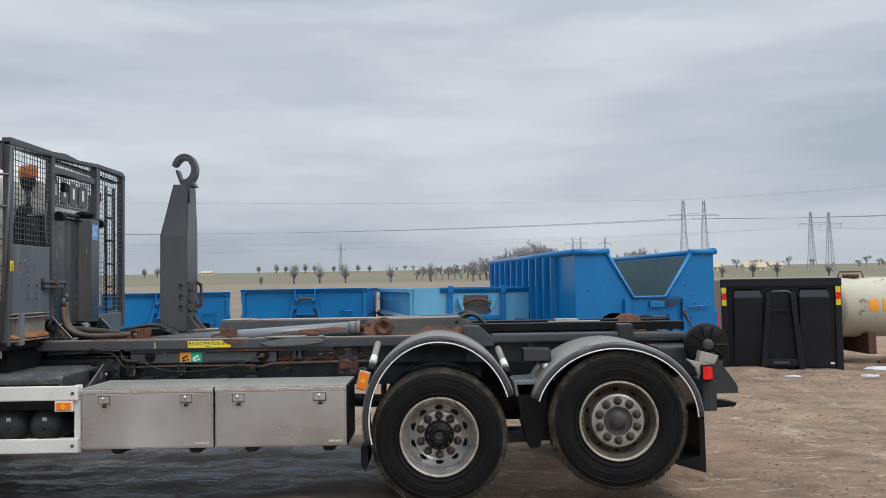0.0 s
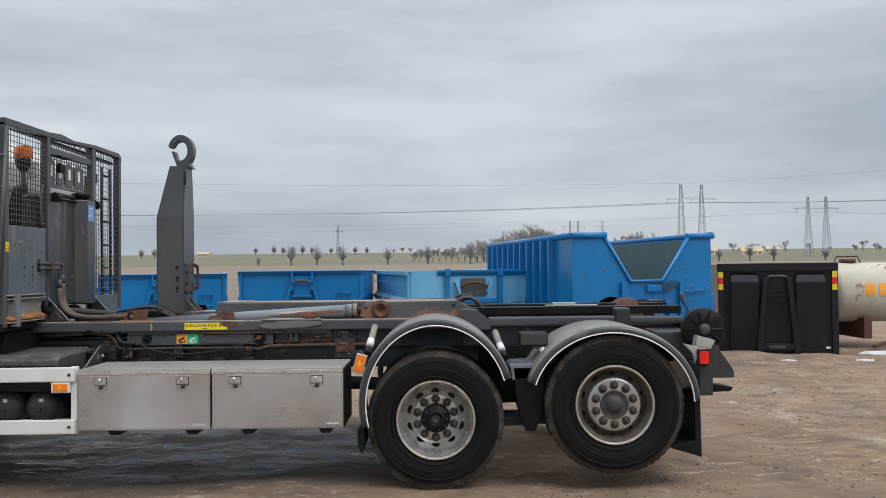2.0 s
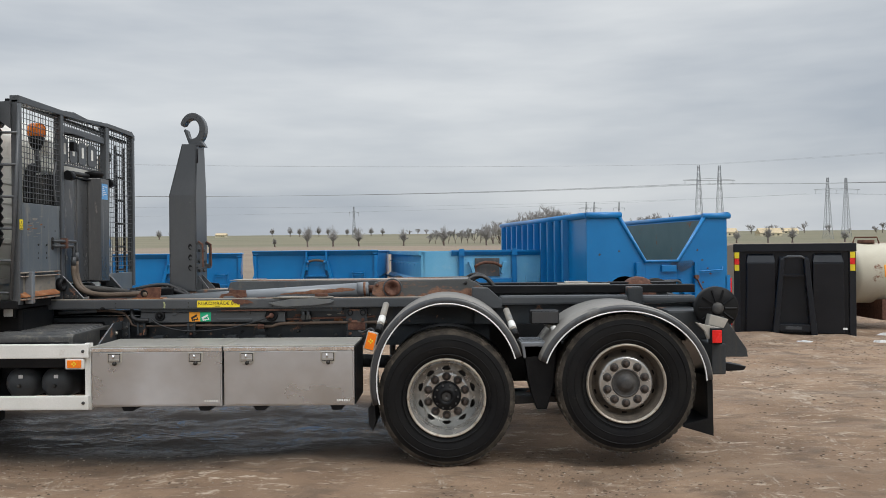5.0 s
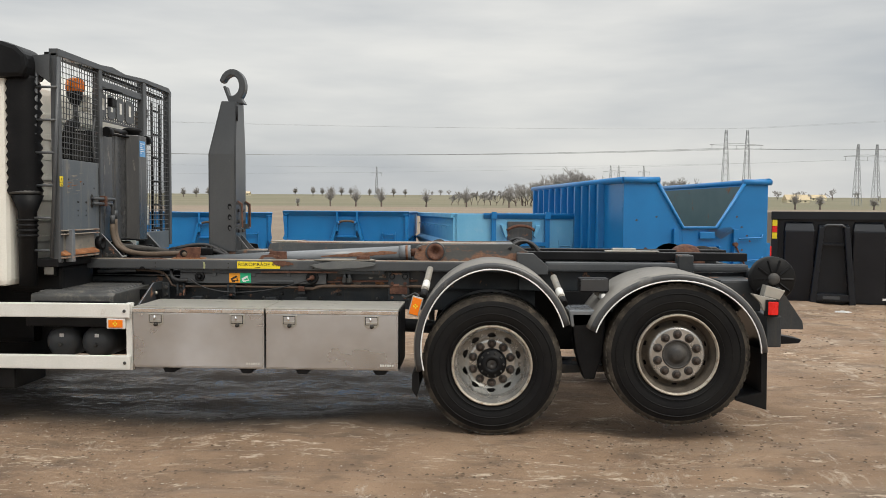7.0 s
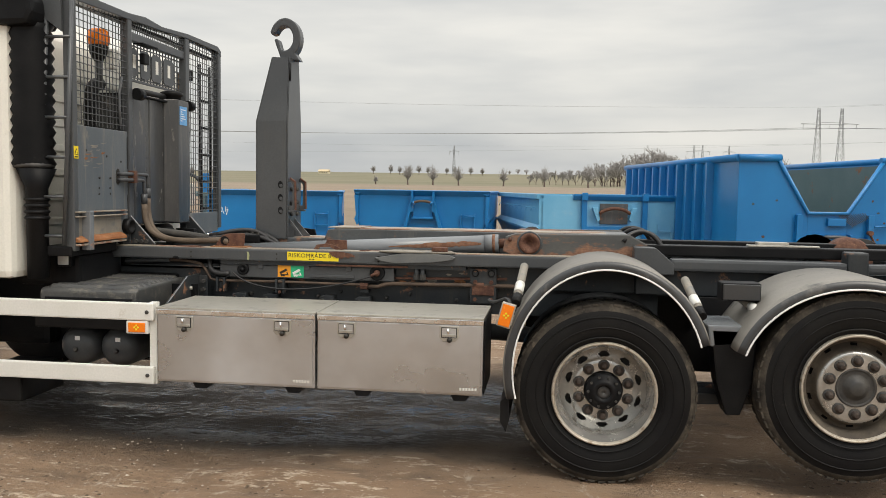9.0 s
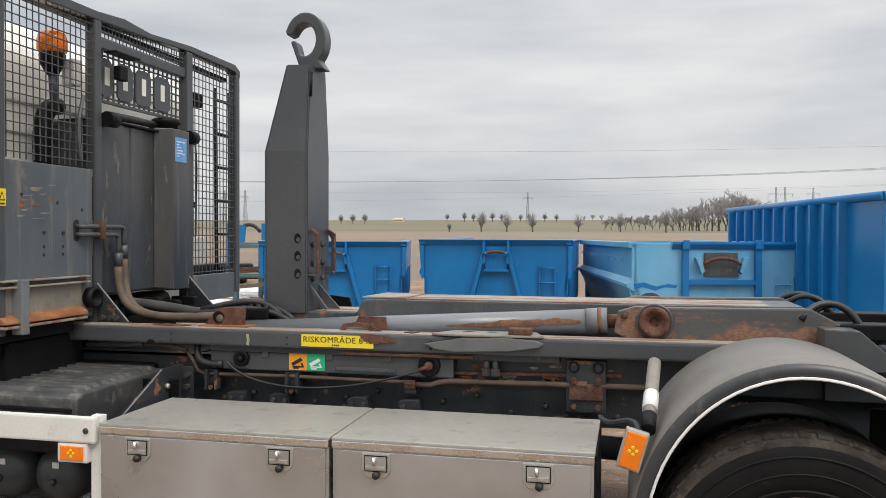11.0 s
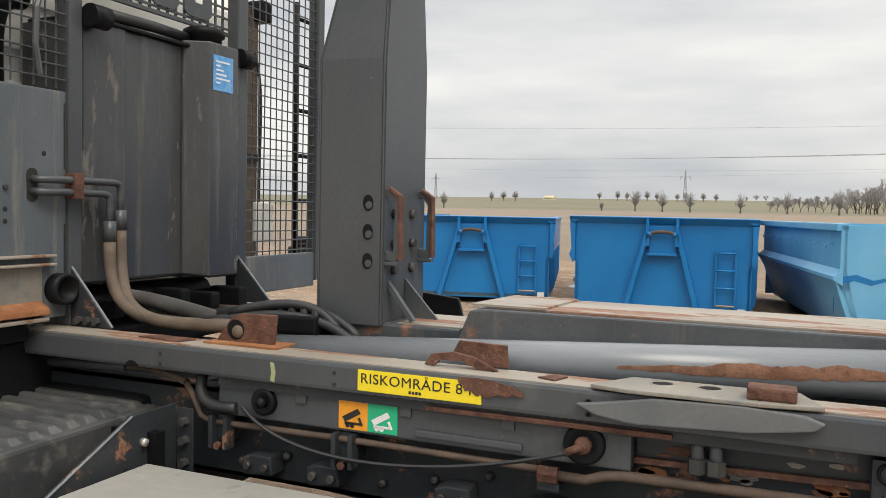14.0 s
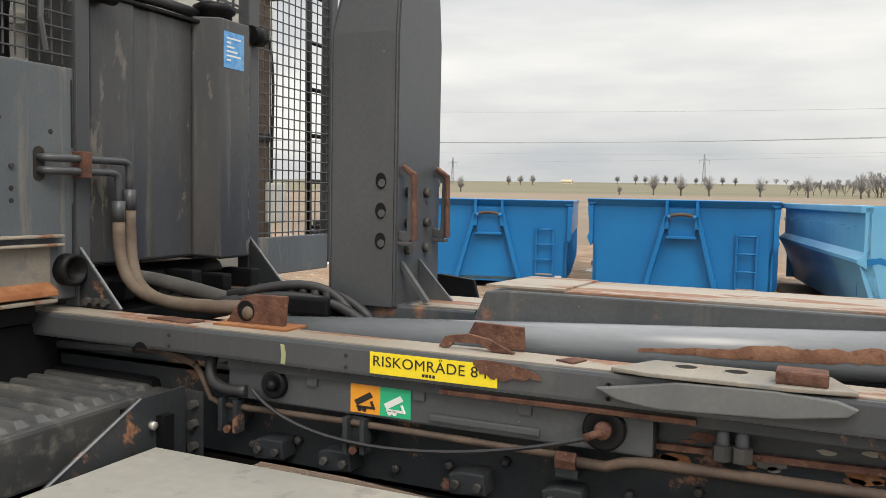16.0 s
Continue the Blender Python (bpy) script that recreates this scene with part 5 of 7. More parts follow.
mesh_grid(0.235, 0.865, 2.06, 2.84, 0.046)
mesh_grid(1.89, 2.47, 1.42, 2.86, 0.050)
mesh_grid(0.94, 1.78, 2.745, 2.84, 0.034, "top_mesh")
part("lower_panel", box(HX - 0.03, HX, 1.875, 2.475, 1.22, 1.40, 0.006), "panel", hb, "dark lower panel")
for y, s in ((0.862, 1), (1.80, 1)):
    part("gusset", prism([(HX + 0.012, 1.405), (HX + 0.20, 1.20), (HX + 0.012, 1.20)], "y", y + 0.0, y + 0.012, 0.003), "black_rusty", hb, "triangular steel gusset")
    part("gusset_edge", tube([(HX + 0.012, y + 0.006, 1.408), (HX + 0.20, y + 0.006, 1.205)], 0.0045, 6), "cyl", hb)
for k in range(3):
    part("gusset_bolt", tube([(HX + 0.06 + 0.04 * k, 0.842, 1.225), (HX + 0.06 + 0.04 * k, 0.862, 1.225)], 0.014, 6), "hub", hb)
part("round_pipe_end", lathe([(HX, 0.055), (HX + 0.05, 0.055), (HX + 0.05, 0.040), (HX + 0.005, 0.038), (HX + 0.004, 0.001)], (0, 0.815, 1.335), "x", 28), "black", hb, "dark pipe end in the panel")
for z in (1.418, 1.447):
    part("panel_ledge", box(HX, HX + 0.035, 0.16, 0.785, z, z + 0.010, 0.004), "top_worn", hb, "rubbed pale ledge strip")
part("dust_film", box(HX + 0.0005, HX + 0.002, 0.21, 0.75, 1.285, 1.415), "ledge_dust", hb, "tan dust and rust below the ledge")
part("panel_ledge", hexa(bmesh.new(), [(HX, 0.16, 1.255), (HX + 0.05, 0.16, 1.255), (HX + 0.05, 0.745, 1.255), (HX, 0.745, 1.255), (HX, 0.16, 1.295), (HX + 0.045, 0.16, 1.268), (HX + 0.045, 0.745, 1.275), (HX, 0.745, 1.30)], 0.004), "rust_bright", hb, "orange rusted lower ledge")
part("panel_ledge", box(HX, HX + 0.045, 0.16, 0.745, 1.232, 1.246, 0.004), "top_worn", hb, "rubbed pale ledge strip")
part("ledge_bracket", box(HX, HX + 0.06, 0.25, 0.30, 1.20, 1.46, 0.006), "cyl", hb, "pale worn bracket")
# brand lettering becomes plain dark blocks before an open lattice
bm = bmesh.new()
for k in range(17):
    y = 0.95 + 0.0505 * k
    box(HX - 0.050, HX - 0.044, y - 0.006, y + 0.006, 2.415, 2.69, 0.0, bm)
for k in range(6):
    z = 2.432 + 0.046 * k
    box(HX - 0.0435, HX - 0.0385, 0.92, 1.79, z - 0.005, z + 0.005, 0.0, bm)
lp = part("name_plate", bm, "grey", hb, "open lattice plate with solid blocks")
part("plate_edge", box(HX - 0.052, HX - 0.036, 0.92, 1.79, 2.400, 2.418, 0.003), "grey", lp)
for w0, w1 in ((0.965, 1.075), (1.115, 1.265), (1.295, 1.455), (1.490, 1.665)):
    part("solid_block", prism([(w0, 2.455), (w0 + 0.025, 2.437), (w1 - 0.03, 2.437), (w1, 2.462), (w1, 2.618), (w1 - 0.035, 2.648), (w0 + 0.03, 2.648), (w0, 2.622)], "x", HX - 0.038, HX - 0.030, 0.002), "grey", lp, "dark solid block")
    part("block_slot", box(HX - 0.0298, HX - 0.0290, (w0 + w1) / 2 - 0.022, (w0 + w1) / 2 + 0.022, 2.50, 2.60), "cab", lp, "pale opening in the block")
# hydraulic tank
tk = part("oil_tank", prism([(HX - 0.30, 0.92), (HX - 0.04, 0.92), (HX - 0.012, 0.94), (HX - 0.010, 1.138), (HX - 0.024, 1.152), (HX - 0.030, 1.225), (HX - 0.022, 1.236), (HX - 0.030, 1.470), (HX - 0.30, 1.470)], "z", 1.34, 2.295, 0.004), "oil_tank", truck, "tall dark hydraulic oil tank with dust streaks")
col = part("tank_column", prism([(HX - 0.28, 1.474), (HX - 0.025, 1.474), (HX + 0.072, 1.530), (HX + 0.072, 1.715), (HX + 0.03, 1.785), (HX - 0.28, 1.785)], "z", 1.33, 2.325, 0.006), "oil_tank", tk, "chamfered dark tank column")
part("blue_label", box(HX + 0.0725, HX + 0.0745, 1.548, 1.680, 2.125, 2.275), "label_blue", col, "blue and white information sticker")
for k in range(6):
    part("label_line", box(HX + 0.0745, HX + 0.0755, 1.565, 1.570 + 0.022 * (1 + (k * 7) % 4), 2.155 + 0.018 * k, 2.162 + 0.018 * k), "white", col)
part("filler_cap", lathe([(2.325, 0.075), (2.355, 0.075), (2.36, 0.088), (2.385, 0.088), (2.395, 0.07), (2.395, 0.001)], (HX - 0.02, 1.60, 0), "z", 28), "black", tk, "black filler cap")
part("tank_flange", box(HX - 0.28, HX + 0.0, 0.93, 1.50, 2.2955, 2.310, 0.004), "black", tk)
part("tank_pipe", tube([(HX - 0.02, 1.04, 2.335), (HX - 0.02, 1.30, 2.34), (HX - 0.05, 1.54, 2.345)], 0.022, 10), "hose_black", tk)
for y in (0.95, 1.80):
    part("clamp_lug", tube([(HX + 0.035, y - 0.03, 2.30), (HX + 0.035, y + 0.05, 2.30)], 0.042, 12), "black", tk, "rubber-lined clamp")
part("tank_seam", tube([(HX - 0.012, 0.93, 1.345), (HX - 0.022, 1.474, 1.345), (HX + 0.073, 1.53, 1.335), (HX + 0.073, 1.715, 1.335)], 0.006, 6), "black", tk)
# tank supports, and black blocks added for the shadowed void beneath
part("tank_support", box(HX - 0.28, HX - 0.02, 0.92, 1.72, 1.06, 1.16, 0.01), "black", truck)
part("bell_housing", tube([(HX - 0.12, 1.0, 1.25), (HX - 0.12, 1.7, 1.25)], 0.07, 12), "black", truck)
for k in range(5):
    part("void_block", box(HX - 0.1 + 0.02 * k, HX + 0.02 + 0.03 * k, 1.05 + 0.15 * k, 1.11 + 0.15 * k, 1.20, 1.27 + 0.012 * (k % 3), 0.01), "black", truck)
# hard lines and hoses
for k in range(2):
    z = 1.712 - 0.042 * k
    y1 = 1.060 - 0.052 * k
    part("hard_line", tube([(HX + 0.0, 0.712, z), (HX + 0.03, 0.718, z)] + [(HX + 0.045, y, z) for y in (0.78, 0.90)] + bez((HX + 0.045, y1 - 0.06, z), (HX + 0.045, y1, z), (HX + 0.045, y1, z), (HX + 0.045, y1, z - 0.06), 6) + [(HX + 0.045, y1, z - 0.13)], 0.0135, 10), "grey", truck, "bent steel hydraulic line")
    part("hose_nut", tube([(HX + 0.045, y1, z - 0.10), (HX + 0.045, y1, z - 0.175)], 0.024, 8), "grey", truck)
    part("hydraulic_hose", tube([(HX + 0.045, y1, z - 0.17)] + bez((HX + 0.045, y1, z - 0.22), (HX + 0.05, y1, 1.21), (HX + 0.25, 0.90 + 0.04 * k, 1.215), (-2.70, 0.90 + 0.02 * k, 1.245), 16), 0.022, 12), "hose", truck, "thick dusty brown hydraulic hose")
part("hydraulic_hose", tube(bez((HX + 0.02, 1.08, 1.29), (HX + 0.25, 1.06, 1.29), (HX + 0.5, 1.0, 1.25), (-2.66, 0.93, 1.235), 14), 0.028, 12), "hose_grey", truck, "thick dusty brown hydraulic hose")
part("line_clamp", box(HX + 0.012, HX + 0.066, 0.835, 0.872, 1.648, 1.738, 0.004), "rust", truck, "rusty line clamp")
# beacon and lamp behind the mesh
bc = part("beacon", lathe([(2.585, 0.03), (2.615, 0.066), (2.63, 0.076), (2.675, 0.076), (2.71, 0.066), (2.725, 0.04), (2.728, 0.002)], (HX - 0.12, 0.69, 0), "z", 24), "amber", truck, "orange warning beacon on a bracket")
part("beacon_base", lathe([(2.50, 0.03), (2.555, 0.06), (2.60, 0.066), (2.612, 0.062)], (HX - 0.12, 0.69, 0), "z", 20), "black", bc)
part("beacon_stalk", tube([(HX - 0.12, 0.71, 2.30), (HX - 0.12, 0.69, 2.52)], 0.022, 10), "black_rusty", bc)
part("work_lamp", box(HX - 0.13, HX - 0.05, 0.77, 0.84, 2.46, 2.60, 0.01), "alu", truck, "grey work lamp behind the mesh")
part("exhaust", tube(bez((HX - 0.2, 0.72, 1.9), (HX - 0.2, 0.70, 2.2), (HX - 0.2, 0.69, 2.36), (HX - 0.2, 0.84, 2.36)), 0.046, 14), "black", truck, "dark exhaust pipe behind the mesh")
part("far_lamp", box(HX - 0.20, HX - 0.12, 2.14, 2.24, 2.56, 2.66, 0.012), "black", truck)
tp = part("far_post", box(HX - 0.20, HX - 0.16, 2.085, 2.185, 1.3, 2.62, 0.01), "hose", truck, "dusty brown upright behind the mesh")
part("post_band", box(HX - 0.21, HX - 0.15, 2.075, 2.20, 1.86, 1.90, 0.006), "black_rusty", tp)
part("post_box", box(HX - 0.19, HX - 0.14, 2.15, 2.30, 1.46, 1.66, 0.012), "cab", tp, "pale plastic box")
part("post_cable", tube(bez((HX - 0.15, 2.14, 2.4), (HX - 0.12, 2.2, 2.2), (HX - 0.15, 2.17, 2.0), (HX - 0.15, 2.19, 1.5), 10), 0.007, 6), "hose_black", tp)
part("mesh_chain", tube([(HX + 0.012, 0.76, 2.40), (HX + 0.015, 0.72, 2.28), (HX + 0.02, 0.71, 2.16), (HX + 0.018, 0.73, 2.06)], 0.010, 6), "grey", truck, "hanging chain on the mesh")
part("lamp_bracket", box(HX + 0.01, HX + 0.05, 1.02, 1.10, 2.53, 2.61, 0.008), "black", truck)
part("lamp_bracket", box(HX + 0.01, HX + 0.09, 0.93, 1.16, 2.66, 2.672, 0.004), "black", truck)

# ladder behind the far mesh
for y in (2.675, 2.895):
    part("ladder_rail", tube([(-3.65, y, 1.30), (-3.65, y - 0.02, 2.78)], 0.015, 8), "black", truck, "dark ladder rail behind the mesh")
for k in range(6):
    part("ladder_rung", tube([(-3.65, 2.672, 1.42 + 0.255 * k), (-3.65, 2.892, 1.42 + 0.255 * k)], 0.012, 8), "black", truck)

# ladder at the corner
for x0, x1 in ((-3.616, -3.542), (-3.446, -3.372)):
    part("ladder_rail", tube([(x0, 0.125, 1.24), (x1, 0.135, 2.80)], 0.0145, 10), "grey", truck, "thin grey ladder rail")
for k in range(6):
    z = 1.298 + 0.254 * k
    part("ladder_rung", tube([(-3.618 + 0.0128 * k, 0.125, z), (-3.446 + 0.0128 * k, 0.125, z)], 0.010, 8), "grey_rusty", truck)
tri = part("hazard_label", box(HX + 0.0125, HX + 0.0145, 0.153, 0.203, 1.80, 1.88), "yellow", truck, "yellow hazard label with a black triangle")
part("triangle", prism([(0.159, 1.825), (0.197, 1.825), (0.178, 1.868)], "x", HX + 0.0145, HX + 0.0155), "ink", tri)
part("triangle_fill", prism([(0.166, 1.830), (0.190, 1.830), (0.178, 1.857)], "x", HX + 0.0155, HX + 0.0162), "yellow", tri)
part("label_bar", box(HX + 0.0145, HX + 0.0155, 0.162, 0.194, 1.807, 1.815), "ink", tri)

# cab and air intake
CX = -3.74
cab = part("cab", prism([(CX - 2.0, 1.02), (CX, 1.02), (CX, 2.62), (CX - 0.12, 2.82), (CX - 1.6, 2.88), (CX - 2.0, 2.0)], "y", 0.02, 2.48, 0.05), "cab", truck, "cream truck cab with ribbed back wall")
for k in range(7):
    part("cab_rib", box(CX, CX + 0.010, 0.30, 2.2, 1.35 + 0.17 * k, 1.40 + 0.17 * k, 0.006), "cab", cab)
part("cab_window", box(CX - 1.7, CX - 0.9, 0.010, 0.022, 1.75, 2.45, 0.01), "black", cab)
part("visor_top", prism([(CX - 0.10, 2.76), (CX + 0.06, 2.80), (CX + 0.30, 2.82), (CX + 0.30, 2.60), (CX + 0.10, 2.75)], "y", 0.12, 0.14), "grey", truck)
ik = part("air_intake", prism([(CX - 0.36, 2.62), (CX + 0.16, 2.62), (CX + 0.195, 2.70), (CX + 0.18, 2.80), (CX + 0.11, 2.865), (CX + 0.0, 2.90), (CX - 0.36, 2.93)], "y", -0.02, 0.30, 0.035), "black", truck, "black moulded air intake with bellows")
bm = bmesh.new()
prof = []
for k in range(28):
    prof.append((1.73 + k * 0.034, 0.140 if k % 2 else 0.120))
lathe(prof, (CX + 0.065, 0.16, 0), "z", 28, bm)
part("bellows", bm, "black", ik, "ribbed rubber bellows")
part("intake_pipe", lathe([(1.02, 0.066), (1.60, 0.068), (1.73, 0.120)], (CX + 0.10, 0.14, 0), "z", 24), "black", ik)
for z in (1.40, 1.44, 1.48, 1.52):
    part("bellows_ring", lathe([(z, 0.07), (z + 0.012, 0.080), (z + 0.024, 0.07)], (CX + 0.10, 0.14, 0), "z", 24), "black", ik)
part("intake_clamp", lathe([(1.735, 0.126), (1.765, 0.126)], (CX + 0.075, 0.15, 0), "z", 24), "hub", ik)
rl = part("rear_work_lamp", box(-3.59, -3.49, 0.26, 0.34, 1.085, 1.175, 0.014), "black", truck, "square work lamp under the headboard")
part("lamp_glass", box(-3.578, -3.502, 0.252, 0.262, 1.098, 1.162, 0.006), "glass", rl)
part("head_base_beam", box(-3.62, -3.405, 0.14, 0.70, 1.165, 1.230, 0.01), "black", truck, "dark base beam below the headboard")
part("front_mudflap", box(-4.05, -3.70, 0.02, 0.5, 0.22, 0.42, 0.02), "rubber", truck)
part("front_mudguard", prism(arc(-5.0, 0.55, 0.78, 0.70, 0, 180, 14) + arc(-5.0, 0.55, 0.70, 0.62, 180, 0, 14), "y", 0.0, 0.5), "black", truck)
part("engine_mass", box(-5.6, -3.8, 0.5, 2.0, 0.5, 1.05, 0.05), "black", truck)
part("frame_clutter", box(-3.9, -3.45, 0.30, 0.85, 0.95, 1.16, 0.03), "black", truck)

# ---- tail of the truck ----
rr = part("end_roller", lathe([(0.225, 0.05), (0.23, 0.165), (0.245, 0.172), (0.30, 0.172), (0.315, 0.165), (0.32, 0.05)], (2.165, 0, 1.122), seg=40), "rubber", truck, "ribbed black container roller")
for k in range(10):
    a = 2 * math.pi * k / 10
    part("roller_rib", tube([(2.165 + 0.055 * math.cos(a), 0.224, 1.122 + 0.055 * math.sin(a)), (2.165 + 0.15 * math.cos(a), 0.227, 1.122 + 0.15 * math.sin(a))], 0.009, 5), "black", rr)
part("roller_boss", lathe([(0.20, 0.001), (0.20, 0.025), (0.212, 0.045), (0.235, 0.05)], (2.165, 0, 1.122), seg=20), "hub", rr)
part("roller_axle", tube([(2.165, 0.30, 1.122), (2.165, mirror(0.30), 1.122)], 0.045, 12), "black_rusty", truck)
part("end_roller", lathe([(mirror(d), r) for d, r in ((0.225, 0.05), (0.23, 0.165), (0.245, 0.172), (0.30, 0.172), (0.315, 0.165), (0.32, 0.05))], (2.165, 0, 1.122), seg=32), "rubber", truck)
part("tail_plate", prism([(1.93, 1.03), (2.12, 0.985), (2.12, 0.90), (2.02, 0.90), (2.00, 0.96)], "y", 0.02, 0.06, 0.004), "steel_top", truck, "grey tail lamp bracket")
part("tail_bracket", hexa(bmesh.new(), [(2.05, 0.10, 1.00), (2.17, 0.10, 0.975), (2.17, 0.2, 0.975), (2.05, 0.2, 1.00), (2.07, 0.10, 1.085), (2.21, 0.10, 1.045), (2.21, 0.2, 1.045), (2.07, 0.2, 1.085)], 0.006), "steel_top", truck, "bent pale bracket")
tl = part("tail_lamp", box(2.035, 2.125, -0.01, 0.06, 0.86, 0.985, 0.008), "black", truck, "red tail lamp")
part("lens", box(2.044, 2.118, -0.020, -0.008, 0.872, 0.972, 0.006), "red", tl, "red lens")
part("tail_lamp", box(2.05, 2.14, mirror(0.06), mirror(-0.01), 0.86, 0.985, 0.008), "red", truck)
part("bumper_bar", box(2.06, 2.17, 0.05, mirror(0.05), 0.62, 0.86, 0.012), "black_rusty", truck, "dark rear underrun bar")
part("tail_wedge", prism([(2.17, 1.06), (2.21, 1.06), (2.39, 0.80), (2.40, 0.735), (2.17, 0.735)], "y", 0.22, 0.235, 0.004), "black_rusty", truck, "rusty dark wedge plate")
part("tail_step", prism([(2.17, 0.70), (2.38, 0.66), (2.36, 0.63), (2.17, 0.62)], "y", 0.2, 0.34, 0.006), "black", truck)
part("tail_frame", box(1.80, 2.12, 0.35, mirror(0.35), 0.85, 1.10, 0.02), "black_rusty", truck)
part("lock_arm", box(0.98, 1.44, 0.90, 0.96, 1.288, 1.300, 0.003), "steel_top", truck, "rubbed steel locking bar")
part("lock_arm", box(1.05, 1.25, 0.93, 1.02, 1.300, 1.318, 0.003), "steel_top", truck)
part("rust_drum", lathe([(1.10, 0.20), (1.10, 0.17)], (1.95, 1.6, 1.10), seg=20), "rust", truck)
part("rust_dome", lathe([(1.45, 0.002), (1.46, 0.14), (1.50, 0.165), (1.60, 0.165)], (1.83, 0, 1.17), seg=28), "rust", truck, "rusty far-side roller")

# ---- skips and containers ----
def turn(ob, x, y, z, a):
    ob.matrix_world = Matrix.Identity(4)
    ob.location = (x, y, z)
    ob.rotation_euler = (0, 0, radians(a))


def local_thing(name, label, category, group=""):
    return thing(name, (0, 0, 0), label, category, group)


def low_skip(name, label, L, W, H, paint, seam_z=None, graffiti=False):
    """Front face in the plane y = 0, from x = 0 to W, running back to y = L."""
    e = local_thing(name, label, "container", "hook-lift skips")
    t = 0.045
    # body: front wall, sides with a fold, back, floor
    f = part("front_wall", box(0.06, W - 0.06, 0.05, 0.05 + t, 0.10, H - 0.05, 0.006), paint, e)
    fold = H * 0.60
    for x0, s in ((0.0, 1), (W, -1)):
        part("side_wall", prism([(x0 + s * 0.07, 0.10), (x0 + s * 0.07, fold - 0.10), (x0, fold), (x0, H - 0.06), (x0 + s * t, H - 0.06), (x0 + s * (t + 0.01), fold), (x0 + s * (0.07 + t), fold - 0.12), (x0 + s * (0.07 + t), 0.10)], "y", 0.05, L, 0.004), paint, e)
    part("back_wall", box(0.05, W - 0.05, L - t, L, 0.10, H - 0.05), paint, e)
    part("floor_plate", box(0.08, W - 0.08, 0.05, L, 0.12, 0.17), "blue_in", e)
    # sloping top rim all round
    part("front_rim", prism([(-0.035, H - 0.01), (-0.03, H), (0.11, H + 0.005), (0.11, H - 0.03), (0.06, H - 0.10), (0.045, H - 0.10)], "x", -0.02, W + 0.02, 0.003), paint, e, "folded top rim")
    for x0, s in ((0.0, 1), (W, -1)):
        part("side_rim", prism([(x0 - s * 0.03, H - 0.02), (x0 - s * 0.02, H), (x0 + s * 0.10, H), (x0 + s * 0.10, H - 0.06), (x0 + s * 0.04, H - 0.09), (x0 - s * 0.005, H - 0.07)], "y", 0.0, L), paint, e)
        part("corner_plate", prism([(x0 - s * 0.02, H - 0.10), (x0 + s * 0.06, H - 0.10), (x0 + s * 0.06, fold - 0.05), (x0 + s * 0.03, fold - 0.10), (x0 - s * 0.02, fold + 0.02), (x0 + s * 0.01, fold + 0.10)], "y", 0.0, 0.05, 0.003), paint, e)
    # A-frame, hook bar and back plate
    c = W * 0.510
    for s in (-1, 1):
        part("frame_leg", hexa(bmesh.new(), [(c + s * 0.50 - 0.035, -0.05, 0.06), (c + s * 0.50 + 0.035, -0.05, 0.06), (c + s * 0.50 + 0.035, 0.04, 0.06), (c + s * 0.50 - 0.035, 0.04, 0.06), (c + s * 0.205 - 0.03, -0.05, H - 0.22), (c + s * 0.205 + 0.03, -0.05, H - 0.22), (c + s * 0.205 + 0.03, 0.04, H - 0.22), (c + s * 0.205 - 0.03, 0.04, H - 0.22)], 0.006), paint, e)
        part("frame_cheek", prism([(c + s * 0.20 - 0.018, H - 0.02), (c + s * 0.20 + 0.018, H - 0.02), (c + s * 0.20 + 0.03, H - 0.40), (c + s * 0.20 - 0.03, H - 0.40)], "y", -0.05, 0.04, 0.004), paint, e)
        part("hook_bar_boss", tube([(c + s * 0.185, -0.055, H - 0.245), (c + s * 0.15, -0.055, H - 0.225)], 0.034, 10), paint, e)
    part("hook_bar", tube(bez((c - 0.17, -0.055, H - 0.235), (c - 0.10, -0.055, H - 0.185), (c + 0.10, -0.055, H - 0.185), (c + 0.17, -0.055, H - 0.235), 10), 0.024, 10), "pipe", e, "rust-worn hook bar")
    part("hook_plate", box(c - 0.18, c + 0.18, 0.005, 0.034, H - 0.50, H - 0.12, 0.004), paint, e)
    part("hook_shelf", box(c - 0.20, c + 0.20, -0.05, 0.03, H - 0.53, H - 0.495, 0.006), paint, e)
    # ladder
    lx = W * 0.845
    for s in (-1, 1):
        part("ladder_side", box(lx + s * 0.125 - 0.012, lx + s * 0.125 + 0.012, 0.0, 0.045, H * 0.14, H * 0.70, 0.003), paint, e)
    for k in range(4):
        part("rung", tube([(lx - 0.125, 0.0, H * 0.17 + k * 0.27 * H * 0.62), (lx + 0.125, 0.0, H * 0.17 + k * 0.27 * H * 0.62)], 0.014, 8), paint if k else "top_worn", e)
    part("data_plate", box(W * 0.93 - 0.05, W * 0.93 + 0.05, 0.028, 0.034, 0.14, 0.21), "alu", e, "small pale data plate")
    for s in (0.28, 0.72):
        part("skid", box(W * s - 0.04, W * s + 0.04, 0.0, L, 0.0, 0.12, 0.006), paint, e)
    for k in range(2):
        part("ground_roller", tube([(W * (0.18 + 0.64 * k), L - 0.3, 0.09), (W * (0.18 + 0.64 * k) + 0.12, L - 0.3, 0.09)], 0.09, 14), "rust", e)
    n = int(L / 0.7)
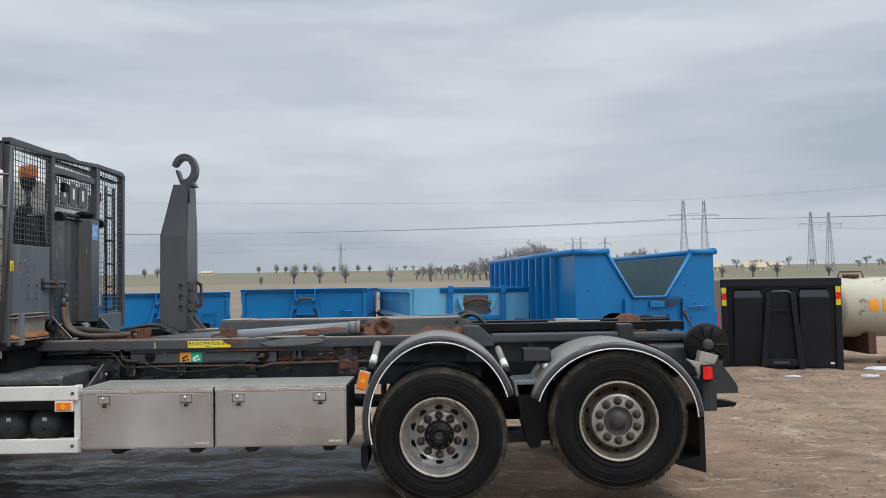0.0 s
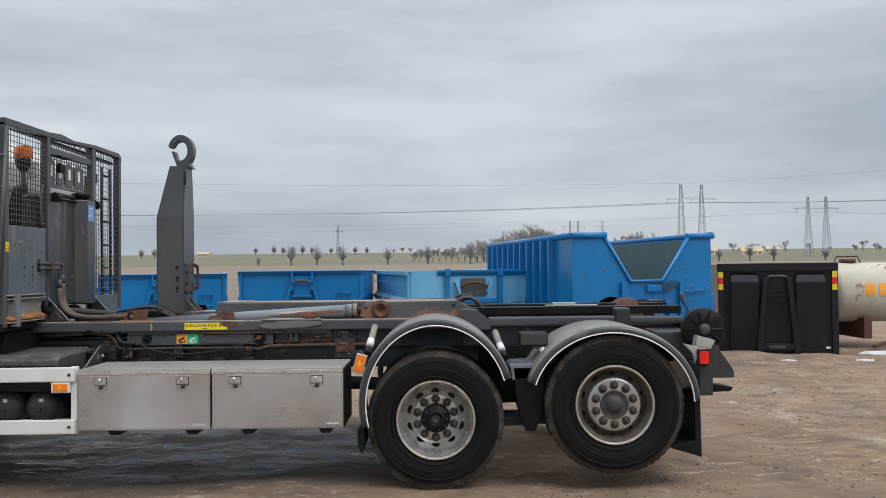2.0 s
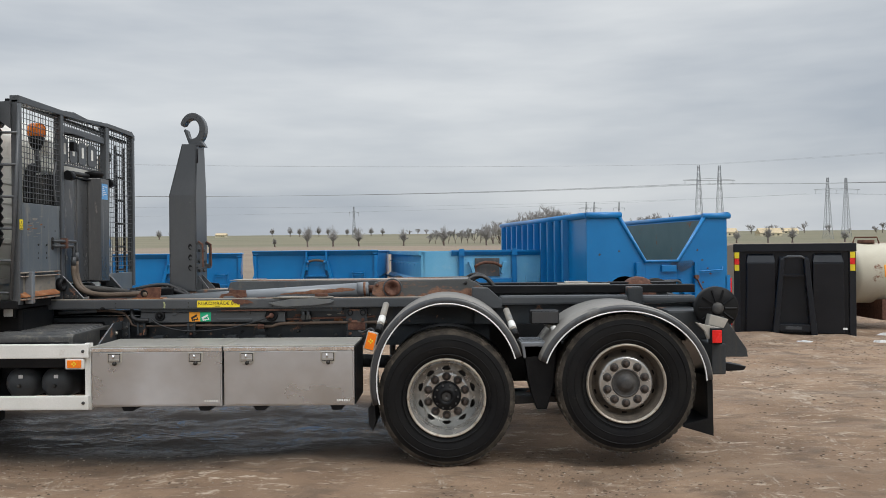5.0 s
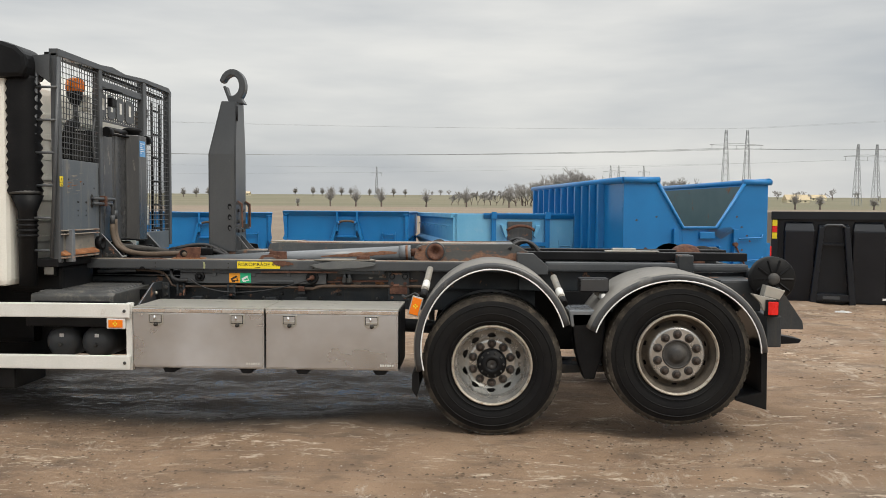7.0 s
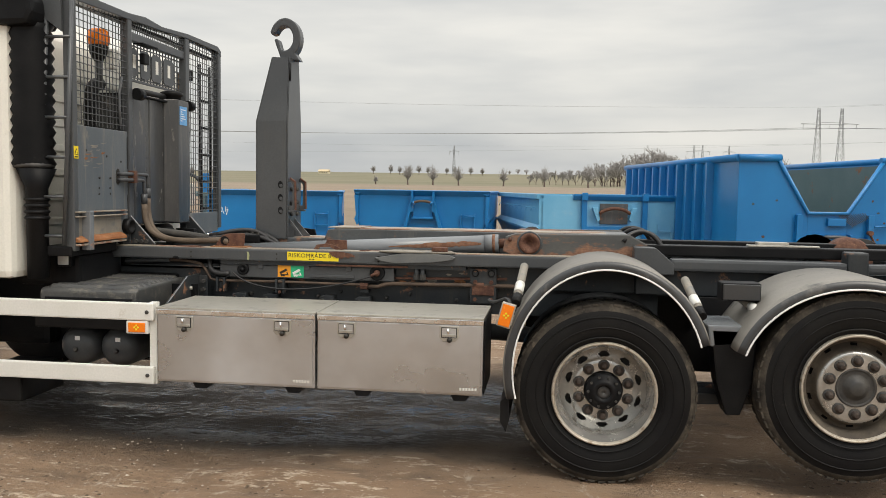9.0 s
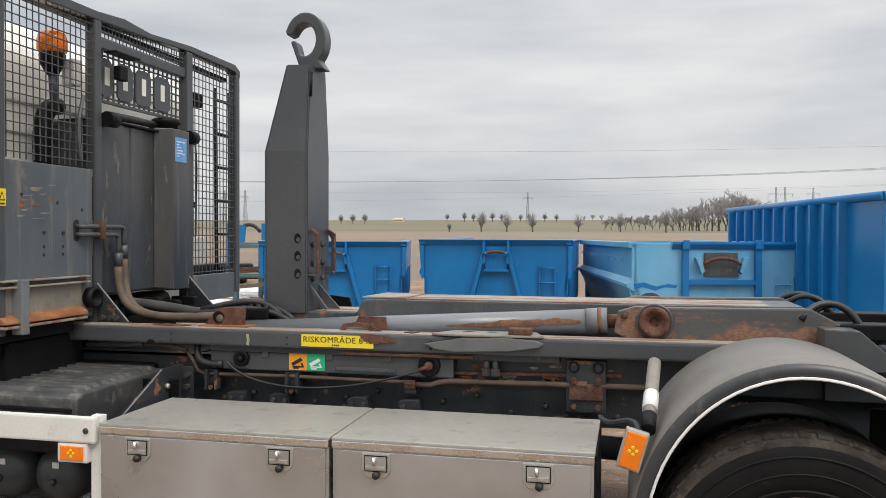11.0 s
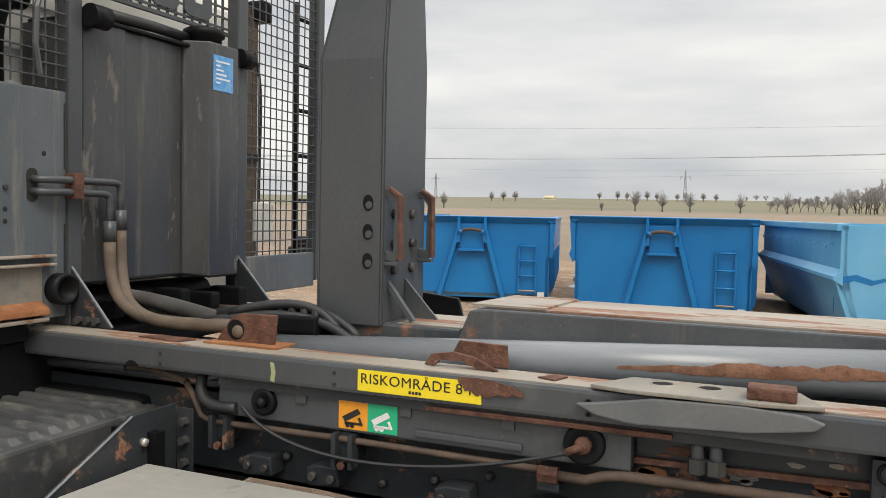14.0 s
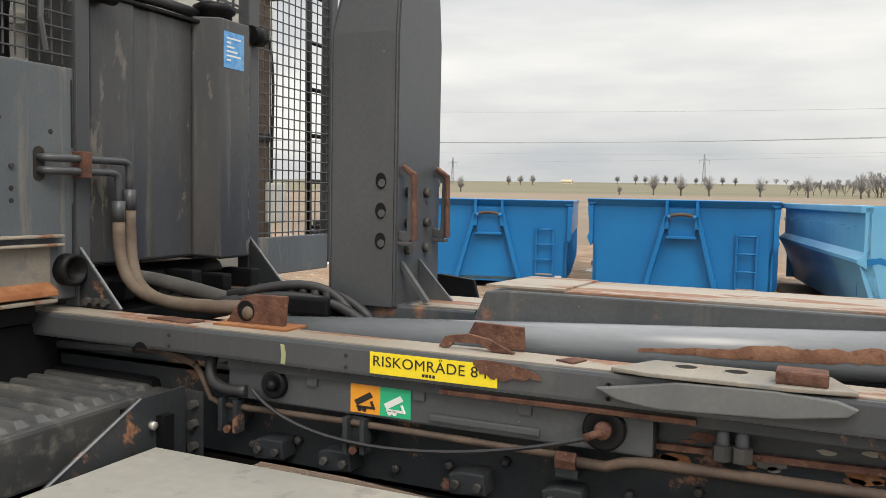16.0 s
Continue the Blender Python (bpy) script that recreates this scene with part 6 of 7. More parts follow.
    for k in range(1, n):
        for x0, s in ((0.0, 1), (W, -1)):
            part("side_rib", prism([(x0 + s * 0.065, 0.12), (x0 + s * 0.065, fold - 0.12), (x0 - s * 0.005, fold - 0.02), (x0 - s * 0.005, 0.12 + 0.10)], "y", k * L / n - 0.03, k * L / n + 0.03), paint, e)
    if graffiti:
        random.seed(3)
        for k in range(9):
            x, z = 0.16 + 0.022 * k, 0.93 + 0.03 * math.sin(k * 2.2)
            part("scrawl", tube([(x + random.uniform(-.03, .03), 0.046, z + random.uniform(-.06, .06)) for _ in range(4)], 0.005, 4), "white", e, "pale scrawled paint marks")
    return e


c1 = low_skip("hooklift_skip", "low bright blue steel skip with pale scrawl", 5.4, 2.5, 1.33, "blue", graffiti=True)
turn(c1, -6.75, 9.97, 0.24, 14)
c2 = low_skip("hooklift_skip", "low bright blue steel skip with ladder rungs", 5.4, 2.5, 1.42, "blue")
turn(c2, -3.98, 10.24, float(ground_z(-2.7, 10.3)) + 0.03, 2)


# faded skip with bulged flank and a wide front frame
def faded_skip():
    e = local_thing("hooklift_skip", "faded pale blue skip with a folded flank", "container", "hook-lift skips")
    W, L, H, p = 2.5, 6.0, 1.45, "blue_pale"
    for x0, s in ((0.0, 1), (W, -1)):
        part("side_wall", prism([(x0 + s * 0.25, 0.08), (x0 + s * 0.06, 0.62), (x0 - s * 0.04, 0.80), (x0 + s * 0.05, 0.90), (x0 + s * 0.05, H - 0.08), (x0 + s * 0.09, H - 0.08), (x0 + s * 0.10, 0.9), (x0 + s * 0.30, 0.08)], "y", 0.0, L, 0.006), p, e, "pale blue folded flank")
        part("side_fold", prism([(x0 + s * 0.06, 0.72), (x0 - s * 0.05, 0.79), (x0 - s * 0.05, 0.83), (x0 + s * 0.05, 0.91)], "y", -0.01, L), p, e)
        part("side_rim", box(min(x0 - s * 0.03, x0 + s * 0.11), max(x0 - s * 0.03, x0 + s * 0.11), 0.0, L, H - 0.09, H, 0.012), p, e, "rusty-edged top rim")
        for k in range(9):
            y = 0.5 + k * 0.62
            part("tarp_hook", tube(bez((x0 + s * 0.04, y, 1.20), (x0 - s * 0.03, y, 1.22), (x0 - s * 0.05, y + 0.02, 1.18), (x0 - s * 0.035, y + 0.03, 1.15), 6), 0.008, 5), p, e)
    part("front_wall", prism([(0.20, 0.08), (0.02, 0.62), (-0.03, 0.80), (0.02, 0.92), (0.02, H - 0.02), (W - 0.02, H - 0.02), (W - 0.02, 0.92), (W + 0.03, 0.80), (W - 0.02, 0.62), (W - 0.20, 0.08)], "y", 0.0, 0.05, 0.004), p, e, "faded blue front wall with scuffs")
    part("back_wall", box(0.1, W - 0.1, L - 0.05, L, 0.1, H - 0.02), p, e)
    part("floor_plate", box(0.25, W - 0.25, 0.05, L, 0.10, 0.15), "blue_in", e)
    part("front_rim", prism([(-0.06, H + 0.005), (0.10, H + 0.005), (0.10, H - 0.08), (-0.02, H - 0.10), (-0.06, H - 0.03)], "x", 0.60, W + 0.02, 0.004), "blue", e, "brighter blue front rim")
    for x in (0.74, 1.78):
        part("front_post", box(x, x + 0.09, -0.08, 0.0, 0.06, H - 0.06, 0.008), "blue", e)
        part("post_cap", prism([(x - 0.01, H - 0.10), (x + 0.10, H - 0.10), (x + 0.09, H + 0.03), (x, H + 0.03)], "y", -0.11, -0.05, 0.004), "blue", e)
    part("front_cross_bar", box(0.83, 1.78, -0.075, 0.0, H - 0.62, H - 0.54, 0.008), "blue", e)
    part("hook_plate", box(1.06, 1.54, -0.03, 0.0, H - 0.50, H - 0.15, 0.006), "grey_rusty", e, "worn hook back plate")
    part("hook_bar", tube(bez((1.04, -0.10, H - 0.32), (1.15, -0.11, H - 0.20), (1.45, -0.11, H - 0.20), (1.56, -0.10, H - 0.32), 10), 0.028, 10), "rust", e, "rusty hook bar")
    for s in (-1, 1):
        part("hook_cheek", prism([(1.30 + s * 0.25, H - 0.42), (1.30 + s * 0.30, H - 0.22), (1.30 + s * 0.38, H - 0.22), (1.30 + s * 0.29, H - 0.46)], "y", -0.10, 0.0, 0.004), p, e)
    for s in (0, 1):
        part("ladder_side", box(2.06 + s * 0.24, 2.085 + s * 0.24, -0.03, 0.0, 0.30, 0.95), p, e)
    for k in range(3):
        part("rung", tube([(2.06, -0.03, 0.40 + k * 0.22), (2.32, -0.03, 0.40 + k * 0.22)], 0.013, 6), p, e)
    part("paint_patch", prism([(0.02, 0.83), (0.20, 0.86), (0.38, 0.80), (0.55, 0.84), (0.68, 0.82), (0.66, 0.78), (0.50, 0.79), (0.36, 0.74), (0.18, 0.79), (0.06, 0.76)], "y", -0.0025, -0.0005), "blue", e, "darker blue touch-up streak")
    for k in range(2):
        part("paint_patch", prism([(0.13, 0.40), (0.15, 0.58), (0.17, 0.40)], "x", -0.001 - 0.002 * k, 0.001), "blue", e)
    for s in (0.28, 0.68):
        part("skid", box(W * s, W * s + 0.08, 0.0, L, 0.0, 0.12), p, e)
    mk_ = part("marker_stripe", box(-0.06, 0.02, -0.045, -0.03, 0.25, 0.36), "yellow", e, "small red and yellow marker")
    part("red_stripe", box(-0.06, 0.02, -0.047, -0.03, 0.305, 0.36), "red", mk_)
    return e


turn(faded_skip(), -0.56, 9.25, float(ground_z(0.5, 10)) + 0.06, 10)


# tall ribbed container with a notched front
def tall_container():
    e = local_thing("tall_container", "tall bright blue ribbed container with notched front", "container")
    W, L, H, p = 2.5, 6.0, 2.17, "blue"
    part("front_panel", prism([(0.0, 0.12), (0.0, H - 0.04), (0.58, H - 0.04), (1.02, 1.42), (1.02, 0.12)], "y", 0.0, 0.05, 0.006), p, e, "blue front panel with dents")
    part("front_panel", prism([(W, 0.12), (W, H - 0.04), (W - 0.42, H - 0.04), (W - 0.90, 1.42), (W - 0.90, 0.12)], "y", 0.0, 0.05, 0.006), p, e, "blue front panel with dents")
    part("front_mid", box(1.02, W - 0.90, 0.0, 0.05, 0.12, 1.40, 0.004), p, e)
    part("notch_trim", tube([(0.57, -0.015, H - 0.03), (1.02, -0.015, 1.40), (W - 0.90, -0.015, 1.40), (W - 0.42, -0.015, H - 0.03)], 0.030, 8), p, e, "rolled edge of the notch")
    for x0, s in ((0.0, 1), (W, -1)):
        part("side_wall", box(min(x0, x0 + s * 0.05), max(x0, x0 + s * 0.05), 0.05, L, 0.12, H - 0.04), p, e)
        part("top_rail", tube([(x0, -0.02, H), (x0, L + 0.02, H)], 0.055, 12), p, e, "round top rail")
        for k in range(11):
            y = 1.0 + k * 0.46
            part("side_rib", prism([(x0, y - 0.050), (x0 - s * 0.105, y - 0.034), (x0 - s * 0.105, y + 0.034), (x0, y + 0.050)], "z", 0.14, H - 0.04), p, e)
    part("top_rail", tube([(-0.02, 0.0, H), (0.60, 0.0, H + 0.005)], 0.055, 12), p, e)
    part("top_rail", tube([(W - 0.45, 0.0, H - 0.015), (W + 0.05, 0.0, H - 0.01)], 0.050, 12), p, e)
    part("back_wall", box(0.05, W - 0.05, L - 0.05, L, 0.12, H - 0.10), "blue_in", e, "weathered grey-green inner end wall")
    part("inner_lining", box(0.052, 0.060, 0.06, L - 0.05, 0.2, H - 0.06), "blue_in", e)
    part("inner_lining", box(W - 0.060, W - 0.052, 0.06, L - 0.05, 0.2, H - 0.06), "blue_in", e)
    part("floor_plate", box(0.05, W - 0.05, 0.05, L, 0.12, 0.18), "blue_in", e)
    c = 1.40
    for s in (-1, 1):
        part("frame_leg", hexa(bmesh.new(), [(c + s * 0.42 - 0.05, -0.10, 0.50), (c + s * 0.42 + 0.05, -0.10, 0.50), (c + s * 0.42 + 0.05, 0.0, 0.50), (c + s * 0.42 - 0.05, 0.0, 0.50), (c + s * 0.22 - 0.02, -0.10, 1.10), (c + s * 0.22 + 0.02, -0.10, 1.10), (c + s * 0.22 + 0.02, 0.0, 1.10), (c + s * 0.22 - 0.02, 0.0, 1.10)], 0.008), p, e)
        part("post", box(c + s * 0.52 - 0.04, c + s * 0.52 + 0.04, -0.07, 0.0, 0.12, 1.38, 0.006), p, e)
    part("hook_plate", box(c - 0.20, c + 0.20, -0.05, 0.0, 0.55, 1.08, 0.006), p, e)
    part("hook_bar", tube([(c - 0.22, -0.08, 1.03), (c - 0.15, -0.09, 1.07), (c + 0.15, -0.09, 1.07), (c + 0.22, -0.08, 1.03)], 0.024, 10), "grey", e)
    part("frame_shelf", box(c - 0.55, c + 0.55, -0.09, 0.0, 0.46, 0.56, 0.008), p, e)
    part("latch_box", box(1.30, 1.56, -0.05, 0.0, 1.22, 1.33, 0.01), p, e)
    for k in range(12):
        part("netting_cord", tube([(1.46 + 0.034 * k, -0.03, 1.37 + 0.004 * k), (1.66 + 0.020 * k, -0.05, 1.22 + 0.010 * k)], 0.006, 4), "grey", e)
    part("lever", tube([(1.90, -0.08, 1.12), (2.16, -0.08, 0.62)], 0.014, 6), "rust", e, "rusty tailgate lever")
    part("lever_head", lathe([(-0.12, 0.035), (-0.04, 0.035)], (1.90, 0, 1.13), seg=12), "rust", e)
    for k in range(3):
        z = 0.50 + k * 0.37
        part("rung", tube([(1.98, -0.04, z - 0.02), (2.38, -0.05, z), (2.42, 0.0, z + 0.05)], 0.014, 6), p, e)
    part("corner_post", box(W - 0.04, W + 0.06, 0.0, 0.10, 0.10, 1.15, 0.006), p, e)
    part("side_marking", box(W + 0.06, W + 0.085, 0.0, 0.10, 0.30, 1.10), "red", e, "reddish side marking")
    random.seed(8)
    for k in range(12):
        x, z = random.choice([random.uniform(0.1, 0.8), random.uniform(1.9, 2.4)]), random.uniform(0.4, 1.6)
        part("paint_chip", prism([(x + random.uniform(.01, .03) * math.cos(a), z + random.uniform(.01, .025) * math.sin(a)) for a in [2 * math.pi * i / 7 for i in range(7)]], "y", -0.0022, 0.0005), "rust" if k % 2 else "grey", e)
    for s in (0.3, 0.66):
        part("skid", box(W * s, W * s + 0.1, 0.0, L, 0.0, 0.12), p, e)
    return e


turn(tall_container(), 2.28, 7.28, -0.02, 10)


def black_container():
    e = local_thing("black_container", "low glossy black container with red-yellow corner marks", "container")
    W, L, H, p = 2.25, 5.5, 1.90, "blk"
    part("front_wall", box(0.10, W - 0.10, 0.05, 0.10, 0.10, H - 0.04), p, e)
    part("top_frame", box(-0.01, W + 0.01, -0.03, 0.12, H - 0.16, H, 0.012), p, e)
    for x in (0.0, W - 0.12):
        part("corner_post", box(x, x + 0.12, -0.02, 0.12, 0.06, H - 0.165, 0.01), p, e)
        part("side_wall", box(x + (0.0 if x < 1 else 0.07), x + (0.05 if x < 1 else 0.12), 0.12, L, 0.10, H - 0.02), p, e)
        for k, m_ in enumerate(("yellow", "red", "yellow")):
            part("corner_mark", box(x + 0.015, x + 0.105, -0.0245, -0.0205, H - 0.54 + 0.125 * k, H - 0.42 + 0.125 * k), m_, e, "%s reflective mark" % m_)
    for x0, x1 in ((0.22, 0.80), (1.45, 2.04)):
        part("bulged_panel", hexa(bmesh.new(), [(x0, -0.02, 0.12), (x1, -0.02, 0.12), (x1, 0.05, 0.12), (x0, 0.05, 0.12), (x0 + 0.02, -0.10, H - 0.38), (x1 - 0.02, -0.10, H - 0.38), (x1 - 0.02, 0.05, H - 0.26), (x0 + 0.02, 0.05, H - 0.26)], 0.02), p, e, "bulged black front panel")
        part("panel_cap", hexa(bmesh.new(), [(x0 + 0.02, -0.10, H - 0.375), (x1 - 0.02, -0.10, H - 0.375), (x1 - 0.02, 0.05, H - 0.255), (x0 + 0.02, 0.05, H - 0.255), (x0 + 0.05, -0.03, H - 0.24), (x1 - 0.05, -0.03, H - 0.24), (x1 - 0.05, 0.05, H - 0.20), (x0 + 0.05, 0.05, H - 0.20)]), p, e)
    for s in (-1, 1):
        part("hook_post", hexa(bmesh.new(), [(1.125 + s * 0.36 - 0.06, -0.16, 0.04), (1.125 + s * 0.36 + 0.06, -0.16, 0.04), (1.125 + s * 0.36 + 0.06, 0.05, 0.04), (1.125 + s * 0.36 - 0.06, 0.05, 0.04), (1.125 + s * 0.22 - 0.05, -0.14, H - 0.30), (1.125 + s * 0.22 + 0.05, -0.14, H - 0.30), (1.125 + s * 0.22 + 0.05, 0.05, H - 0.24), (1.125 + s * 0.22 - 0.05, 0.05, H - 0.24)], 0.02), p, e, "slanted black hook post")
    part("hook_bar", tube([(0.935, -0.12, H - 0.30), (0.995, -0.13, H - 0.26), (1.255, -0.13, H - 0.26), (1.315, -0.12, H - 0.30)], 0.025, 10), "grey", e)
    part("hook_shelf", box(0.925, 1.325, -0.06, 0.04, H - 0.66, H - 0.62, 0.006), p, e)
    part("foot_bar", box(0.775, 1.495, -0.14, -0.02, 0.16, 0.30, 0.015), p, e)
    part("foot_plate", box(0.955, 1.255, -0.145, -0.14, 0.20, 0.26), "grey", e)
    part("data_plate", box(W - 0.24, W - 0.16, -0.03, -0.024, 0.20, 0.24), "white", e)
    part("back_wall", box(0.05, W - 0.05, L - 0.05, L, 0.1, H - 0.02), p, e)
    part("floor_plate", box(0.05, W - 0.05, 0.1, L, 0.10, 0.15), p, e)
    return e


turn(black_container(), 5.78, 10.42, -0.235, -17)


# old tank on a timber rack, with scrap and snow
def old_tank():
    e = thing("storage_tank", (10.6, 12.6, -0.2), "rusty off-white cylindrical tank on low timbers", "tank")
    part("shell", lathe([(9.0, 0.002), (9.0, 0.40), (9.06, 0.60), (9.16, 0.68), (14.2, 0.68), (14.3, 0.5), (14.3, 0.002)], (0, 12.6, 0.98), "x", 40), "tank", e, "flaking cream tank shell with orange lettering bars")
    for x in (10.6, 12.4):
        part("tank_band", lathe([(x, 0.688), (x + 0.05, 0.688)], (0, 12.6, 0.98), "x", 40), "rust", e)
    part("man_hole", lathe([(1.66, 0.18), (1.74, 0.18), (1.74, 0.001)], (9.55, 12.6, 0), "z", 20), "rust", e, "rusty manhole lid")
    part("hand_rail", tube([(9.2, 12.5, 1.66), (9.25, 12.5, 1.80), (9.75, 12.5, 1.80), (9.8, 12.5, 1.66)], 0.018, 6), "rust", e)
    for k, (x, w) in enumerate(((9.62, 0.20), (9.92, 0.24), (10.28, 0.22))):
        part("lettering_bar", prism([(12.6 - 0.69 * math.cos(a), 0.98 + 0.69 * math.sin(a)) for a in (-0.10, 0.0, 0.10, 0.22, 0.30)] + [(12.6 - 0.66 * math.cos(a), 0.98 + 0.66 * math.sin(a)) for a in (0.30, 0.10, -0.10)], "x", x, x + w), "orange", e, "faded orange bar")
    for x in (9.6, 11.2, 13.2):
        part("cradle", prism([(12.0, -0.05), (12.0, 0.42), (12.25, 0.40), (12.6, 0.28), (12.95, 0.40), (13.2, 0.42), (13.2, -0.05)], "x", x, x + 0.18, 0.01), "rust", e, "rusty cradle")
    return e


old_tank()


def scrap_beam(a, b, w, h, material, name, label, category="scrap"):
    a, b = Vector(a), Vector(b)
    d = (b - a).normalized()
    s = d.cross(Vector((0, 0, 1))).normalized() * w / 2
    u = s.cross(d).normalized() * h
    o = part(name, hexa(bmesh.new(), [a - s, b - s, b + s, a + s, a - s + u, b - s + u, b + s + u, a + s + u], 0.004), material)
    return tagged(o, label, category)


random.seed(21)
for k in range(9):
    z = float(ground_z(-4.6, 13.5)) + 0.02 + 0.10 * (k // 3)
    scrap_beam((-5.1 + random.uniform(-.2, .2), 15.5 + 0.25 * (k % 3), z), (-3.0 + random.uniform(-.2, .2), 15.7 + 0.25 * (k % 3), z), 0.14, 0.09, "timber", "timber", "weathered grey timber lying in a pile")
scrap_beam((-4.35, 16.0, 0.4), (-4.75, 16.3, 1.5), 0.10, 0.05, "rust", "steel_bar", "rusty steel bar leaning on the timber pile")
for k in range(8):
    x = -8.4 + random.uniform(-1.0, 0.8)
    z = float(ground_z(x, 14)) + 0.04 + 0.16 * (k // 2)
    scrap_beam((x, 13.2 + 0.3 * (k % 3), z), (x + random.uniform(0.8, 1.4), 13.6 + 0.3 * (k % 3), z + random.uniform(-.02, .1)), 0.12, 0.08, "timber" if k % 2 else "rust", "scrap_beam", "weathered beam in a scrap heap")
bf = thing("goods_rack", (-10.6, 17.2, -0.1), "bright blue steel rack standing among scrap on the yard", "rack")
for x in (-10.95, -9.95):
    part("frame_post", box(x - 0.13, x + 0.13, 17.1, 17.3, -0.2, 1.98, 0.02), "blue", bf)
part("frame_beam", box(-10.9, -9.9, 17.12, 17.26, 1.40, 1.47, 0.01), "blue_in", bf)
part("frame_beam", box(-11.0, -9.8, 17.0, 17.3, -0.05, 0.10, 0.01), "rust", bf)
part("hook_bar", tube(bez((-10.7, 17.2, 1.85), (-10.5, 17.2, 2.02), (-10.3, 17.2, 1.95), (-10.15, 17.2, 1.75), 8), 0.05, 8), "black_rusty", bf)
part("frame_strut", hexa(bmesh.new(), [(-10.8, 17.15, 1.5), (-10.6, 17.15, 1.45), (-10.6, 17.2, 1.45), (-10.8, 17.2, 1.5), (-10.8, 17.15, 1.95), (-10.55, 17.15, 1.92), (-10.55, 17.2, 1.92), (-10.8, 17.2, 1.95)]), "blue", bf)
rack = thing("pipe_rack", (-7.6, 13.0, 0.2), "blue-grey steel rack beside the skips", "rack")
for x, y in ((-8.5, 12.4), (-7.0, 12.4), (-8.5, 13.6), (-7.0, 13.6)):
    part("rack_post", box(x, x + 0.1, y, y + 0.1, 0.1, 1.45, 0.006), "blue_in", rack)
for z in (0.8, 1.4):
    part("rack_beam", box(-8.5, -6.9, 12.4, 12.5, z, z + 0.08, 0.006), "blue_in", rack)
    part("rack_beam", box(-8.5, -6.9, 13.6, 13.7, z, z + 0.08, 0.006), "blue_in", rack)
for k in range(6):
    o = part("old_tyre", lathe([(0.0, 0.30), (0.0, 0.48), (0.04, 0.52), (0.22, 0.52), (0.26, 0.48), (0.26, 0.30)], (-11.6 - 0.95 * (k % 3), 18.2 + 0.4 * (k % 2), float(ground_z(-12, 18)) + 0.27 * (k // 3)), "z", 28), "rubber")
    tagged(o, "worn black tyre lying on the yard", "tyre", "old tyres")
for k in range(6):
    x = 9.3 + random.uniform(0, 2.5)
    scrap_beam((x, 11.0 + 0.2 * k, -0.22), (x + random.uniform(1.2, 2.2), 11.3 + 0.2 * k, -0.05 + 0.08 * k), 0.10, 0.06, "rust", "steel_bar", "rusty steel bar beside the old tank")


# patches of old snow
def snow_patch(cx, cy, r, seed):
    rnd = random.Random(seed)
    bm = bmesh.new()
    k, rings = 26, 4
    ph = [rnd.uniform(0, 6.28) for _ in range(4)]
    rows = []
    for j in range(rings + 1):
        row = []
        for i in range(k):
            a = 2 * math.pi * i / k
            rr_ = r * (0.65 + 0.25 * math.sin(2 * a + ph[0]) + 0.18 * math.sin(5 * a + ph[1]) + 0.10 * math.sin(9 * a + ph[2])) * (j + 0.15) / rings
            x, y = cx + 1.6 * rr_ * math.cos(a), cy + rr_ * math.sin(a)
            z = float(ground_z(x, y)) + min(0.03, 0.06 * r) + min(0.05, 0.10 * r) * (1 - j / rings) + rnd.uniform(-0.012, 0.012) - (0.09 if j == rings else 0)
            row.append(bm.verts.new((x, y, z)))
        rows.append(row)
    bm.faces.new(rows[0])
    for a_, b_ in zip(rows, rows[1:]):
        for i in range(k):
            f = bm.faces.new([a_[i], b_[i], b_[(i + 1) % k], a_[(i + 1) % k]])
            f.smooth = True
    bmesh.ops.recalc_face_normals(bm, faces=bm.faces)
    return tagged(part("snow_patch", bm, "snow"), "dirty melting snow patch on mud", "snow", kind="stuff")


for i, (x, y, r) in enumerate(((9.6, 10.6, 0.55), (10.6, 11.2, 0.8), (7.3, 9.6, 0.16), (8.2, 9.3, 0.12), (-4.5, 14.2, 0.5), (-7.6, 11.2, 0.7), (-8.8, 12.0, 0.6), (-4.0, 12.6, 0.25), (-9.8, 13.5, 0.9), (6.6, 9.0, 0.12), (-3.6, 13.4, 0.3), (-7.3, 9.9, 0.35), (-10.6, 16.2, 0.9), (-9.6, 15.0, 0.7), (-8.9, 13.6, 0.6), (-11.6, 16.8, 0.8))):
    snow_patch(x, y, r, i + 1)


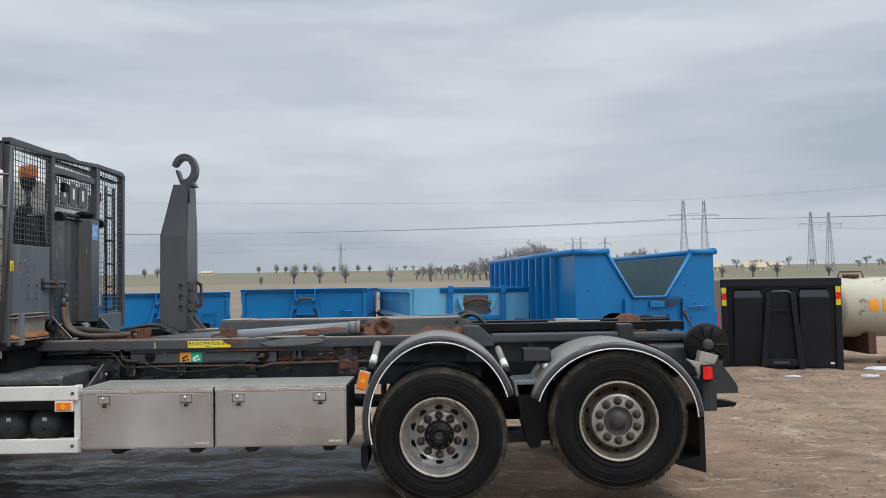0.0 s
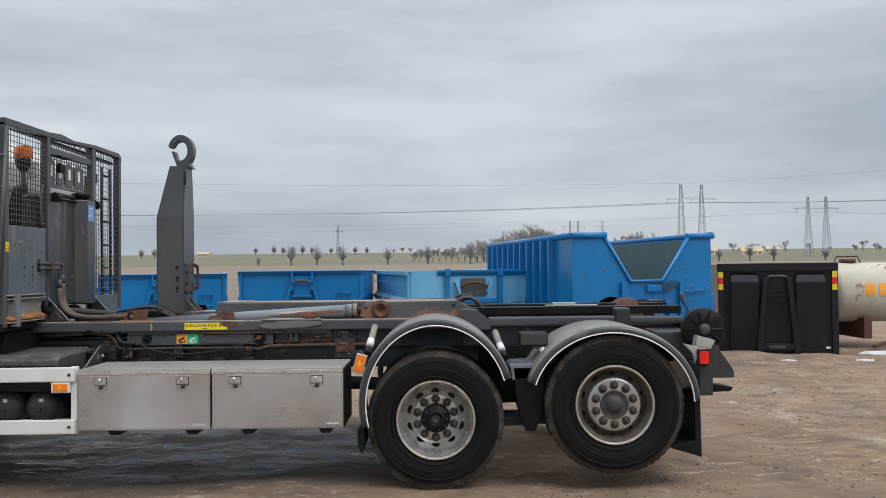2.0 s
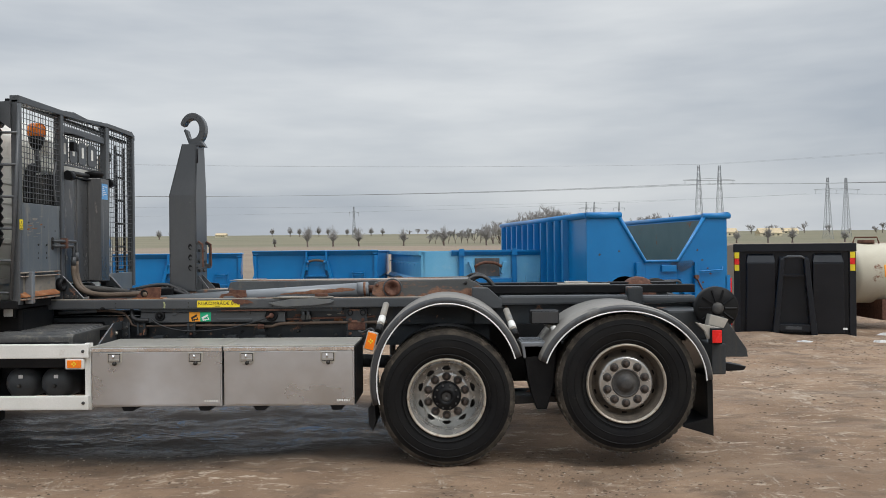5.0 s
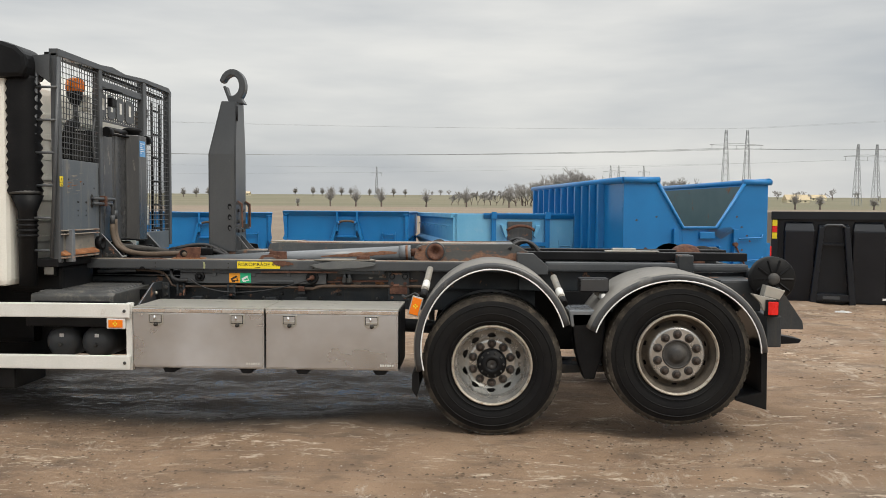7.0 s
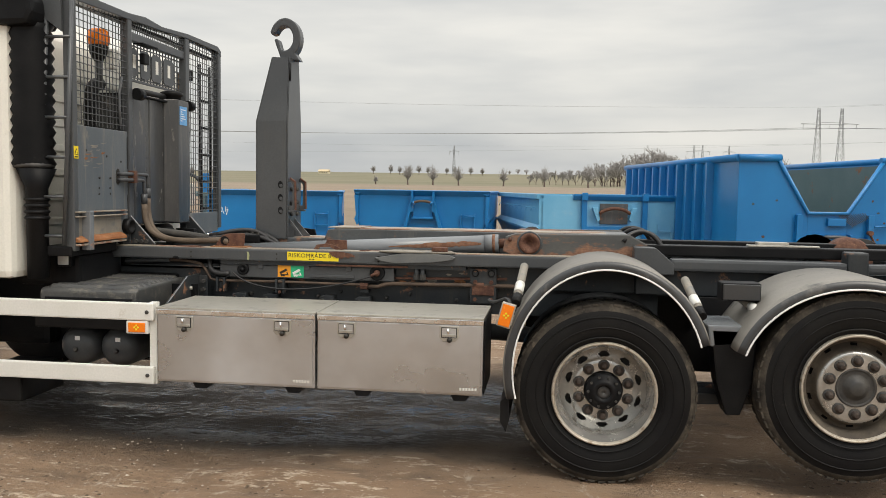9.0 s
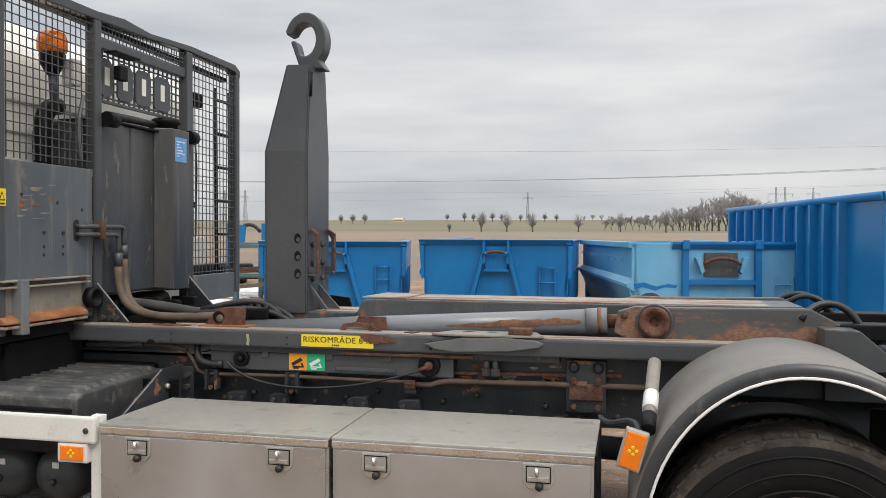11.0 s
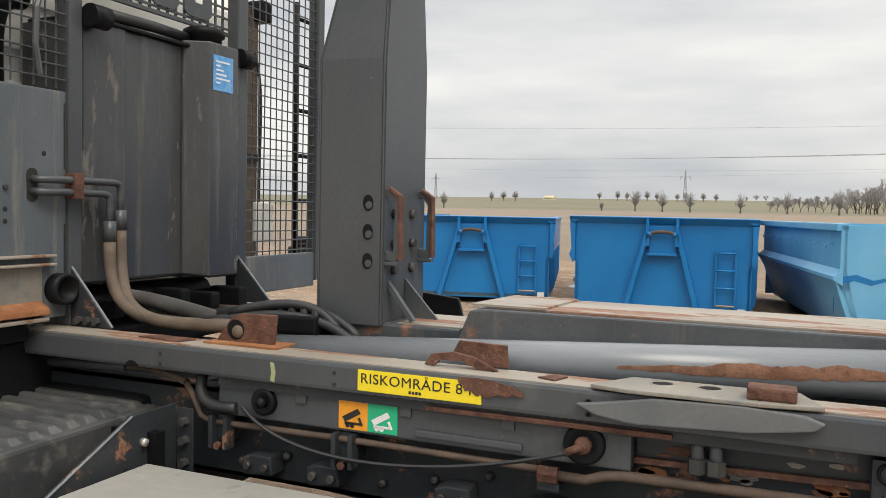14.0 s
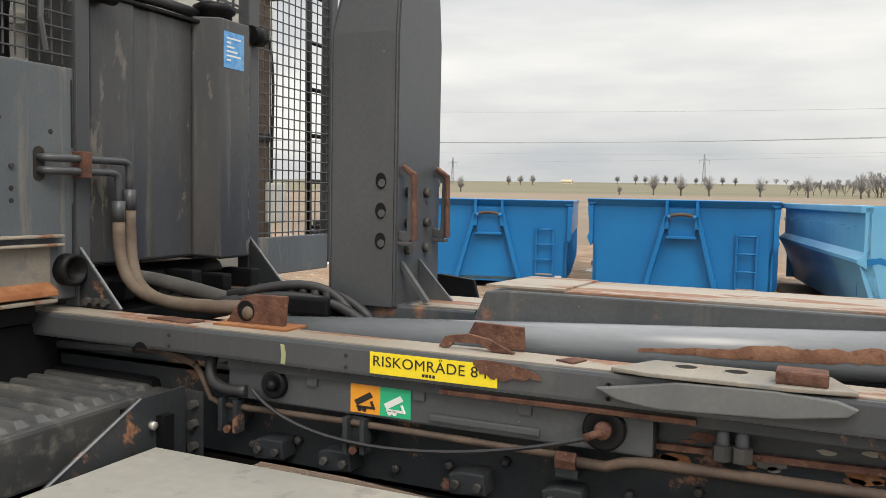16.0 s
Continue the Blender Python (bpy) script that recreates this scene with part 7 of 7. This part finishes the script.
# ---- far landscape: pollards, woods, pylons, lines, farm ----
def bare_tree(x, y, h, seed, spread=0.5, trunk_share=0.25, levels=5, kind="tree", r0=None):
    rnd = random.Random(seed)
    z0 = float(ground_z(x, y)) - 0.1
    e = thing("bare_tree", (x, y, z0), "bare leafless winter tree at the field edge" if kind == "tree" else "pollard willow with a bristling bare crown", "tree", "field trees")
    r0 = r0 or h * 0.022
    bt, bw = bmesh.new(), bmesh.new()
    thin = (0.105 if kind == "tree" else 0.085) * math.hypot(x, y) / 400
    tube([(x, y, z0), (x + rnd.uniform(-.02, .02) * h, y, z0 + h * trunk_share)], r0 * 1.2, 6, bt, r0 * 0.8)

    def grow(p, d, length, r, lvl):
        q = p + d * length
        mid = p.lerp(q, 0.5) + Vector((rnd.uniform(-1, 1), rnd.uniform(-1, 1), rnd.uniform(-.5, .5))) * length * 0.08
        tube([p, mid, q], max(r, thin), 3, bt if lvl < 2 else bw, max(r * 0.65, thin * 0.8), caps=False)
        if lvl >= levels:
            return
        for _ in range(rnd.choice((2, 3, 3)) if lvl < 3 else rnd.choice((2, 3))):
            nd = (d + Vector((rnd.gauss(0, spread), rnd.gauss(0, spread), rnd.gauss(0.22, spread * 0.5)))).normalized()
            grow(p.lerp(q, rnd.uniform(0.55, 1.0)), nd, length * rnd.uniform(0.6, 0.85), r * 0.6, lvl + 1)

    top = Vector((x, y, z0 + h * trunk_share))
    if kind == "tree":
        for _ in range(4):
            d = Vector((rnd.gauss(0, 0.45), rnd.gauss(0, 0.45), 1)).normalized()
            grow(top - Vector((0, 0, rnd.uniform(0, 0.05) * h)), d, h * 0.30, r0 * 0.7, 1)
    else:
        for _ in range(190):
            a, c_ = rnd.uniform(0, 2 * math.pi), rnd.uniform(0.05, 1.0)
            s_ = math.sqrt(max(0.0, 1 - c_ * c_))
            L_ = h * (1 - trunk_share) * rnd.uniform(0.45, 1.0)
            q = top + Vector((0.48 * s_ * math.cos(a), 0.48 * s_ * math.sin(a), 0.12 + 0.9 * c_)) * L_
            mid = top.lerp(q, 0.5) + Vector((rnd.uniform(-.04, .04), 0, 0.06)) * h
            tube([top + Vector((0, 0, rnd.uniform(-0.1, 0.1) * h)), mid, q], thin * 0.8, 3, bw, thin * 0.5, caps=False)
    part("trunk", bt, "bark", e)
    part("crown", bw, "twig", e, "fine bare twigs")
    return e


# pollards along the field road
for i, (x, y, h) in enumerate(((-59.5, 330, 9.5), (-49.0, 330, 9.0), (-38.4, 330, 8.4), (-147, 340, 8), (-73.5, 332, 4.0), (-20, 330, 8), (-3.5, 330, 9), (14, 330, 10), (118, 335, 6), (131, 335, 8), (141, 335, 7), (165, 340, 6), (-140, 700, 9), (-132, 700, 8), (-124, 700, 8), (-116, 705, 9), (-108, 705, 8), (-92, 710, 7), (-85, 710, 8), (-70, 700, 8), (-60, 700, 7), (-160, 720, 8), (-205, 620, 9), (-215, 620, 9), (-225, 620, 8), (-240, 520, 8))):
    bare_tree(x, y, h, 100 + i, kind="pollard", trunk_share=0.26, r0=0.34)
# avenue and wood behind the tall container
n_tree = 0
for k in range(16):
    bare_tree(-12 + 3.4 * k, 420 + 2.0 * k, 6.0 + 0.28 * k + 1.0 * math.sin(k * 2.3), 200 + k, spread=0.36, trunk_share=0.18, levels=5)
for i, (x, y, h) in enumerate(((38, 400, 17), (46, 400, 20), (53, 405, 21), (31, 400, 14), (25, 400, 12), (60, 420, 14), (98, 430, 14), (106, 430, 17), (113, 430, 16), (90, 430, 12), (20, 395, 12), (42, 410, 17), (49, 396, 18), (35, 392, 15), (28, 404, 13), (57, 412, 16), (102, 424, 15), (110, 436, 15), (33, 412, 16), (44, 398, 19), (51, 402, 20), (55, 400, 19), (24, 408, 14), (40, 394, 14), (47, 412, 17), (29, 396, 12))):
    bare_tree(x, y, h, 300 + i, spread=0.5, trunk_share=0.16, levels=5)
for k in range(26):
    bare_tree(180 + 13 * k + 5 * math.sin(k * 3.1), 640 + 14 * math.sin(k), 8 + 3 * math.sin(k * 1.7), 400 + k, spread=0.5, trunk_share=0.15, levels=4)
for k in range(10):
    bare_tree(-40 + 8 * k, 760, 6 + 2 * math.sin(k), 450 + k, levels=3, spread=0.5, trunk_share=0.15)


def pylon(x, y, h, width, arm, n_mast=2, heading=0.0):
    z0 = float(ground_z(x, y)) - 0.3
    e = thing("power_pylon", (x, y, z0), "grey steel lattice power pylon in the fields", "pylon", "power pylons")
    ca, sa = math.cos(heading), math.sin(heading)
    for m_ in range(n_mast):
        off = (m_ - (n_mast - 1) / 2) * width
        cx, cy = x + off * ca, y + off * sa
        bm = bmesh.new()
        b, t_, lv = h * 0.062, h * 0.012, 11
        prev = None
        for k in range(lv + 1):
            f = k / lv
            r = b + (t_ - b) * f ** 0.8
            ring = [Vector((cx + sx * r, cy + sy * r, z0 + h * f)) for sx, sy in ((-1, -1), (1, -1), (1, 1), (-1, 1))]
            if prev:
                for i in range(4):
                    tube([prev[i], ring[i]], 0.12, 3, bm, caps=False)
                    tube([prev[i], ring[(i + 1) % 4]], 0.07, 3, bm, caps=False)
                    tube([prev[(i + 1) % 4], ring[i]], 0.07, 3, bm, caps=False)
            prev = ring
        part("mast", bm, "pylon", e)
    za = z0 + h * 0.80
    bm = bmesh.new()
    for dz in (0, 1.1):
        tube([(x - arm * ca, y - arm * sa, za + dz * 0.2), (x, y, za + dz), (x + arm * ca, y + arm * sa, za + dz * 0.2)], 0.13, 4, bm)
    part("cross_arm", bm, "pylon", e)
    for o in (-0.92, 0.0, 0.92):
        part("insulator", tube([(x + o * arm * ca, y + o * arm * sa, za), (x + o * arm * ca, y + o * arm * sa, za - 2.4)], 0.12, 5), "wire", e)
    return za - 2.4


PYLONS = [(142.2, 448, 42, 12, 15), (222.6, 470, 35.7, 11.3, 14), (119, 700, 28, 7, 10), (164, 800, 30, 0, 6)]
for x, y, h, w, a in PYLONS:
    pylon(x, y, h, w, a, 1 if w == 0 else 2, 0.12)
for x, y, h in ((-77.5, 640, 24.7), (-283, 640, 22.5)):
    pylon(x, y, h, 0, 4, 1)
pylon(-287, 560, 26.5, 16, 11, 2, 0.1)


def power_line(a, b, sag, r, name="power_line"):
    a, b = Vector(a), Vector(b)
    pts = [a.lerp(b, t) - Vector((0, 0, 4 * sag * t * (1 - t))) for t in [i / 28 for i in range(29)]]
    o = part(name, tube(pts, r, 4), "wire")
    return tagged(o, "thin grey overhead power line crossing the fields", "power line", "overhead lines")


for o in (-14, -11, 0, 3, 13):
    power_line((142 + o, 448, 36.6), (-330 + o, 400, 33.5), 4.5, 0.075)
    power_line((142 + o, 448, 36.6), (420 + o, 250, 39), 6.0, 0.075)
for o in (-5, 5):
    power_line((142 + o, 448, 47.4), (-330 + o, 400, 51), 3.0, 0.035)
    power_line((222 + o, 470, 32), (460, 330, 30), 5.0, 0.045)
    power_line((142 + o, 448, 47.4), (420, 250, 55), 3.0, 0.035)
power_line((214, 470, 32), (-330, 420, 29), 5.0, 0.045)
power_line((205, 470, 32), (-330, 420, 21), 4.0, 0.045)


def farm_house(x, y, w, d, h, hr):
    z0 = float(ground_z(x, y)) - 0.2
    e = thing("farm_house", (x, y, z0), "pale distant farm building with a pitched roof", "house", "far farm buildings")
    part("wall", box(x, x + w, y, y + d, z0, z0 + h), "farm", e)
    part("roof", prism([(y - 0.4, z0 + h), (y + d / 2, z0 + h + hr), (y + d + 0.4, z0 + h)], "x", x - 0.4, x + w + 0.4), "farm_roof", e)
    for k in range(4):
        part("window", box(x + w * (0.12 + 0.22 * k), x + w * (0.2 + 0.22 * k), y - 0.05, y, z0 + h * 0.35, z0 + h * 0.75), "ink", e)
    return e


farm_house(212, 560, 15, 9, 2.4, 3.6)
farm_house(186, 570, 14, 8, 3.0, 3.0)
farm_house(256, 640, 16, 8, 2.4, 2.4)
farm_house(-205, 700, 9, 6, 2.0, 1.8)


# ---- loose clods and grit on the yard ----
def clods(name, n, seed, material, label, lo, hi):
    rnd = np.random.RandomState(seed)
    base = np.array([(1, 0, 0), (0.3, 0.9, 0), (-0.8, 0.5, 0), (-0.6, -0.8, 0), (0.5, -0.8, 0), (0.1, 0.1, 0.7)])
    tri = [(0, 1, 5), (1, 2, 5), (2, 3, 5), (3, 4, 5), (4, 0, 5)]
    verts, faces = [], []
    for k in range(n):
        near_ = rnd.rand() < 0.6
        x, y = (rnd.uniform(-6, 6), rnd.uniform(-4.5, 0.4)) if near_ else (rnd.uniform(1.8, 12), rnd.uniform(0, 9.6))
        size = rnd.uniform(lo, hi) * (1.0 if near_ else 1.5)
        a = rnd.uniform(0, 6.28)
        z = float(ground_z(x, y)) - 0.004
        pts_ = base * (1 + rnd.uniform(-0.3, 0.3, base.shape)) * size
        c_, s_ = math.cos(a), math.sin(a)
        at_ = len(verts)
        verts += [(x + 1.5 * p[0] * c_ - p[1] * s_, y + 1.5 * p[0] * s_ + p[1] * c_, z + p[2] * 0.8 + 0.002) for p in pts_]
        faces += [(at_ + i, at_ + j, at_ + m_) for i, j, m_ in tri]
    me = bpy.data.meshes.new(name)
    me.from_pydata(verts, [], faces)
    me.materials.append(M[material])
    return tagged(new(name, me), label, "clods", kind="stuff")


clods("mud_clods", 6000, 5, "clod", "small dark clods of mud on the yard", 0.004, 0.013)
clods("pale_grit", 6000, 6, "grit", "pale gravel grains strewn over the mud", 0.003, 0.009)
